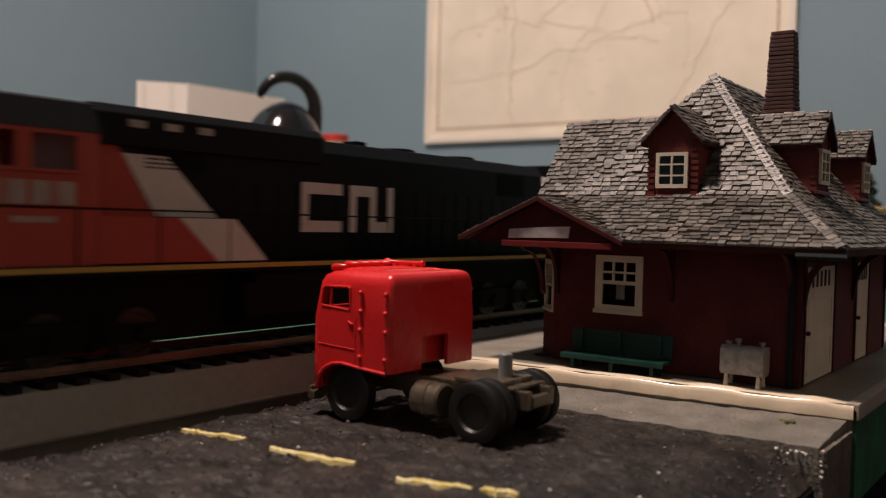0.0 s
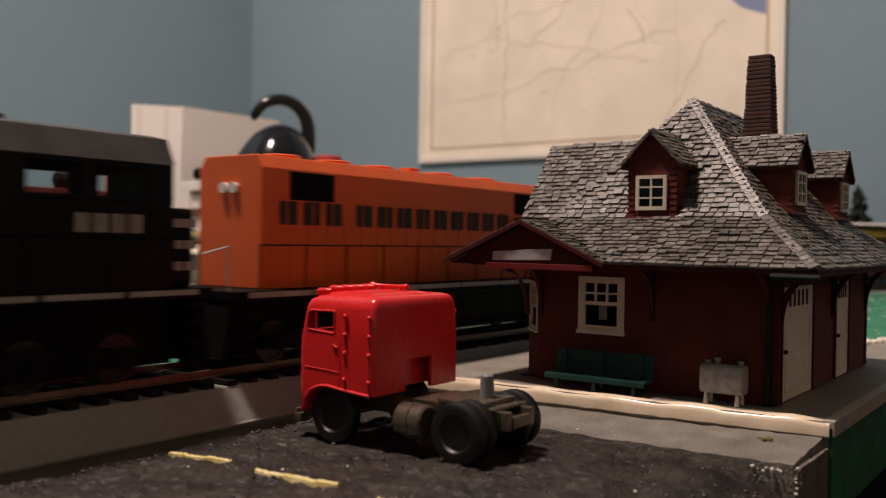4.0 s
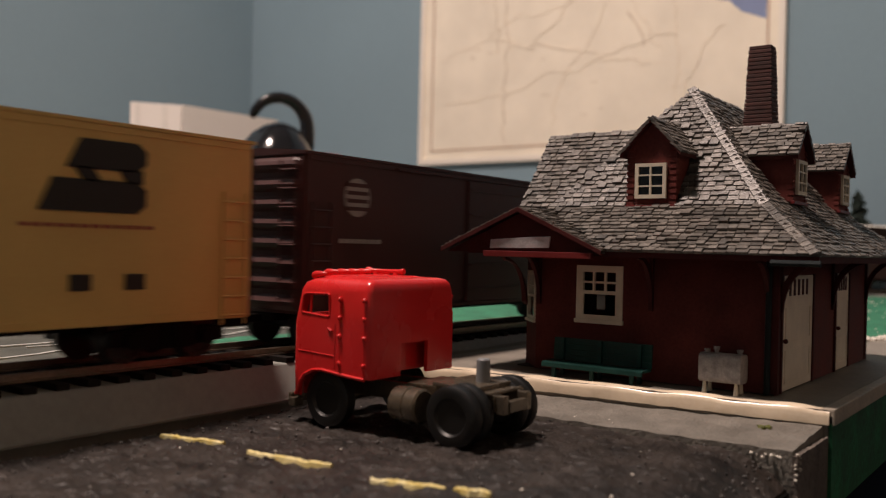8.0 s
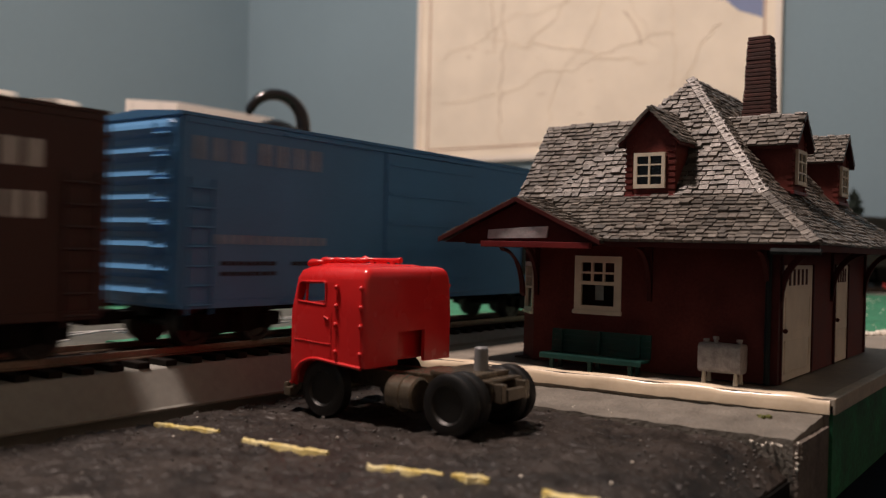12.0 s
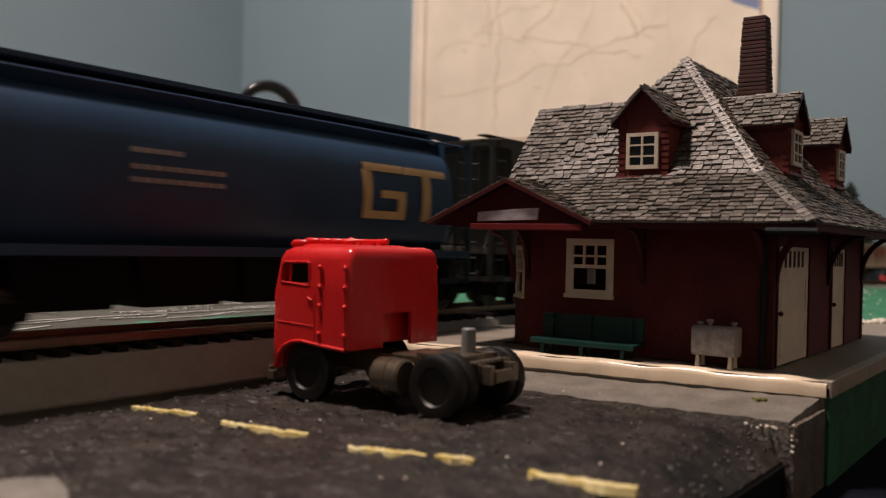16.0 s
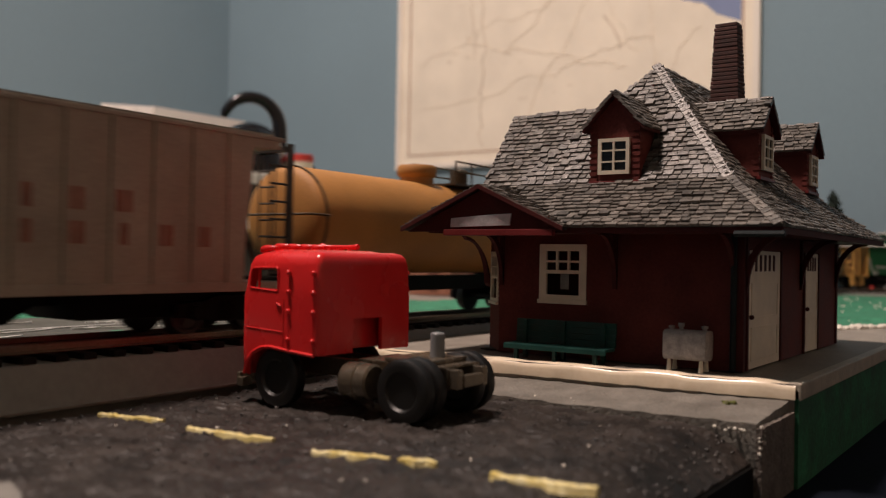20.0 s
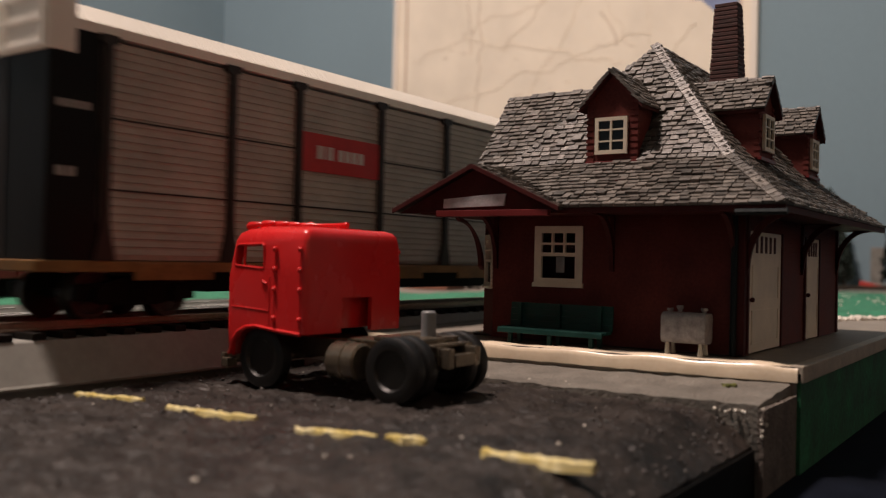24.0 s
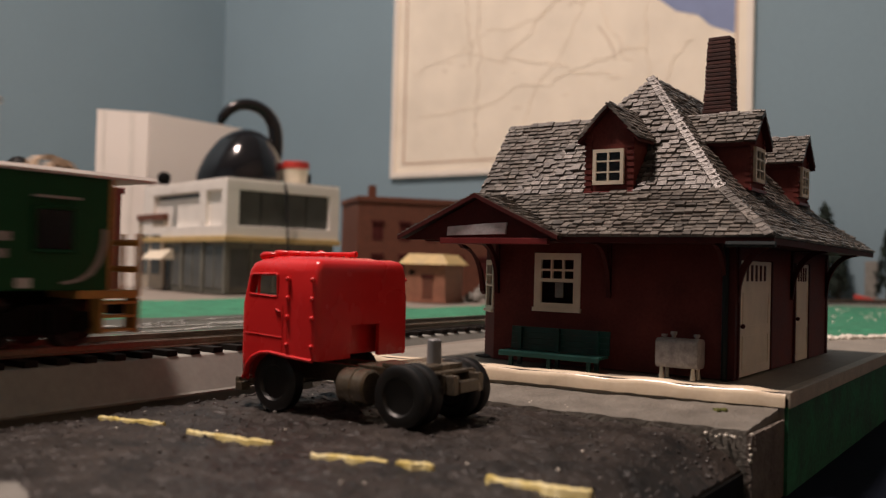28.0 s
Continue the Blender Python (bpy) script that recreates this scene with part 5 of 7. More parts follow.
def boxcar(name, label, q, L, paint, end_paint, z0=8.6, z1=52.6, door=(0.42, 0.58), plug=False, roof_paint=None, rib_step=13.0, lips=True):
    car = thing(name, label, "boxcar", "freight cars of the train")
    TRAIN.append((car, q, L))
    H, eave = 17.0, z1 - 1.4
    body = part("body", quadbox(nb(), 1.0, L - 1.0, -H, H, z0, eave, 0.3), paint, car)
    bm = nb()
    hull(bm, [[(x, -H - 0.6, eave - 0.3), (x, H + 0.6, eave - 0.3), (x, H + 0.6, eave + 0.5), (x, 0, z1 + 0.4), (x, -H - 0.6, eave + 0.5)] for x in (0.3, L - 0.3)])
    roof = part("roof", bm, roof_paint or paint, car)
    bm = nb()
    x = 5.0
    while x < L - 4:
        e, up = (0.7, 1.5) if lips else (-0.6, 0.75)
        hull(bm, [[(a, -H - e, eave + 0.3), (a, -H + 0.9 - e, eave + up), (a, 0, z1 + up), (a, H - 0.9 + e, eave + up), (a, H + e, eave + 0.3)] for a in (x, x + (4.4 if lips else 1.4))])
        x += rib_step
    # Lipped ribs are white: the lamplight on their tops, painted in.
    part("roof_ribs", bm, RACKROOF if lips else (roof_paint or paint), roof)
    bm = nb()
    quadbox(bm, 2.0, L - 2.0, -H - 0.35, -H + 0.2, z0 - 0.1, z0 + 1.6)
    quadbox(bm, 2.0, L - 2.0, -H - 0.3, -H + 0.2, eave - 1.8, eave - 0.4)
    quadbox(bm, 2.0, L - 2.0, H - 0.2, H + 0.35, z0 - 0.1, z0 + 1.6)
    part("side_sill", bm, paint, body)
    for s in (-1, 1):
        d0, d1 = door[0] * L, door[1] * L
        bm = nb()
        quadbox(bm, d0, d1, min(s * (H - 0.1), s * (H + 0.7)), max(s * (H - 0.1), s * (H + 0.7)), z0 + 1.2, eave - 2.0, 0.2)
        dr = part("door", bm, paint, body)
        bm = nb()
        if plug:
            for x in (d0 + 1.2, d1 - 1.2, d0 + 6, d1 - 6):
                rod(bm, (x, s * (H + 0.9), z0 + 2), (x, s * (H + 0.9), eave - 3), 0.3, 6)
            rod(bm, (d0 + 2, s * (H + 1.0), z0 + 13), (d1 - 2, s * (H + 1.0), z0 + 13), 0.35, 6)
            lathe(bm, [(1.4, s * (H + 0.6)), (1.4, s * (H + 1.3))], 12, ((d0 + d1) / 2, 0, z0 + 13), "y")
        else:
            for k in range(5):
                z = z0 + 5 + k * (eave - z0 - 10) / 4
                quadbox(bm, d0 + 1.2, d1 - 1.2, min(s * (H + 0.6), s * (H + 1.1)), max(s * (H + 0.6), s * (H + 1.1)), z - 0.4, z + 0.4)
        part("door_ribs", bm, paint, dr)
        for z in (z0 + 0.6, eave - 1.4):
            part("door_track", quadbox(nb(), d0 - (d1 - d0) * 0.9, d1 + 1, min(s * (H + 0.1), s * (H + 1.0)), max(s * (H + 0.1), s * (H + 1.0)), z - 0.35, z + 0.35), paint, body)
        for x in (3.0, L - 10.0):
            ladder(body, x, 7.0, z0 - 1.5, z0 + 30, 7, s * H, paint)
    for x, s in ((1.0, -1), (L - 1.0, 1)):
        corrugated_end(body, x, s, z0 + 0.6, eave - 0.5, 8, end_paint)
        end_ladder(body, x, s * 2.4, z0 + 1, eave - 2, 8, end_paint)
        coupler(car, x, s)
    bm = nb()
    quadbox(bm, 3, L - 3, -4.0, 4.0, z0 - 2.4, z0, 0.2)
    for x in (0.32, 0.44, 0.56, 0.68):
        quadbox(bm, L * x - 0.8, L * x + 0.8, -14, 14, z0 - 1.0, z0)
    part("underframe", bm, UNDER, car)
    for cx in (21.0, L - 21.0):
        bogie(car, cx, 2, 20.0)
    return car, body


def letter(parent, material, items, y=-17.2, label=""):
    for it in items:
        part("lettering", bars(nb(), *it[:5], y=y, slant=it[5] if len(it) > 5 else 0.0), material, parent, label)


# near-side x grows to the tail; the leading end is x = 0
# 1: black and red six-axle diesel
def handrail(parent, x0, x1, z0, h, n, material, ys=(-16.4, 16.4)):
    bm = nb()
    for y in ys:
        for k in range(n + 1):
            x = x0 + (x1 - x0) * k / n
            rod(bm, (x, y, z0), (x, y, z0 + h), 0.22, 5)
        rod(bm, (x0, y, z0 + h), (x1, y, z0 + h), 0.22, 5)
    part("handrail", bm, material, parent)


def diesel(name, label, q, L, cab_at, hood, nose, paint, cab_paint, stripe, rail_mat, z_walk=21.0, z_hood=53.4, z_cab=54.0, hw=12.6, cab_roof=None, end_rail=None):
    """A hood unit. cab_at, hood and nose are stretches along x."""
    car = thing(name, label, "locomotive", "locomotives of the train")
    TRAIN.append((car, q, L))
    frame_ob = part("frame", quadbox(nb(), 2, L - 2, -17.0, 17.0, z_walk - 2.4, z_walk, 0.25), UNDER, car)
    bm = nb()
    k = 0
    x = 6.0
    while x < L - 12:
        quadbox(bm, x, x + stripe[2], -17.15, -16.95, z_walk - 1.9 + stripe[3], z_walk - 0.3)
        x += stripe[2] + stripe[1]
    part("sill_stripe", bm, stripe[0], frame_ob)
    part("hood", prism(nb(), [(-hw, z_walk), (hw, z_walk), (hw, z_hood - 3.5), (hw - 2.0, z_hood), (2 - hw, z_hood), (-hw, z_hood - 3.5)], hood[0], hood[1], "x", 0.35), paint, car)
    hd = car.children[-1]
    c0, c1 = cab_at
    w = c1 - c0
    shell = prism(nb(), [(-16.2, z_walk), (16.2, z_walk), (16.2, z_cab - 6), (13.2, z_cab - 0.6), (8, z_cab + 0.5), (-8, z_cab + 0.5), (-13.2, z_cab - 0.6), (-16.2, z_cab - 6)], c0, c1, "x")
    cuts = [prism(nb(), [(-15.2, z_walk + 12), (15.2, z_walk + 12), (15.2, z_cab - 7), (12.4, z_cab - 2), (-12.4, z_cab - 2), (-15.2, z_cab - 7)], c0 + 1.2, c1 - 1.2, "x")]
    zw0, zw1 = z_cab - 14.0, z_cab - 7.2
    for a, b in ((0.16, 0.44), (0.54, 0.84)):
        cuts.append(quadbox(nb(), c0 + w * a, c0 + w * b, -19, 19, zw0, zw1))
    for y0, y1 in ((-13.5, -8.5), (8.5, 13.5)):
        cuts.append(quadbox(nb(), c0 - 3, c1 + 3, y0, y1, zw0 + 1.0, zw1 - 0.5))
    cb = new("cab", carve(shell, cuts, cab_paint))
    cb.parent = car
    if cab_roof:
        part("cab_roof", prism(nb(), [(-16.5, z_cab - 6.3), (-13.4, z_cab - 0.3), (-8, z_cab + 0.8), (8, z_cab + 0.8), (13.4, z_cab - 0.3), (16.5, z_cab - 6.3), (15.9, z_cab - 6.3), (13, z_cab - 0.7), (8, z_cab + 0.4), (-8, z_cab + 0.4), (-13, z_cab - 0.7), (-15.9, z_cab - 6.3)], c0 - 0.5, c1 + 0.2, "x"), cab_roof, cb, "dark cab roof")
    part("nose", prism(nb(), [(nose[0], z_walk), (nose[1], z_walk), (nose[1], z_walk + 18.5), (nose[0], z_walk + 18.5)], -hw + 0.5, hw - 0.5, "y", 1.2), cab_paint, car)
    for s in (-1, 1):
        for a, b in ((0.15, 0.45), (0.53, 0.85)):
            pane = part("cab_window", quadbox(nb(), c0 + w * a, c0 + w * b, min(s * 15.5, s * 15.7), max(s * 15.5, s * 15.7), zw0 - 0.2, zw1 + 0.2), PANE, cb, "clear cab window")
            pane.visible_shadow = False
        part("arm_rest", rod(nb(), (c0 + w * 0.1, s * 16.5, zw0 - 0.6), (c0 + w * 0.86, s * 16.5, zw0 - 0.6), 0.3, 5), cab_paint, cb)
    # hood doors and grilles
    n = int((hood[1] - hood[0]) / 7)
    for k in range(n):
        x = hood[0] + 3 + k * 7
        for s in (-1, 1):
            part("hood_door", quadbox(nb(), x, x + 6.2, min(s * (hw - 0.1), s * (hw + 0.2)), max(s * (hw - 0.1), s * (hw + 0.2)), z_walk + 2, z_walk + 19), paint, hd)
    for f in (0.07, 0.84):
        bm = nb()
        x0 = hood[0] + (hood[1] - hood[0]) * f
        quadbox(bm, x0 - 0.5, x0 + 16.5, -hw - 0.12, -hw + 0.2, z_hood - 11.5, z_hood - 4)
        for k in range(7):
            quadbox(bm, x0, x0 + 16, -hw - 0.35, -hw, z_hood - 11 + k * 0.95, z_hood - 10.5 + k * 0.95)
        part("radiator_grille", bm, UNDER, hd)
    for f in (0.12, 0.26, 0.40, 0.62, 0.80):
        x = hood[0] + (hood[1] - hood[0]) * f
        part("roof_fan", lathe(nb(), [(6.0, z_hood - 0.2), (6.0, z_hood + 1.2), (5.2, z_hood + 1.5), (1, z_hood + 1.5)], 20, (x, 0, 0)), paint, hd)
    part("exhaust_stack", quadbox(nb(), hood[0] + (hood[1] - hood[0]) * 0.5, hood[0] + (hood[1] - hood[0]) * 0.5 + 5, -2.5, 2.5, z_hood, z_hood + 2.2, 0.3), paint, hd)
    part("roof_horn", quadbox(nb(), cab_at[0] + 6, cab_at[0] + 9, -3, 3, z_cab + 0.4, z_cab + 2.6, 0.5), UNDER, cb)
    handrail(frame_ob, 10, L - 10, z_walk, 11.5, 12, rail_mat)
    for x, s in ((3, -1), (L - 3, 1)):
        bm = nb()
        for y in (-13, 13):
            rod(bm, (x, y, z_walk), (x, y, z_walk + 11), 0.28, 5)
        rod(bm, (x, -13, z_walk + 11), (x, -3, z_walk + 9), 0.28, 5)
        rod(bm, (x, 13, z_walk + 11), (x, 3, z_walk + 9), 0.28, 5)
        part("end_railing", bm, end_rail or rail_mat, frame_ob)
        bm = nb()
        for k in range(4):
            quadbox(bm, min(x, x - s * 6), max(x, x - s * 6), -17.0, -13, 3.5 + k * 4.4, 4.3 + k * 4.4)
            quadbox(bm, min(x, x - s * 6), max(x, x - s * 6), 13, 17.0, 3.5 + k * 4.4, 4.3 + k * 4.4)
        part("step_well", bm, UNDER, frame_ob)
        part("pilot", hull(nb(), [[(x + s * a, -14, z) for a, z in ((0, 3), (2.5, 3), (0.5, z_walk - 2), (-1.5, z_walk - 2))], [(x + s * a, 14, z) for a, z in ((0, 3), (2.5, 3), (0.5, z_walk - 2), (-1.5, z_walk - 2))]]), UNDER, frame_ob)
        coupler(car, x + s, s)
    part("fuel_tank", prism(nb(), [(-13, 5), (13, 5), (15.5, 8), (15.5, 16), (-15.5, 16), (-15.5, 8)], L * 0.37, L * 0.63, "x", 0.4), UNDER, car)
    part("underbody", quadbox(nb(), 8, L - 8, -9.5, 9.5, 3.2, z_walk - 2.4), UNDER, car)
    part("air_tank", rod(nb(), (L * 0.38, -14.5, 17), (L * 0.60, -14.5, 17), 1.8, 12), UNDER, car)
    wb = 21.0 if L > 230 else 18.0
    for cx in (L * 0.5 - L * 0.32, L * 0.5 + L * 0.32):
        bogie(car, cx, 3, wb, r=5.6)
    return car, hd, cb, frame_ob


# CN-like unit: cab leads
loco1, h1, c1, f1 = diesel("diesel_locomotive", "long black diesel locomotive with a red cab and white slanted stripe", -72.0, 250.0, (22.0, 53.0), (53.0, 236.0), (8.0, 22.0), BLACKPAINT, CNRED, (GOLD, 0.0, 232.0, 0.5), UNDER, z_hood=52.6, cab_roof=BLACKPAINT, end_rail=GONPINK)
part("dynamic_brake_box", prism(nb(), [(-14.2, 46), (14.2, 46), (14.2, 52.6), (12.6, 54.6), (-12.6, 54.6), (-14.2, 52.6)], 53.2, 119.5, "x", 0.3), BLACKPAINT, h1)
part("red_panel", prism(nb(), [(53.0, 21.2), (83.3, 21.2), (72.6, 31.0), (53.0, 31.0)], -16.4, -12.4, "y"), CNRED, h1, "red battery box below the hood")
part("white_stripe", prism(prism(nb(), [(83.5, 21.2), (98.5, 21.2), (88.4, 31.0), (72.8, 31.0)], -16.45, -12.4, "y"), [(69.0, 31.2), (85.8, 31.2), (71.5, 44.5), (60.5, 44.5)], -12.95, -12.4, "y"), WHITEPAINT, h1, "white slanted stripe")
part("red_hood_patch", prism(nb(), [(53.2, 31.0), (68.6, 31.0), (60.2, 44.6), (56.0, 50.0), (53.2, 50.0)], -12.9, -12.4, "y"), CNRED, h1)
bm = nb()
for x0, x1, z0, z1 in ((109, 112, 27.5, 40.5), (112, 127, 37.5, 40.5), (112, 127, 27.5, 30.5), (131, 134, 27.5, 40.5), (134, 141, 37.5, 40.5), (141, 144, 27.5, 40.5), (144, 150, 27.5, 30.5), (150, 153, 27.5, 40.5)):
    quadbox(bm, 131.5 + (x0 - 131) * 0.84, 131.5 + (x1 - 131) * 0.84, -13.1, -12.7, z0 + 0.6, z1 + 0.6)
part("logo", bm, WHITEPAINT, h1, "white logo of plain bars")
letter(c1, FADEDWHITE, [(29, 33, 20, 4.6, 4), (35, 29.5, 9, 1.2, 6)], -16.25)
for x in (61, 70, 79):
    part("hood_lamp", quadbox(nb(), x, x + 4, -14.5, -14.1, 50.0, 51.6), FADEDWHITE, h1)
part("brake_stand", quadbox(nb(), 242.0, 245.5, -9, -3, 20.8, 31.0, 0.4), CNRED, f1, "red brake stand on the end platform")
part("end_panel", quadbox(nb(), 241.5, 242.5, -13, -9.6, 20.8, 27.0, 0.2), CNRED, f1, "red end panel")

# second unit: long hood leads, cab at the tail
loco2, h2, c2, f2 = diesel("diesel_locomotive", "black diesel locomotive with white mane logo bars running hood first", 178.0, 246.0, (192.0, 233.0), (5.4, 192.0), (233.0, 242.0), BLACKPAINT, BLACKPAINT, (FADEDWHITE, 1.6, 18.0, 0.4), UNDER, z_hood=54.9, z_cab=55.2, end_rail=GOLD, cab_roof=CABROOF)
part("roof_box", quadbox(nb(), 137, 153, -11.5, 11.5, 54.8, 57.6, 0.4), BLACKPAINT, h2)
bm = nb()
for k in range(5):
    z = 38 + k * 1.95
    prism(bm, [(6, z), (20 + k * 0.8, z), (20.4 + k * 0.8, z + 1.25), (6, z + 1.25)], -13.0, -12.6, "y")
    prism(bm, [(91, z), (113 + k * 2.4, z), (114.4 + k * 2.4, z + 1.25), (91, z + 1.25)], -13.0, -12.6, "y")
part("white_stripe", bm, WHITEPAINT, h2, "white horizontal stripes")
bm = nb()
for pts in ([(124.2, 37.2), (129.0, 37.2), (126.9, 45.6), (122.1, 45.6)], [(130.6, 37.2), (136.4, 37.2), (134.3, 45.6), (128.5, 45.6)],
            [(138.6, 37.2), (150.2, 37.2), (149.6, 40.4), (137.8, 40.4)], [(137.4, 42.0), (149.2, 42.0), (148.3, 45.6), (136.5, 45.6)]):
    prism(bm, pts, -13.1, -12.7, "y")
part("logo", bm, WHITEPAINT, h2, "white slanted logo of plain bars")
letter(h2, WHITEPAINT, [(119, 32.9, 27, 2.4, 7), (118, 29.4, 29, 2.4, 8)], -13.1)
letter(c2, FADEDWHITE, [(209, 33.5, 17, 4.0, 4)], -16.3)
part("number_board", quadbox(nb(), 8, 19, -13.1, -12.5, 44.6, 47.4, 0.2), LENSW, h2, "pale lit number board")
part("headlight", rod(rod(nb(), (4.6, -2, 49), (5.6, -2, 49), 1.4, 12), (4.6, 2, 49), (5.6, 2, 49), 1.4, 12), LENSW, h2)
part("nose_stripes", quadbox(quadbox(quadbox(nb(), 236, 242.2, -13.0, -11.9, 25, 27), 236, 242.2, -13.0, -11.9, 30, 32), 236, 242.2, -13.0, -11.9, 35, 37), FADEDWHITE, f2)

# third unit: orange, long hood leads
loco3, h3, c3, f3 = diesel("diesel_locomotive", "bright orange diesel locomotive with a black band running hood first", 427.0, 212.0, (160.0, 192.0), (14.0, 160.0), (192.0, 206.0), IHBORANGE, IHBORANGE, (FADEDWHITE, 0.8, 22.0, 0.2), UNDER, z_walk=19.6, z_hood=54.6, z_cab=53.0, hw=12.4, end_rail=ROOFGREY)
bm = nb()
prism(bm, [(142, 31.0), (206.5, 31.0), (206.5, 36.2), (148, 36.2), (153, 41.6), (136, 41.6), (140, 36.0)], -16.9, -12.3, "y")
part("black_band", bm, BLACKPAINT, h3, "black band along the hood")
part("battery_box", quadbox(nb(), 150, 207, -16.6, -12.3, 20.0, 29.8, 0.3), IHBORANGE, f3)
letter(h3, LETTERBLACK, [(20, 36.5, 26, 6.2, 3), (50, 36.5, 84, 6.2, 9)], -12.75)
letter(c3, FADEDWHITE, [(170, 30.2, 16, 3.6, 4)], -17.0)
part("corner_handrail", tube(nb(), [(203.5, -17.3, 9), (203.5, -17.3, 29.5), (206, -17.2, 31), (209.5, -16.8, 29.5), (211, -16.5, 20), (211, -16.5, 10)], 0.5), OFFWHITE, f3, "pale bent corner handrail")
part("headlight", rod(rod(nb(), (13.0, -2, 46), (14.2, -2, 46), 1.5, 12), (13.0, 2, 46), (14.2, 2, 46), 1.5, 12), LENSW, h3)

# 4: ochre mechanical refrigerator car
car4, b4 = boxcar("refrigerator_car", "ochre yellow refrigerator boxcar with dark brown corrugated ends", 660.0, 183.5, BNYELLOW, ENDBROWN, 9.6, 53.4, (0.455, 0.555), True, BNYELLOW, 16.0, False)
letter(b4, LETTERBLACK, [(16, 42.4, 9.3, 4.8, 2), (27.6, 42.4, 9.9, 4.8, 3), (40, 42.4, 10.2, 4.8, 2), (52.8, 42.4, 8.6, 4.8, 2), (64.2, 42.4, 6.6, 4.8, 1), (16, 35.9, 9.6, 4.7, 2), (28, 35.9, 8.0, 4.7, 2), (40.8, 35.9, 8.2, 4.7, 2), (52.8, 35.9, 9.2, 4.7, 2)])
letter(b4, LETTERBLACK, [(32, 28.5, 7, 1.8, 3), (41, 28.5, 7, 1.8, 3), (33, 25.5, 12, 1.2, 6), (30, 20.0, 6, 0.8, 4), (30, 17.8, 6, 0.8, 4), (40, 20.0, 8, 0.8, 5), (40, 17.8, 8, 0.8, 5), (53, 20.6, 10, 0.9, 5), (53, 18.4, 8, 0.8, 4), (85, 30, 6, 0.7, 3), (94, 30, 6, 0.7, 3)])
bm = nb()
prism(bm, [(133.5, 42.2), (150, 42.2), (152.3, 44.0), (152.3, 46.8), (150, 48.4), (136.6, 48.4)], -17.45, -17.2, "y")
prism(bm, [(127.6, 33.3), (150, 33.3), (152.3, 35.0), (152.3, 38.4), (150, 40.0), (130.6, 40.0)], -17.45, -17.2, "y")
prism(bm, [(137.5, 39.6), (141.5, 39.6), (139.5, 42.6), (135.0, 42.6)], -17.45, -17.2, "y")
prism(bm, [(147.5, 39.6), (151.5, 39.6), (151.5, 42.6), (145.5, 42.6)], -17.45, -17.2, "y")
part("logo", bm, LETTERBLACK, b4, "black logo of plain shapes")
letter(b4, LETTERRED, [(124, 30.0, 31, 0.8, 12)])
for x in (134.8, 147.6):
    part("placard", quadbox(nb(), x, x + 4.8, -17.5, -17.0, 17.0, 20.4, 0.1), LETTERBLACK, b4)

# 5: brown boxcar with a pale oval
car5, b5 = boxcar("boxcar", "oxide brown boxcar with a pale oval herald", 860.0, 188.0, BOXBROWN, BOXBROWN, 9.0, 53.2, (0.40, 0.62), False, BOXBROWN, 16.0, False)
bm = nb()
lathe(bm, [(5.4, -17.35), (5.4, -17.15)], 24, (21, 0, 41), "y")
part("herald", bm, FADEDWHITE, b5, "pale round herald")
bm = nb()
for k in range(4):
    quadbox(bm, 16.5, 25.5, -17.5, -17.3, 37.3 + k * 2.2, 38.4 + k * 2.2)
part("herald_bars", bm, BOXBROWN, b5)
letter(b5, FADEDWHITE, [(14, 28.2, 18, 1.2, 8), (150, 33, 14, 2.0, 4), (150, 29.6, 14, 2.4, 6), (150, 26.2, 12, 1.2, 5), (150, 23.8, 12, 1.0, 5)])

# 6: brown boxcar with yellow slanted lettering
car6, b6 = boxcar("boxcar", "brown boxcar with yellow slanted bars and white lettering bars", 1066.0, 186.0, BOXBROWN2, BOXBROWN2, 8.6, 52.6, (0.40, 0.60))
letter(b6, LETTERYEL, [(12, 41.5, 58, 5.8, 14, 0.3)])
letter(b6, FADEDWHITE, [(22, 30.2, 5, 3.0, 1), (29, 30.2, 5, 3.0, 1), (18, 26.0, 22, 2.4, 7), (18, 22.4, 10, 1.0, 4), (18, 20.2, 10, 1.0, 4), (30, 22.4, 10, 1.0, 4), (76, 33, 2.4, 8, 1)])
letter(b6, WHITEPAINT, [(132, 38.8, 5.5, 7.2, 1), (139.5, 38.8, 33, 5.4, 7), (142, 28.8, 5, 7.0, 1), (148.5, 28.8, 24, 5.2, 6)])

# 7: blue boxcar
car7, b7 = boxcar("boxcar", "sky blue boxcar with faded pale lettering and a black ring shape", 1269.0, 187.0, ROCKBLUE, ROCKBLUE, 9.6, 55.4, (0.39, 0.63), False, ROCKBLUE, 16.0, False)
letter(b7, PALEBLUE, [(4, 44.0, 17, 5.4, 3), (24, 44.2, 23.5, 5.4, 4), (10, 24.6, 39, 2.2, 14)])
letter(b7, LETTERBLACK, [(13, 19.5, 18, 1.0, 7), (13, 17.0, 18, 1.0, 7), (36, 19.5, 12, 1.0, 5)])
bm = nb()
prism(bm, [(150, 16), (154, 16), (154, 43), (160, 48), (166, 43), (166, 34), (161, 30), (170, 18), (174, 18), (166, 31), (170, 34), (170, 45), (160, 52), (150, 45)], -17.5, -17.2, "y")
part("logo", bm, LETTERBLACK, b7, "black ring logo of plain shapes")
part("logo_filling", prism(nb(), [(154.6, 33), (165.4, 34.5), (165.4, 42.6), (160, 47), (154.6, 42.6)], -17.4, -17.2, "y"), FADEDWHITE, b7)

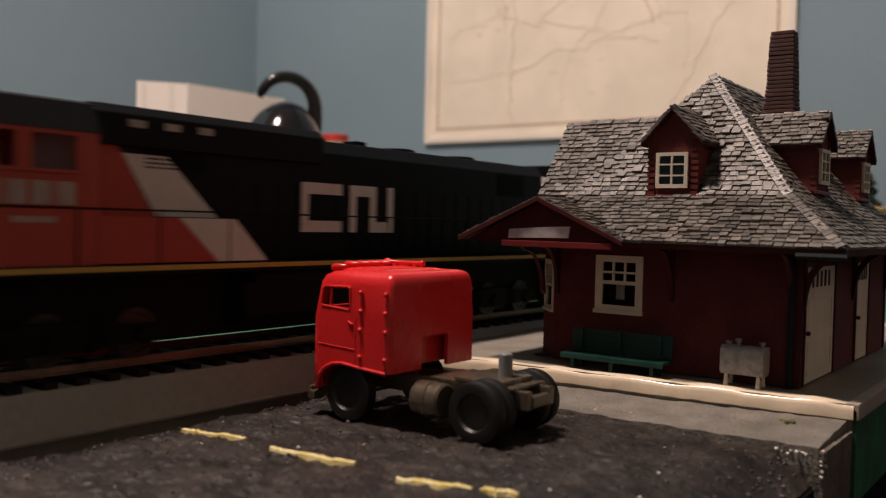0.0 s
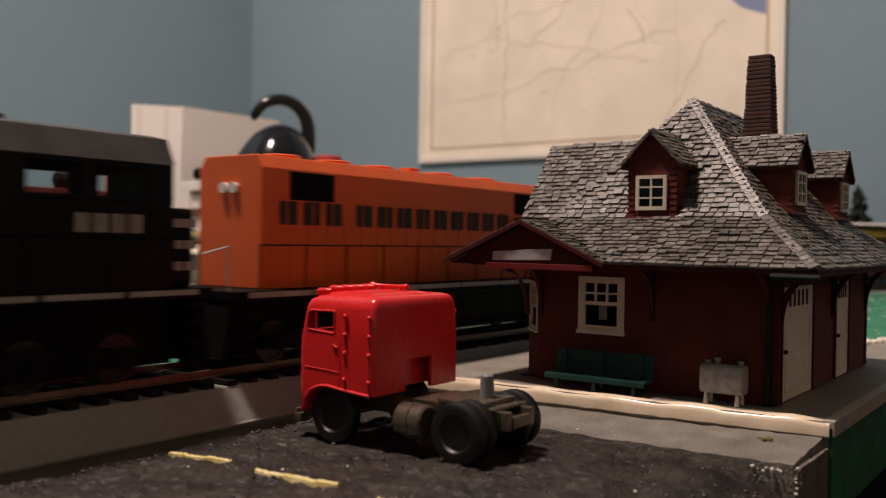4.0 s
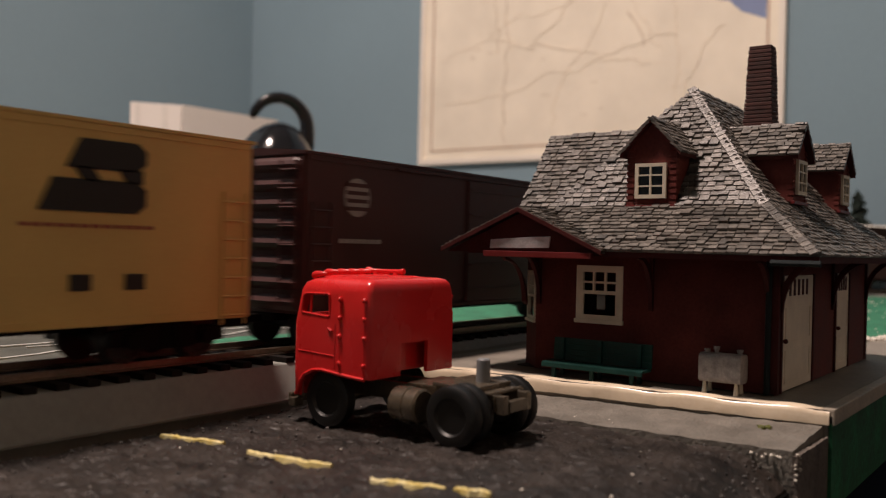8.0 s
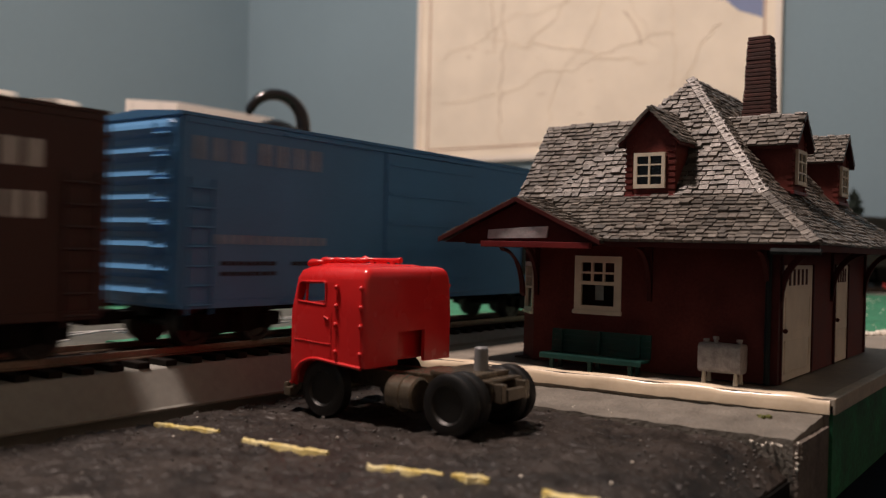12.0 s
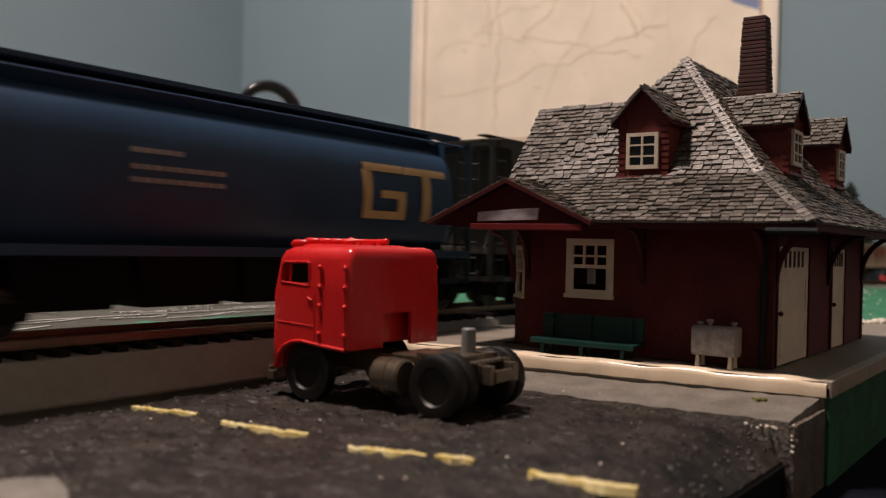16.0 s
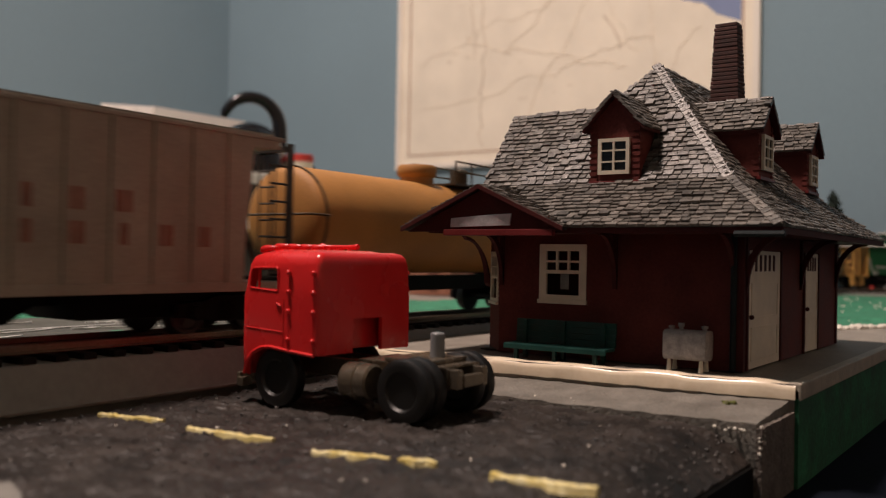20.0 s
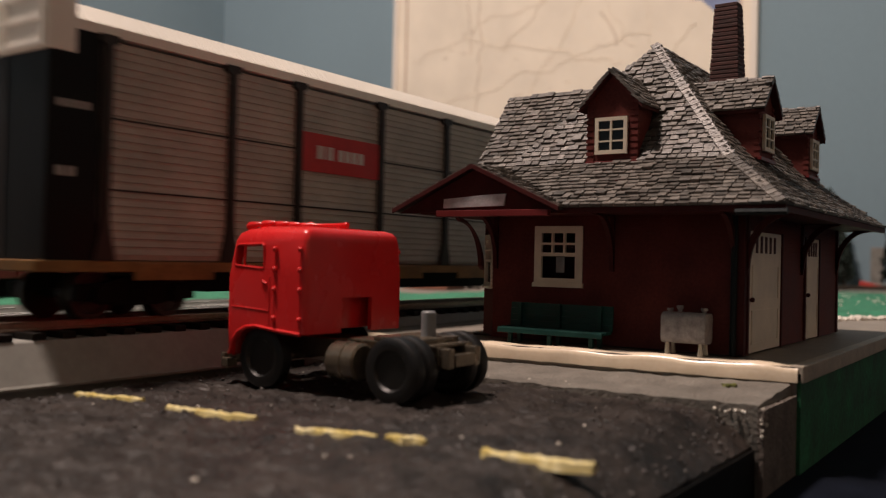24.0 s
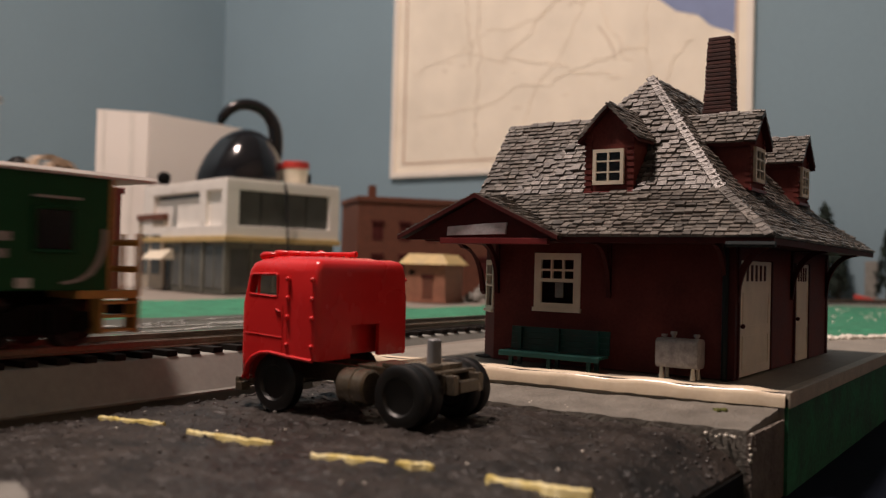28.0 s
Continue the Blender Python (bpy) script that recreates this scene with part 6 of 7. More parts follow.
# 8: dark brown boxcar with a round herald at its tail
car8, b8 = boxcar("boxcar", "very dark brown boxcar with a pale round herald", 1473.0, 183.0, BOXBROWN2, BOXBROWN2, 9.6, 54.0, (0.42, 0.60))
bm = nb()
for k in range(28):
    a, b = k * math.tau / 28, (k + 1) * math.tau / 28
    prism(bm, [(162 + 8 * math.cos(a), 38 + 8 * math.sin(a)), (162 + 8 * math.cos(b), 38 + 8 * math.sin(b)), (162 + 6.6 * math.cos(b), 38 + 6.6 * math.sin(b)), (162 + 6.6 * math.cos(a), 38 + 6.6 * math.sin(a))], -17.4, -17.2, "y")
for z in (35.2, 37.8, 40.4):
    quadbox(bm, 157, 167, -17.4, -17.2, z, z + 1.2)
part("herald", bm, FADEDWHITE, b8, "pale round herald ring")
letter(b8, FADEDWHITE, [(158, 24.5, 10, 0.9, 4), (158, 21.0, 10, 0.9, 4), (160, 27.0, 6, 1.4, 2)])


def end_cage(parent, x, s, z1, material, y=15.5):
    """Open end of a hopper: posts, platform, ladder and brake gear."""
    bm = nb()
    a, b = sorted((x, x + s * 1.4))
    for yy in (-y, y):
        quadbox(bm, a, b, yy - 0.8, yy + 0.8, 9, z1)
    quadbox(bm, a, b, -y, y, z1 - 2.0, z1 - 0.6)
    quadbox(bm, min(x, x - s * 14), max(x, x - s * 14), -y, y, 9.0, 10.6)
    for yy in (-9, 9):
        hull(bm, [[(x, yy - 0.5, 10), (x, yy + 0.5, 10), (x - s * 2, yy + 0.5, 10), (x - s * 2, yy - 0.5, 10)], [(x - s * 12, yy - 0.5, 34), (x - s * 12, yy + 0.5, 34), (x - s * 14, yy + 0.5, 34), (x - s * 14, yy - 0.5, 34)]])
    part("end_frame", bm, material, parent)
    end_ladder(parent, x, s, 9, z1, 9, material, -y + 8.5)
    ladder(parent, x - s * 1 if s > 0 else x + 1, -6.0 * s, 8, z1 - 4, 8, -y, material)


# 9: blue cylindrical covered hopper
car9 = thing("cylindrical_hopper", "navy blue round-sided covered hopper car with large gold shapes", "hopper car", "freight cars of the train")
TRAIN.append((car9, 1662.0, 186.0))
prof = []
for k in range(-9, 10):
    a = radians(k * 9)
    prof.append((-17.2 * math.cos(a) ** 0.5, 35.0 + 17.5 * math.sin(a)))
prof = [(-6, 56.6), (-9.0, 55.2)] + prof[::-1] + [(-8, 15.0)]
prof = prof + [(-p[0], p[1]) for p in prof[::-1]]
b9 = part("body", prism(nb(), prof, 20.0, 172.0, "x"), GTBLUE, car9, smooth=True)
for xa, xb in ((6, 20.5), (180, 171.5)):
    part("slope_sheet", hull(nb(), [[(xa, -9, 48), (xa, 9, 48), (xa, 9, 40), (xa, -9, 40)], [(xb, -14, 54), (xb, 14, 54), (xb, 12, 20), (xb, -12, 20)]]), GTBLUE, b9)
bm = nb()
for y0, y1 in ((-11.0, -4.5), (4.5, 11.0)):
    quadbox(bm, 1, 185, y0, y1, 56.3, 57.6, 0.2)
for k in range(6):
    quadbox(bm, 24 + k * 25, 42 + k * 25, -3.6, 3.6, 56.4, 57.8, 0.4)
part("running_board", bm, GTBLUE, b9)
bm = nb()
rod(bm, (8, -15.0, 53.6), (180, -15.0, 53.6), 0.35, 6)
quadbox(bm, 3, 183, -16.6, -14.0, 17.2, 19.6, 0.3)
quadbox(bm, 3, 183, 14.0, 16.6, 17.2, 19.6, 0.3)
part("side_sill", bm, GTBLUE, b9)
bm = nb()
for x0, x1, z0, z1 in ((110, 114, 25, 46), (110, 132, 43, 46), (114, 132, 25, 28), (128, 132, 25, 36), (119, 132, 33, 36), (133.5, 156, 43, 46), (142, 146.5, 25, 43)):
    z0, z1 = 28.4 + (z0 - 25) * 0.757, 28.4 + (z1 - 25) * 0.757
    n = max(1, round((z1 - z0) / 1.5))
    for i in range(n):
        quadbox(bm, x0, x1, -17.55, -17.2, z0 + (z1 - z0) * i / n, z0 + (z1 - z0) * (i + 1) / n)
for v in bm.verts:
    k = max(-1, min(1, (v.co.z - 35.0) / 17.5))
    d = -17.2 * math.cos(math.asin(k)) ** 0.5
    v.co.y = d - (0.5 if v.co.y < -17.4 else -0.6)
for v in bm.verts:
    v.co.x = 129 + (v.co.x - 110) * 0.855
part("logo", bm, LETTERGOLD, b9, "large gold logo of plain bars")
bm = nb()
bars(bm, 54, 36, 26, 1.1, 9, -17.15, th=0.35)
bars(bm, 54, 33.2, 26, 1.1, 9, -17.2, th=0.35)
bars(bm, 54, 39.6, 14, 1.1, 5, -17.05, th=0.45)
part("lettering", bm, FADEDWHITE, b9)
for x, s in ((3, -1), (183, 1)):
    end_cage(car9, x, s, 55.0, NAVYDARK)
    coupler(car9, x, s)
for k in range(4):
    x = 44 + k * 30
    part("discharge_bay", hull(nb(), [[(x - 14.5, -12, 19), (x + 14.5, -12, 19), (x + 14.5, 12, 19), (x - 14.5, 12, 19)], [(x - 11, -10, 5.5), (x + 11, -10, 5.5), (x + 11, 10, 5.5), (x - 11, 10, 5.5)]]), UNDER, car9)
part("centre_sill", quadbox(nb(), 3.5, 182.5, -9.5, 9.5, 8.0, 18.5), UNDER, car9)
for cx in (19, 167):
    bogie(car9, cx, 2, 20.0)


def hopper(name, label, q, L, paint, end_paint, z0, z1, inset, ribs, roof_paint, bays, letters, mat_letter):
    car = thing(name, label, "hopper car", "freight cars of the train")
    TRAIN.append((car, q, L))
    H = 16.6
    bm = nb()
    prof_side = [(inset * 0.35, z1), (L - inset * 0.35, z1), (L - inset * 0.35, z1 - 3), (L - inset * 0.85, z1 - 3.4), (L - inset, z0 + 8), (L - inset, z0), (inset, z0), (inset, z0 + 8), (inset * 0.85, z1 - 3.4), (inset * 0.35, z1 - 3)]
    prism(bm, prof_side, -H, H, "y", 0.25)
    body = part("body", bm, paint, car)
    bm = nb()
    quadbox(bm, inset * 0.3, L - inset * 0.3, -H - 0.5, H + 0.5, z1 - 1.0, z1, 0.15)
    quadbox(bm, 3, L - 3, -H - 0.4, H + 0.4, z0 - 1.0, z0 + 1.4, 0.2)
    part("side_sill", bm, paint, body)
    for k in range(ribs):
        x = inset + (L - 2 * inset) * (k + 0.5) / ribs
        for s in (-1, 1):
            part("side_post", quadbox(nb(), x - 0.55, x + 0.55, min(s * H, s * (H + 0.7)), max(s * H, s * (H + 0.7)), z0 + 1, z1 - 1), paint, body)
    bm = nb()
    for k in range(9):
        x = inset + (L - 2 * inset) * (k + 0.5) / 9
        quadbox(bm, x - 5, x + 5, -4.5, 4.5, z1, z1 + 1.6, 0.3)
    part("hatches", bm, roof_paint, body)
    part("running_board", quadbox(quadbox(nb(), 4, L - 4, -11.5, -7.5, z1 + 1.0, z1 + 1.5), 4, L - 4, 7.5, 11.5, z1 + 1.0, z1 + 1.5), roof_paint, body)
    for x, s in ((2.5, -1), (L - 2.5, 1)):
        end_cage(car, x, s, z1 - 1, end_paint)
        coupler(car, x, s)
    for k in range(bays):
        x = L / 2 + (k - (bays - 1) / 2) * (L - 2 * inset - 10) / bays
        w = (L - 2 * inset) / bays * 0.46
        part("discharge_bay", hull(nb(), [[(x - w, -13, z0), (x + w, -13, z0), (x + w, 13, z0), (x - w, 13, z0)], [(x - w * 0.62, -10, 4.5), (x + w * 0.62, -10, 4.5), (x + w * 0.62, 10, 4.5), (x - w * 0.62, 10, 4.5)]]), UNDER, car)
    part("centre_sill", quadbox(nb(), 4.0, L - 4.0, -9.5, 9.5, 8.0, z0 - 0.5), UNDER, car)
    for cx in (20, L - 20):
        bogie(car, cx, 2, 20.0)
    letter(body, mat_letter, letters, -H)
    return car, body


# End frames get darker paints that hold the shade below the roof overhang.
hopper("covered_hopper", "dark weathered charcoal covered hopper car", 1858.0, 187.0, UPDARK, ENDSHADE, 19.6, 59.0, 15.0, 0, UPDARK, 3,
       [(118, 36, 40, 4.6, 5), (106, 27, 46, 4.6, 7)], LETTERBLACK)
hopper("covered_hopper", "short weathered taupe covered hopper car with faded red lettering bars", 2062.0, 134.0, UPTAN, UPDARK, 11.4, 50.2, 18.0, 9, UPTAN, 2,
       [(46.5, 28.4, 4.6, 4.8, 1), (57.6, 28.4, 3.0, 4.8, 1), (67.2, 28.4, 5.6, 4.8, 1), (78.8, 28.4, 5.8, 4.8, 1), (57.6, 21.2, 3.0, 4.8, 1), (68.0, 21.2, 4.8, 4.8, 1), (80.0, 21.2, 3.0, 4.8, 1), (90.4, 21.2, 5.0, 4.8, 1), (101.5, 21.2, 4.6, 4.8, 1), (14, 23, 18, 1.6, 6), (14, 20, 18, 1.6, 6), (12, 14.5, 20, 1.0, 8)], HOPPERRED)

# 12: golden tank car
car12 = thing("tank_car", "golden orange tank car with a dome and railed platform", "tank car", "freight cars of the train")
TRAIN.append((car12, 2199.0, 152.0))
TC, TR_ = 30.0, 15.6
b12 = part("tank_shell", lathe(nb(), [(3.0, 6.2), (9.5, 6.8), (13.4, 7.8), (15.1, 9.0), (TR_, 10.2), (TR_, 141.8), (15.1, 143.0), (13.4, 144.2), (9.5, 145.2), (3.0, 145.8)], 40, (0, 0, TC), "x"), TANKORANGE, car12, smooth=True)
for x in (10.2, 141.8):
    part("band", lathe(nb(), [(TR_ - 0.2, x - 0.35), (TR_ + 0.3, x - 0.35), (TR_ + 0.3, x + 0.35), (TR_ - 0.2, x + 0.35)], 40, (0, 0, TC), "x"), DARKBRASS, b12, "dark seam ring at the tank end")
part("dome", lathe(nb(), [(6.0, TC + 12), (5.8, TC + 17.2), (6.6, TC + 17.8), (6.9, TC + 18.6), (6.9, TC + 20.4), (6.3, TC + 21.4), (2.0, TC + 21.9)], 24, (72, 0, 0)), TANKORANGE, b12, smooth=True)
bm = nb()
quadbox(bm, 81, 118, -10, 10, TC + 15.2, TC + 15.9)
for x in (82, 92, 106, 117):
    for y in (-9.5, 9.5):
        rod(bm, (x, y, TC + 15.5), (x, y, TC + 23.5), 0.35, 6)
for y in (-9.5, 9.5):
    for z in (TC + 20, TC + 23.5):
        rod(bm, (82, y, z), (117, y, z), 0.35, 6)
lathe(bm, [(3.2, TC + 15), (3.2, TC + 22), (1, TC + 22.6)], 14, (98, 0, 0))
part("railed_platform", bm, DARKBRASS, b12, "dark railed valve platform")
bm = nb()
for q in (107, 114):
    tube(bm, [(q, -9.8, TC + 15.5), (q, -14.5, TC + 9), (q, -17.2, TC), (q, -17.0, 12)], 0.4)
for k in range(6):
    a = (-12.2 - 0.9 * k if k < 5 else -17.2)
    rod(bm, (107, a, TC + 12 - k * 4.6), (114, a, TC + 12 - k * 4.6), 0.35, 6)
part("side_ladder", bm, UNDER, b12)
for x, s in ((2.0, 1), (150.0, -1)):
    xe = x + s * 8.6
    part("handrail", tube(nb(), [(xe, -16.2, TC + 1), (xe - s * 1.5, -17.0, TC + 1), (x, -16.6, TC + 1), (x - s * 0.4, 0, TC + 1), (x, 16.6, TC + 1), (xe - s * 1.5, 17.0, TC + 1), (xe, 16.2, TC + 1)], 0.36), DARKBRASS, b12, "dark end handrail")
    for y in (-9.0, 9.0):
        part("rail_post", rod(nb(), (x, y, 13), (x, y, TC + 1), 0.3, 6), DARKBRASS, b12)
bm = nb()
quadbox(bm, 1, 151, -5, 5, 8.6, 13.5, 0.3)
for x in (1, 146):
    quadbox(bm, x, x + 5, -16.5, 16.5, 10.0, 13.6, 0.3)
for x in (20, 132):
    hull(bm, [[(x - 6, -11, 12), (x + 6, -11, 12), (x + 6, 11, 12), (x - 6, 11, 12)], [(x - 6, -12, 22), (x + 6, -12, 22), (x + 6, 12, 22), (x - 6, 12, 22)]])
part("centre_sill", bm, UNDER, car12)
for x, s in ((2, -1), (150, 1)):
    coupler(car12, x, s)
for cx in (24, 128):
    bogie(car12, cx, 2, 20.0)

# 13: low gondola
car13 = thing("gondola", "faded pinkish brown gondola car with dark red lettering bars", "gondola", "freight cars of the train")
TRAIN.append((car13, 2368.0, 142.0))
bm = nb()
quadbox(bm, 2, 140, -16.6, -15.4, 12.2, 30.6)
quadbox(bm, 2, 140, 15.4, 16.6, 12.2, 30.6)
quadbox(bm, 2, 3.2, -15.4, 15.4, 12.2, 30.6)
quadbox(bm, 138.8, 140, -15.4, 15.4, 12.2, 30.6)
quadbox(bm, 3.2, 138.8, -15.4, 15.4, 12.2, 13.4)
b13 = part("body", bm, GONPINK, car13)
bm = nb()
for s in (-1, 1):
    quadbox(bm, 1.6, 140.4, min(s * 15.2, s * 17.4), max(s * 15.2, s * 17.4), 29.6, 31.2, 0.2)
    quadbox(bm, 1.6, 140.4, min(s * 15.8, s * 17.3), max(s * 15.8, s * 17.3), 11.6, 13.2, 0.2)
    for k in range(9):
        x = 9 + k * 15.5
        quadbox(bm, x - 0.6, x + 0.6, min(s * 16.6, s * 17.2), max(s * 16.6, s * 17.2), 13.2, 29.6)
part("ribs", bm, GONPINK, b13)
for x, s in ((2, -1), (140, 1)):
    corrugated_end(b13, x, s, 12.4, 30.4, 4, GONPINK)
    coupler(car13, x, s)
letter(b13, LETTERRED, [(37, 20.6, 9.0, 7.0, 1), (46.2, 20.6, 9.0, 7.0, 1), (55.6, 20.6, 9.0, 7.0, 1), (64.6, 20.6, 9.0, 7.0, 1), (77.6, 20.6, 9.0, 7.0, 1), (86.6, 20.6, 9.0, 7.0, 1), (95.8, 20.6, 9.0, 7.0, 1), (105, 20.6, 9.0, 7.0, 1), (8, 23, 15, 1.0, 1)], -17.0)
part("underframe", quadbox(nb(), 3, 139, -5, 5, 8.6, 12.2, 0.3), UNDER, car13)
for cx in (20, 122):
    bogie(car13, cx, 2, 20.0)

# 14: long autorack
car14 = thing("autorack", "long autorack car with grey slatted panels and a white ribbed roof", "autorack", "freight cars of the train")
TRAIN.append((car14, 2519.0, 331.0))
b14 = part("body", quadbox(nb(), 21.0, 310.0, -15.6, 15.6, 13.0, 59.5), RACKPANEL, car14)
bm = nb()
quadbox(bm, 9.0, 21.0, -16.4, 16.4, 12.6, 60.5, 0.3)
part("end_section", bm, BLACKPAINT, b14, "black end doors")
part("end_section", quadbox(nb(), 310.0, 330.0, -16.4, 16.4, 12.6, 60.5, 0.3), BLACKPAINT, b14, "black end doors")
posts = [22.5, 57.0, 80.0, 114.5, 148.5, 183.5, 217.5, 251.5, 274.5, 309.0]
bm = nb()
z = 14.2
zs = []
while z < 58.5:
    zs.append(z)
    z += 1.75
for s in (-1, 1):
    prof = []
    for z in zs:
        prof += [(s * 16.1, z), (s * 15.75, z + 1.1), (s * 15.75, z + 1.6)]
    prof = [(s * 15.5, zs[0])] + prof + [(s * 15.5, zs[-1] + 1.7)]
    for a, b in zip(posts, posts[1:]):
        part("slatted_panel", prism(nb(), prof, a + 0.9, b - 0.9, "x"), RACKPANEL, b14)
for x in posts:
    for s in (-1, 1):
        bm = nb()
        hull(bm, [[(x - w, s * 15.8, z), (x + w, s * 15.8, z), (x + w, s * 17.0, z), (x - w, s * 17.0, z)] for w, z in ((2.6, 12.8), (2.2, 15.5), (1.4, 18.5), (1.0, 22.0), (1.0, 58.4), (2.4, 59.2), (2.4, 60.6))])
        part("post", bm, RACKPOST, b14, "dark flared post")
bm = nb()
for z in (27.8, 43.0):
    quadbox(bm, 21, 310, -16.2, -15.6, z, z + 0.3)
part("deck_line", bm, RACKPOST, b14)
bm = nb()
rp = [(-16.6, 60.4), (16.6, 60.4), (16.6, 62.4), (12.5, 66.4), (6.0, 68.2), (-6.0, 68.2), (-12.5, 66.4), (-16.6, 62.4)]
prism(bm, rp, 10.0, 325.0, "x")
rf = part("roof", bm, RACKROOF, car14, "white ribbed roof")
bm = nb()
x = 14.0
while x < 323:
    hull(bm, [[(a, p * 1.0 + (0.2 if p > 0 else -0.2), zz + 0.2) for p, zz in rp[2:]] for a in (x, x + 1.2)])
    x += 2.6
part("roof_ribs", bm, RACKROOF, rf)
bm = nb()
quadbox(bm, 7, 329, -16.8, 16.8, 10.4, 12.8, 0.3)
for k in range(7):
    quadbox(bm, 30 + k * 42, 52 + k * 42, -17.0, -16.4, 8.6, 12.4, 0.2)
part("centre_sill", prism(nb(), [(44, 10.4), (56, 5.4), (274, 5.4), (286, 10.4)], -9, 9, "y"), UNDER, car14)
part("flat_deck", bm, RACKDECK, car14, "ochre flatcar deck")
part("red_panel", quadbox(nb(), posts[2] + 1.2, posts[3] - 1.2, -16.6, -15.9, 37.6, 48.0), CPRED, b14, "red panel with pale lettering bars")
letter(b14, WHITEPAINT, [(posts[2] + 7, 41.2, 7.5, 3.6, 2), (posts[2] + 15.5, 41.2, 11.5, 3.2, 4)], -16.6)
for x, s in ((9.5, -1), (330, 1)):
    bm = nb()
    quadbox(bm, min(x, x + s * 0.8), max(x, x + s * 0.8), -1.0, 1.0, 13, 60)
    part("door_seam", bm, RACKPOST, b14)
    coupler(car14, x, s)
    bm = nb()
    cap = 55.2 if s < 0 else 60.6
    prism(bm, [(-16.7, cap), (16.7, cap), (16.7, 66.2), (13.8, 69.0), (-13.8, 69.0), (-16.7, 66.2)], x - s * 5.5, x + s * 1.2, "x", 0.5)
    rend = part("roof_end", bm, RACKROOF, rf, "white panelled roof end")
    for y0, y1 in ((-15.6, -0.5), (0.5, 15.6)) if s < 0 else ():
        us = [0, 1.0, y1 - y0 - 1.0, y1 - y0]
        part("panel_frame", lattice(nb(), (x + s * 1.2, y0, 56.0), (0, 1), (s, 0), us, [0, 0.8, 5.0, 5.8, 9.8, 10.6], lambda i, j: i != 1 or j in (0, 2, 4), -0.1, 0.5), RACKROOF, rend)
letter(b14, FADEDWHITE, [(11, 44, 8, 1.6, 4), (11, 30, 5, 2.0, 2), (314, 40, 11, 1.2, 5), (314, 36, 7, 1.2, 3), (318, 21, 5, 1.0, 2)], -16.45)
for cx in (34, 297):
    bogie(car14, cx, 2, 20.0)

# 15: green caboose
car15 = thing("caboose", "dark green caboose with ochre end railings and a grey roof", "caboose", "freight cars of the train")
TRAIN.append((car15, 2852.0, 119.0))
b15 = part("body", quadbox(nb(), 17.0, 109.0, -16.6, 16.6, 12.4, 37.0, 0.3), CABGREEN, car15)
bm = nb()
hull(bm, [[(x, -17.6, 36.5), (x, 17.6, 36.5), (x, 17.9, 37.0), (x, 17.3, 37.8), (x, 10, 38.5), (x, -10, 38.5), (x, -17.3, 37.8), (x, -17.9, 37.0)] for x in (-1.6, 119.6)])
part("roof", bm, PALEROOF, car15, "light grey overhanging roof")
cup = part("cupola", prism(nb(), [(-15.6, 38), (15.6, 38), (15.9, 48.4), (-15.9, 48.4)], 52.3, 73.6, "x", 0.3), CABGREEN, car15, "green boxy cupola")
bm = nb()
hull(bm, [[(x, -16.5, 48.3), (x, 16.5, 48.3), (x, 16.5, 48.8), (x, 9, 49.6), (x, -9, 49.6), (x, -16.5, 48.8)] for x in (51.2, 74.8)])
part("cupola_roof", bm, ROOFGREY, cup)
bm = nb()
for x in (54.0, 64.6):
    prism(bm, [(x, 41.5), (x + 8, 41.5), (x + 8, 46.2), (x, 46.2)], -16.0, -15.2, "y", 0.1)
for y in (-10, 3):
    quadbox(bm, 52.0, 52.6, y, y + 7, 41.5, 46.2)
    quadbox(bm, 73.3, 73.9, y, y + 7, 41.5, 46.2)
part("cupola_window", bm, GLOSSBLACK, cup)
for x in (36, 92):
    bm = nb()
    quadbox(bm, x, x + 8, -17.0, -16.4, 21, 29, 0.1)
    w = part("window", bm, GLOSSBLACK, b15, "dark square window")
    bm = nb()
    for a, b in (((x - 0.5, 20.5), (x + 8.5, 20.5)), ((x + 8.5, 20.5), (x + 8.5, 29.5)), ((x + 8.5, 29.5), (x - 0.5, 29.5)), ((x - 0.5, 29.5), (x - 0.5, 20.5))):
        rod(bm, (a[0], -16.9, a[1]), (b[0], -16.9, b[1]), 0.4, 5)
    part("window_frame", bm, CABGREEN, w)
    part("awning", quadbox(nb(), x - 1, x + 9, -18.2, -16.5, 31.4, 31.9), FADEDWHITE, b15)
bm = nb()
prism(bm, [(57, 26.6), (72, 26.6), (74, 28), (74, 30.4), (72, 31.6), (59.5, 31.6)], -16.9, -16.6, "y")
prism(bm, [(54.5, 18.8), (72, 18.8), (74, 20.2), (74, 23.2), (72, 24.6), (57, 24.6)], -16.9, -16.6, "y")
prism(bm, [(64, 24.0), (71, 24.0), (69.5, 27.2), (61, 27.2)], -16.9, -16.6, "y")
part("logo", bm, WHITEPAINT, b15, "white logo of plain shapes")
letter(b15, FADEDWHITE, [(76, 22.4, 15, 1.8, 1), (76, 19.0, 14, 1.8, 1), (24, 18.0, 12, 1.8, 4)], -16.6)
letter(b15, WHITEPAINT, [(22, 13.0, 4.5, 2.0, 1), (44, 13.0, 4.5, 2.0, 1), (66, 13.0, 4.5, 2.0, 1), (88, 13.0, 4.5, 2.0, 1)], -16.7)
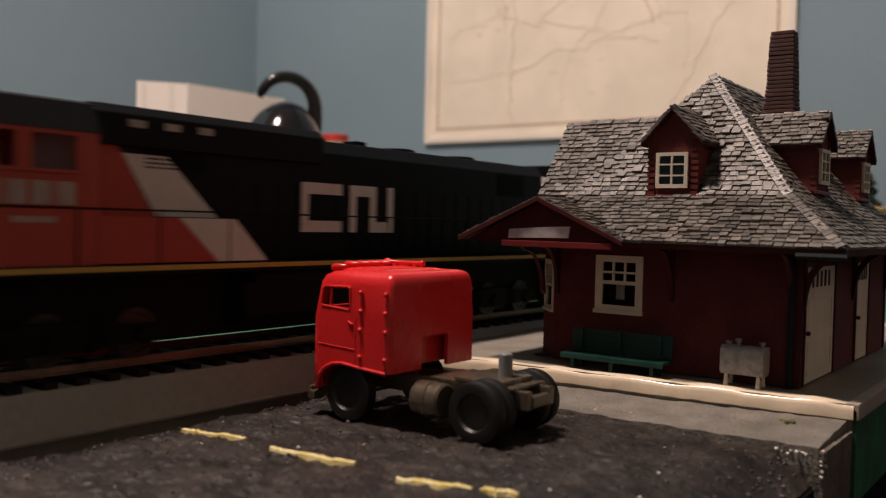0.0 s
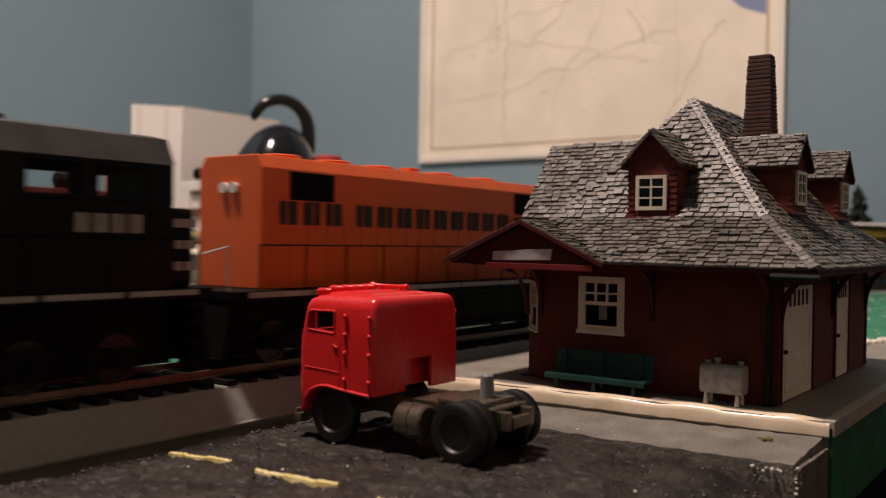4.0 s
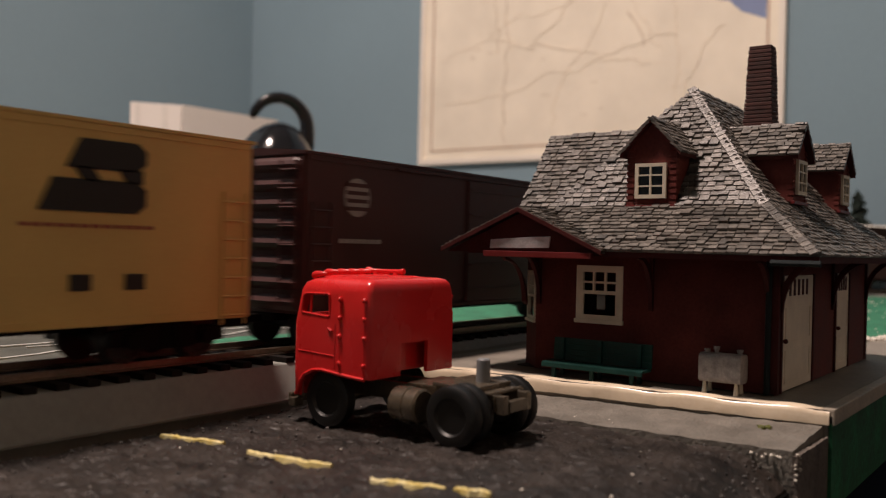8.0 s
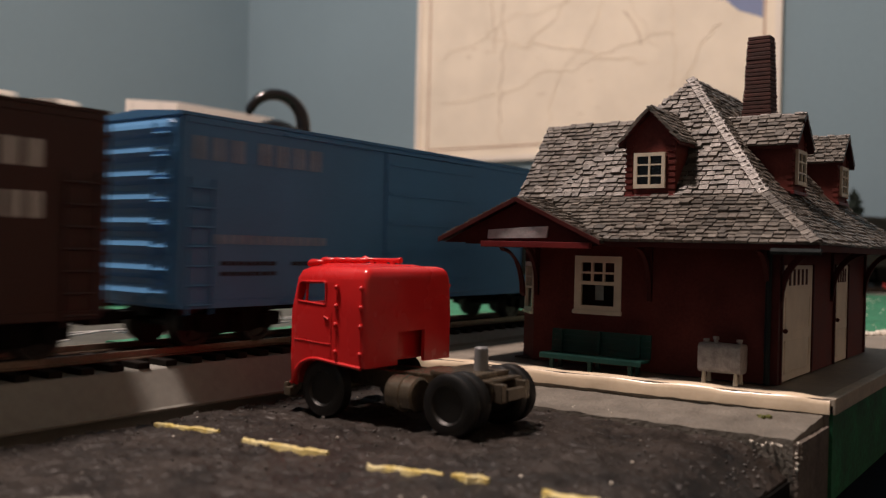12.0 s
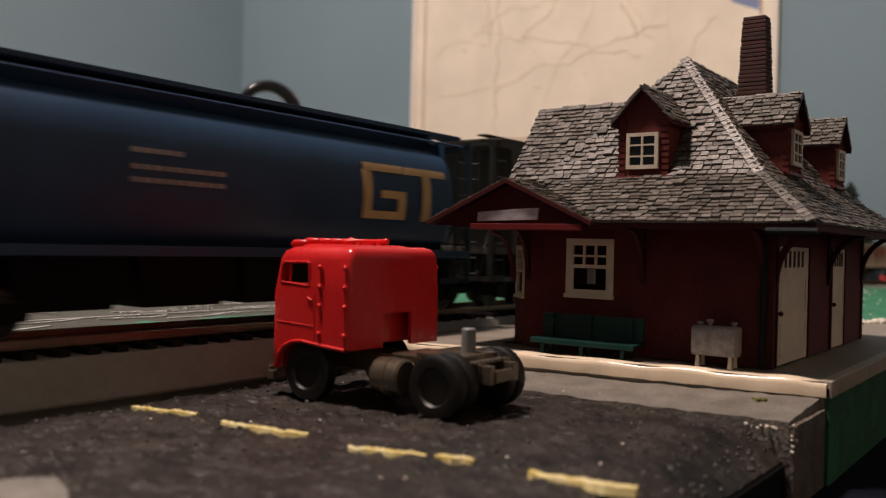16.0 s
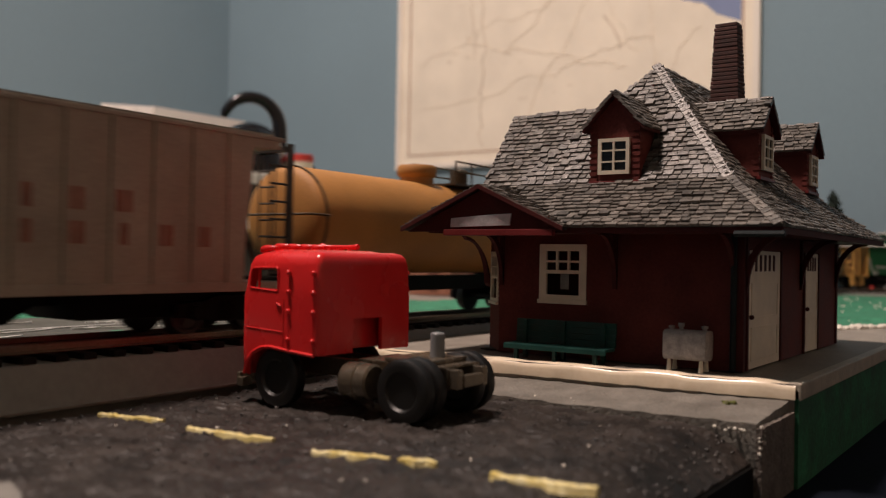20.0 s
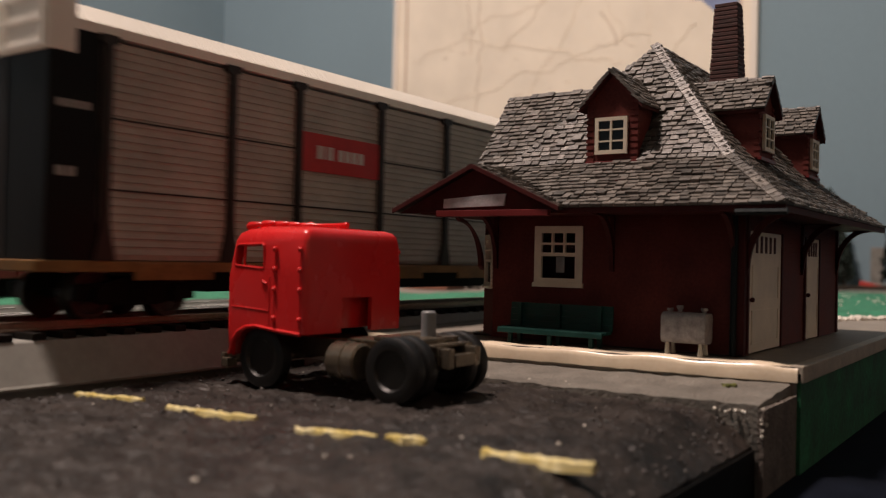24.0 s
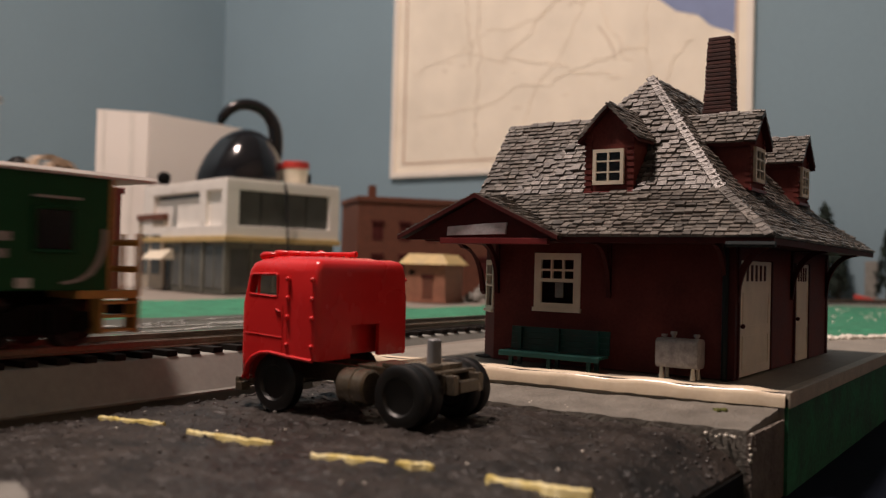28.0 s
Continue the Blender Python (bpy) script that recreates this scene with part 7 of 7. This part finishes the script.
for x in (2.0, 117.0):
    s = -1 if x < 50 else 1
    bm = nb()
    for y in (-16, -10, -4, 4, 10, 16):
        rod(bm, (x, y, 11), (x, y, 37 if s < 0 and abs(y) in (16, 4) else 25), 0.75, 6)
    for z in (17, 23):
        rod(bm, (x, -16, z), (x, 16, z), 0.75, 6)
    part("end_railing", bm, CABYELLOW, car15, "ochre end railing")
    for y in (-17.2, 17.2) if s < 0 else (17.2,):
        bm = nb()
        for q in (x, x - s * 5.2):
            rod(bm, (q, y, 11), (q, y, 37.6), 0.7, 6)
        for k in range(7):
            rod(bm, (x, y, 13.4 + k * 3.3), (x - s * 5.2, y, 13.4 + k * 3.3), 0.5, 6)
        part("ladder", bm, CABYELLOW, car15, "ochre end ladder")
    bm = nb()
    quadbox(bm, min(x, x - s * 15), max(x, x - s * 15), -16.5, 16.5, 10.6, 12.4, 0.2)
    plat = part("end_platform", bm, CABYELLOW, car15, "ochre end platform and steps")
    for k in range(3):
        for ya, yb in ((-17, -12.5), (12.5, 17)):
            part("step", quadbox(nb(), min(x, x - s * 9), max(x, x - s * 9), ya, yb, 3.4 + k * 3.0, 4.0 + k * 3.0), CABYELLOW, plat)
    for a in (x, x - s * 9):
        part("step_side", quadbox(nb(), min(a, a - s * 0.8), max(a, a - s * 0.8), -17, -12.5, 3, 10.6), CABYELLOW, plat)
    bm = nb()
    xd = 15.6 if s < 0 else 109.8
    quadbox(bm, xd, xd + 0.6, -6, 6, 13, 33, 0.1)
    part("end_door", bm, HUTBRICK, b15)
    coupler(car15, x, s)
part("smoke_stack", lathe(nb(), [(1.0, 38), (1.0, 49.6), (1.7, 49.9), (1.7, 51.2), (0.5, 51.6)], 12, (85.0, -11, 0)), ROOFGREY, car15)
part("marker_board", quadbox(nb(), 51.9, 52.3, -3.2, 3.4, 46.3, 47.6), FADEDWHITE, cup, "pale board over the cupola windows")
part("roof_frame", tube(nb(), [(4, -9, 38.2), (8, -9, 43.4), (17, -9, 43.4), (24, -9, 38.2), (17, -9, 43.4), (17, 4, 43.4), (8, 4, 43.4), (8, -9, 43.4)], 0.22), HUTBRICK, car15, "thin ochre frame on the roof")
for xa, s in ((17.0, 1), (109.0, -1)):
    part("curved_grab_rail", hull(nb(), [[(xa + s * (d + e), -16.9 + w, z + f) for w, e, f in ((-0.15, -0.5, -0.25), (-0.15, 0.5, 0.25), (0.4, 0.5, 0.25), (0.4, -0.5, -0.25))] for d, z in ((1.3, 25.5), (1.5, 22), (2.6, 18.6), (4.6, 16.0), (7.2, 14.6), (11.0, 13.9))]), FADEDWHITE, b15, "pale curved grab rail")
for x, y, r in ((96.5, -12, 2.6), (101.5, -9, 2.2)):
    arch = [(x + r * 1.3 * math.cos(a), 38.2 + r * math.sin(a)) for a in [k * math.pi / 6 for k in range(7)]]
    part("roof_scrap", prism(nb(), arch + [(x + (p - x) * 0.72, 38.2 + (z - 38.2) * 0.72) for p, z in arch[::-1]], y - 1.6, y + 1.6, "y"), PARCEL, car15, "tan bent scrap on the roof")
for xa in (16.2, 109.0):
    part("end_wall", quadbox(nb(), xa, xa + 0.8, -16.7, 16.7, 12.5, 36.8), CABYELLOW, b15, "weathered ochre end wall")
part("underframe", quadbox(quadbox(nb(), 4, 115, -5, 5, 8.4, 12.4, 0.3), 46, 66, -14, -6, 6.4, 12.0, 0.4), UNDER, car15)
for cx in (26, 96):
    bogie(car15, cx, 2, 18.0)

# ---- background of the layout ----
def turned(name, label, category, at, turn, **kw):
    return thing(name, label, category, at=at, turn=turn, **kw)


# white two-storey showroom; local x along its long glazed face, y along the other
shop = turned("showroom_building", "white two-storey model showroom with a wide dark window band", "building", (320, 385, 8), -14.5)
SWX, SWY = 97.0, 150.0
part("ground_floor", quadbox(nb(), 3, SWX - 3, 3, SWY - 3, 0, 38), BLDGREY, shop, "grey-green glazed ground floor")
gf = shop.children[-1]
for k in range(5):
    x = 4 + k * 18.2
    part("shop_window", quadbox(nb(), x + 1, x + 16, 2.2, 3.2, 5, 33), BLDGLASS, gf)
    part("mullion", quadbox(nb(), x - 0.8, x + 0.8, 1.6, 3.0, 0, 38), BLDGREY, gf)
for k in range(4):
    y = 4 + k * 36.0
    part("shop_window", quadbox(nb(), 2.2, 3.2, y + 3, y + 33, 4, 35), BLDGLASS, gf)
    part("mullion", quadbox(nb(), 1.0, 3.0, y - 2.0, y + 2.0, 0, 38), BLDGREY, gf)
    part("glazing_bar", quadbox(nb(), 1.8, 2.6, y + 17, y + 18.2, 4, 35), BLDGREY, gf)
part("awning", hull(nb(), [[(-9, y, 24), (2.4, y, 24), (2.4, y, 33), (-2, y, 30)] for y in (92, 132)]), OFFWHITE, gf, "small pale awning over a doorway")
part("doorway", quadbox(nb(), 1.6, 3.4, 100, 124, 0, 23), GLOSSBLACK, gf)
part("canopy", quadbox(nb(), -1.5, SWX + 1, -1.5, SWY, 38, 42.0, 0.4), HUTROOF, shop, "tan canopy edge")
bm = nb()
quadbox(bm, 0, SWX, 0, SWY, 42, 50, 0.4)
quadbox(bm, 0, SWX, 0, SWY, 76, 83, 0.4)
quadbox(bm, 0, 10, 0, 8, 50, 76)
quadbox(bm, SWX - 9, SWX, 0, 8, 50, 76)
quadbox(bm, 0, 6, 34, 44, 50, 76)
quadbox(bm, 0, 6, SWY - 20, SWY, 50, 76)
part("upper_floor", bm, BLDWHITE, shop, "white upper floor with a glazed band")
up = shop.children[-1]
part("window_band", quadbox(nb(), 6, SWX - 6, 3.5, SWY - 4, 50, 76), BLDGLASS, up, "dark grey glazing")
for k in range(1, 4):
    part("window_mullion", quadbox(nb(), 10 + k * 19.5, 11 + k * 19.5, 2.4, 3.8, 50, 76), BLDGLASS, up)
part("side_panel", quadbox(nb(), 3.4, 6.4, 8, 34, 50, 76), BLDWHITE, up)
part("side_panel", quadbox(nb(), 3.4, 6.4, 46, SWY - 20, 50, 72), BLDWHITE, up)
part("parapet", quadbox(quadbox(nb(), 0.5, SWX - 0.5, 0.5, 2.5, 83, 84.5), 0.5, 2.5, 2.5, SWY - 1, 83, 84.5), BLDWHITE, shop)

# glossy black kettle-shaped gadget standing on that roof, with its cable
kettle = turned("kettle", "glossy black rounded kettle with a curved open handle and cable", "kettle", (370, 421, 91.2), -30)
bm = lathe(nb(), [(28, 0), (32.5, 1.5), (33.5, 6), (32.5, 13), (29.5, 21), (25.0, 29), (20.0, 36), (12.5, 41.5), (5, 44.5), (1, 45)], 40)
for v in bm.verts:
    v.co.x += -5.0 + 0.13 * v.co.z
part("body", bm, GLOSSBLACK, kettle, smooth=True)
rings = []
path = [Vector((21, 0, 16)), Vector((23, 0, 26)), Vector((23.4, 0, 34))] + [Vector((22.6 * math.cos(radians(a)) + 0.6, 0, 41 + 23.5 * math.sin(radians(a)))) for a in range(0, 171, 11)]
for k, p in enumerate(path):
    d = (path[min(k + 1, len(path) - 1)] - path[max(k - 1, 0)]).normalized()
    n = d.cross(Vector((0, 1, 0)))
    r = (6.4 - 2.8 * k / (len(path) - 1)) * (0.6 if k == len(path) - 1 else 1.0)
    rings.append([p + (n * math.cos(j * math.tau / 12) + Vector((0, 1, 0)) * math.sin(j * math.tau / 12)) * r for j in range(12)])
part("handle", hull(nb(), rings), GLOSSBLACK, kettle, "curved open handle", True)
cord = single("cable", tube(nb(), [(383, 402, 93), (372, 386, 92.2), (366, 374, 91), (365.5, 370.5, 84), (366, 370, 60), (368, 368.5, 30), (371, 366, 9)], 0.9), GLOSSBLACK, "thin black cable hanging down the white building", "cable")
cup = turned("paper_cup", "small white cup with a red rim on the roof", "cup", (397, 393, 91.2), 0)
part("cup_body", lathe(nb(), [(8.5, 0), (10.4, 15)], 20), OFFWHITE, cup)
part("red_rim", lathe(nb(), [(10.6, 14.8), (10.8, 15), (10.8, 20), (10.2, 20.4)], 20), REDPLASTIC, cup)
part("dark_side", quadbox(nb(), 9.5, 13, -5, 5, 0, 12, 1), UNDER, cup)
single("round_jar", lathe(nb(), [(3.5, 91.2), (5.0, 94), (5.0, 98), (2.5, 100.5)], 14, (334, 474, 0)), UNDER, "small dark round jar on the roof", "jar")

# folded white foam board behind
board = thing("foam_board", "folded white foam board standing behind the buildings", "board")
for a, b in (((364.5, 610.5), (398, 581)), ((398, 581), (510, 573.5))):
    d = Vector((b[0] - a[0], b[1] - a[1], 0)).normalized()
    s = Vector((-d.y, d.x, 0)) * 2.0
    part("panel", hull(nb(), [[Vector((*c, z)) + s * f for c, z, f in ((a, 6.8, -1), (b, 6.8, -1), (b, 6.8, 1), (a, 6.8, 1))], [Vector((*c, z)) + s * f for c, z, f in ((a, 166, -1), (b, 165.5, -1), (b, 165.5, 1), (a, 166, 1))]]), BOARD, board)

# Added raised strips that stand in for bright vertical bands at the folds.
for f, w in ((0.10, 3.0), (0.62, 4.5)):
    c, d = Vector((364.5, 610.5, 0)).lerp(Vector((398, 581, 0)), f), Vector((33.5, -29.5, 0)).normalized()
    o = Vector((d.y, -d.x, 0))
    part("taped_seam", hull(nb(), [[c + o * 1.8 + Vector((0, 0, z)), c + d * w + o * 1.8 + Vector((0, 0, z)), c + d * w + o * 2.5 + Vector((0, 0, z)), c + o * 2.5 + Vector((0, 0, z))] for z in (7.5, 165.0)]), BLDWHITE, board, "raised white seam")

# low storefront beside the showroom
store = turned("small_storefront", "low grey storefront with a brown roof edge beside the showroom", "building", (347, 489, 8), -14.5)
part("front_wall", quadbox(nb(), 0, 40, 0, 52, 0, 56, 0.4), STOREBEIGE, store)
sw = store.children[-1]
part("roof_edge", quadbox(nb(), -1.5, 41, -1, 53, 56, 61, 0.4), BROWNBRICK, store, "brown roof edge")
for y in (6, 29):
    part("window", quadbox(nb(), -0.5, 0.6, y, y + 17, 12, 44), BLDGLASS, sw, "dim tall shop window")

# brick hut with a tan roof
hut = turned("brick_hut", "small red brick hut with a tan flat roof", "hut", (378, 233, 7.2), 17)
part("brick_body", quadbox(nb(), 0, 42, 0, 29, 0, 26), HUTBRICK, hut)
hw_ = hut.children[-1]
part("roof", hull(nb(), [[(-3, -3, 26), (45, -3, 26), (45, 33, 26), (-3, 33, 26)], [(2, 3, 33), (40, 3, 33), (40, 27, 33), (2, 27, 33)]]), HUTROOF, hut, "tan hipped roof")
part("door", quadbox(nb(), -0.4, 0.4, 9, 16, 0, 17), BROWNBRICK, hw_, "faded brown door")
part("lintel", quadbox(nb(), -0.8, 0.3, 8, 17, 17, 18.6), DARK_RED, hw_)
part("vent", quadbox(nb(), -0.6, 0.3, 22, 25.5, 19, 22), UNDER, hw_)
part("plinth", quadbox(nb(), -1.2, 43, -1.2, 30, 0, 2.2), HUTBRICK, hut)
bm = nb()
rng = random.Random(9)
for k in range(46):
    bmesh.ops.create_icosphere(bm, subdivisions=1, radius=rng.uniform(1.5, 5), matrix=Matrix.Translation((430 + rng.gauss(0, 9), 228 + rng.gauss(0, 7), 9 + rng.uniform(0, 9))))
single("rubble", bm, CONCRETE, "pale heap of rubble beside the hut", "rubble", kind="stuff")
crate = turned("crate", "small brown wooden crate beside the rubble", "crate", (436, 210, 7.4), 20)
part("box", quadbox(nb(), 0, 14, 0, 12, 0, 13, 0.4), HUTROOF, crate)
part("lid", quadbox(nb(), -0.5, 14.5, -0.5, 12.5, 13, 14.4, 0.3), HUTBRICK, crate)

# brown brick block
block = turned("brick_building", "long brown brick model building with a flat roof", "building", (436, 360, 7.0), -38)
part("brick_body", quadbox(nb(), 0, 150, 0, 70, 0, 79, 0.5), BROWNBRICK, block)
bw = block.children[-1]
part("cornice", quadbox(nb(), -1, 151, -1, 71, 76, 80.5, 0.4), BROWNBRICK, block)
for r in range(2):
    for k in range(6):
        x = 12 + k * 23
        # Panes take the dark red trim colour so they stay dim.
        part("window", quadbox(nb(), x, x + 9, -0.2, 0.6, 18 + r * 27, 32 + r * 27), DARK_RED, bw, "dim dark red window")
        part("window_head", quadbox(nb(), x - 1, x + 10, -1.0, 0.4, 32 + r * 27, 34 + r * 27), DARK_RED, bw)
part("chimney", quadbox(nb(), 10, 16, 6, 12, 80, 90, 0.4), BROWNBRICK, block)

# parked red freight car on a rear siding
rear = turned("parked_freight_car", "dark red ribbed freight car parked on a rear siding", "freight car", (143, 258, 7.2), 6)
part("body", quadbox(nb(), -190, 0, 0, 34, 8, 56, 0.4), REDCAR, rear)
rb = rear.children[-1]
bm = nb()
for k in range(18):
    quadbox(bm, -186 + k * 10.6, -184 + k * 10.6, -0.9, 0.2, 9, 55)
part("ribs", bm, REDCAR, rb)
part("top_rail", quadbox(nb(), -191, 1, -1.2, 35.2, 55, 58, 0.3), REDCAR, rear)
part("underframe", quadbox(nb(), -180, -10, 6, 28, 0, 8), UNDER, rear)
load = thing("roof_load", "dark round lumps and white scraps lying on the red car", "scrap")
bm = nb()
bmesh.ops.create_icosphere(bm, subdivisions=2, radius=6, matrix=Matrix.Translation((100, 272, 70)))
bmesh.ops.create_icosphere(bm, subdivisions=2, radius=4.5, matrix=Matrix.Translation((127, 272, 69.0)))
part("lump", bm, UNDER, load)
bm = nb()
prism(bm, [(104, 65), (112, 65), (110, 70)], 268, 272, "y")
prism(bm, [(119, 65), (124, 65), (118, 77)], 268, 271, "y")
part("scrap_piece", bm, OFFWHITE, load)

# far right: pines, a pale post, a red strip and a grey ramp
rng = random.Random(12)


def pine(x, y, h):
    tree = turned("pine_tree", "small dark green bristly model pine tree", "tree", (x, y, 6.4), 0, group="pines by the far curve")
    part("trunk", rod(nb(), (0, 0, 0), (0, 0, h * 0.8), h * 0.03, 8, h * 0.012), BARK, tree)
    bm = nb()
    for k in range(230):
        f = rng.random() ** 0.8
        z = h * (0.12 + 0.88 * f)
        r = h * 0.24 * (1.04 - f) * rng.uniform(0.45, 1.1)
        a = rng.uniform(0, math.tau)
        s = h * 0.035 * rng.uniform(0.6, 1.5)
        m = Matrix.Translation((r * math.cos(a), r * math.sin(a), z)) @ Euler((rng.uniform(0, 3), rng.uniform(0, 3), a)).to_matrix().to_4x4() @ Matrix.Diagonal((1.6, 0.8, 0.5, 1))
        bmesh.ops.create_icosphere(bm, subdivisions=1, radius=s, matrix=m)
    tagged(part("crown", bm, TREEGREEN, tree), kind="stuff")


for x, y, h in ((834, 74, 50), (842, 31, 70), (846, 12, 64), (838, 119, 81), (832, 123, 45), (844, 90, 96)):
    pine(x, y, h)
single("pale_post", prism(nb(), [(838, 40), (846, 40), (846, 51.5), (838, 51.5)], 6.2, 48, "z", 0.8), CONCRETE, "pale grey upright post between the pines", "post")
single("red_strip", hull(nb(), [[(x, y, z - 3.5), (x + 3, y + 0.5, z - 3.5), (x + 3, y + 0.5, z + 1), (x, y, z + 1)] for x, y, z in ((800, 54, 15.0), (770, 24.8, 9.9))]), REDPLASTIC, "red plastic strip lying on the green ground", "strip")
single("grey_ramp", hull(nb(), [[(803.5, 54.5, 5), (825, 54.5, 5), (825, 54.5, 15.5), (803.5, 54.5, 15.5)], [(773.5, 25, 5), (825, 25, 5), (825, 25, 10.4), (773.5, 25, 10.4)]]), CONCRETE, "low grey ramp behind the red strip", "ramp", kind="structure")

# ---- wall map ----
wall_map = thing("wall_map", "large framed cream road map on the blue wall", "map")
MX, MY0, MY1, MZ0, MZ1 = 876.0, 173.0, 674.0, 155.0, 560.0
part("frame", quadbox(quadbox(quadbox(quadbox(nb(), MX - 3, 879.5, MY0, MY1, MZ0, MZ0 + 7), MX - 3, 879.5, MY0, MY1, MZ1 - 7, MZ1), MX - 3, 879.5, MY0, MY0 + 7, MZ0 + 7, MZ1 - 7), MX - 3, 879.5, MY1 - 7, MY1, MZ0 + 7, MZ1 - 7), MAPFRAME, wall_map, "white frame")
part("paper", quadbox(nb(), MX, 879, MY0 + 7, MY1 - 7, MZ0 + 7, MZ1 - 7), MAPPAPER, wall_map, "cream map paper")
paper = wall_map.children[-1]
bm = nb()
b0, b1, c0, c1 = MY0 + 18, MY1 - 20, MZ0 + 18, MZ1 - 18
for q in ((b0, b1, c0, c0 + 2.2), (b0, b1, c1 - 2.2, c1), (b0, b0 + 2.2, c0, c1), (b1 - 2.2, b1, c0, c1)):
    quadbox(bm, MX - 0.5, MX + 0.2, *q)
part("border_line", bm, MAPBORDER, paper)
rng = random.Random(31)
for n, (y, z, dy, dz, w, steps, m) in enumerate(((575, 540, -0.2, -1, 1.7, 26, MAPDARK), (530, 180, 0.05, 1, 1.8, 30, MAPDARK), (360, 330, -0.35, -0.9, 3.0, 5, MAPDARK), (640, 300, -1, 0.35, 0.8, 36, MAPLINE), (660, 400, -1, -0.1, 0.8, 40, MAPLINE),
                                                 (460, 200, -0.4, 1, 0.8, 24, MAPLINE), (420, 480, -0.5, -0.9, 1.0, 24, MAPLINE), (300, 190, 0.1, 1, 0.8, 24, MAPLINE), (630, 240, -1, 0.12, 0.8, 36, MAPLINE), (560, 330, -1, -0.25, 1.0, 26, MAPLINE), (500, 300, -0.9, 0.6, 1.2, 20, MAPLINE),
                                                 (240, 300, 0.6, -0.7, 0.9, 14, MAPLINE), (400, 360, -0.9, 0.15, 1.3, 14, MAPDARK))):
    p = Vector((y, z))
    d = Vector((dy, dz)).normalized()
    line = [p]
    for k in range(steps):
        a = rng.gauss(0, 0.35)
        d2 = Vector((d.x * math.cos(a) - d.y * math.sin(a), d.x * math.sin(a) + d.y * math.cos(a)))
        q = p + d2 * 10
        if not (b0 + 4 < q.x < b1 - 4 and c0 + 4 < q.y < c1 - 4):
            break
        line.append(q)
        p = q
    if len(line) < 2:
        continue
    rings = []
    for k, p in enumerate(line):
        d = (line[min(k + 1, len(line) - 1)] - line[max(k - 1, 0)]).normalized()
        s = Vector((-d.y, d.x)) * w / 2
        rings.append([(MX - 0.45 - n * 0.02, *(p + s)), (MX + 0.2, *(p + s)), (MX + 0.2, *(p - s)), (MX - 0.45 - n * 0.02, *(p - s))])
    part("road_line", hull(nb(), rings), m, paper)
for k in range(26):
    bm = nb()
    y, z = rng.uniform(b0 + 20, b1 - 30), rng.uniform(c0 + 15, c1 - 20)
    quadbox(bm, MX - 0.3, MX + 0.2, y, y + rng.uniform(4, 14), z, z + rng.uniform(1.2, 3.0))
    part("place_bar", bm, MAPLINE, paper)
bm = nb()
prism(bm, [(b0 + 3, 300), (222, 312), (236, 326), (262, 334), (284, 352), (310, 372), (330, 410), (330, c1 - 3), (b0 + 3, c1 - 3)], MX - 0.25, MX + 0.2, "x")
part("lake", bm, MAPBLUE, paper, "blue lake area")


# ---- the train runs round the loop ----
VN = [(0, -106), (1.5, -103), (2.75, -100), (6, -101), (7.5, -104), (8.5, -108), (9.5, -112), (11, -114), (14.5, -114), (16.7, -109), (18.6, -103), (20.2, -99.5), (23, -98), (24.4, -109), (25.5, -107), (27, -104), (28, -103)]
STEP = 1 / 60
RUN = [0.0]
for k in range(28 * 60):
    RUN.append(RUN[-1] + float(np.interp((k + 0.5) * STEP, [a for a, b in VN], [b for a, b in VN])) * STEP)


def run(t):
    return RUN[min(len(RUN) - 1, round(t * 60))]


def motions():
    for car, q, L in TRAIN:
        rows = []
        for k in range(57):
            t = k * 0.5
            x, y, h = on_track(q + L / 2 + run(t))
            c, s = math.cos(h) * L / 2, math.sin(h) * L / 2
            rows.append((t, pose((x - c) * MM, (y - s) * MM, RAILZ * MM, 0, 0, math.degrees(h))))
        walk(car, rows)
    for w, x, r in WHEELSETS:
        rows = []
        for k in range(0, 421):
            t = k / 15
            rows.append((t, pose(x * MM, 0, r * MM, 0, math.degrees(run(t) / r) % 360.0, 0)))
        walk(w, rows)


motions()
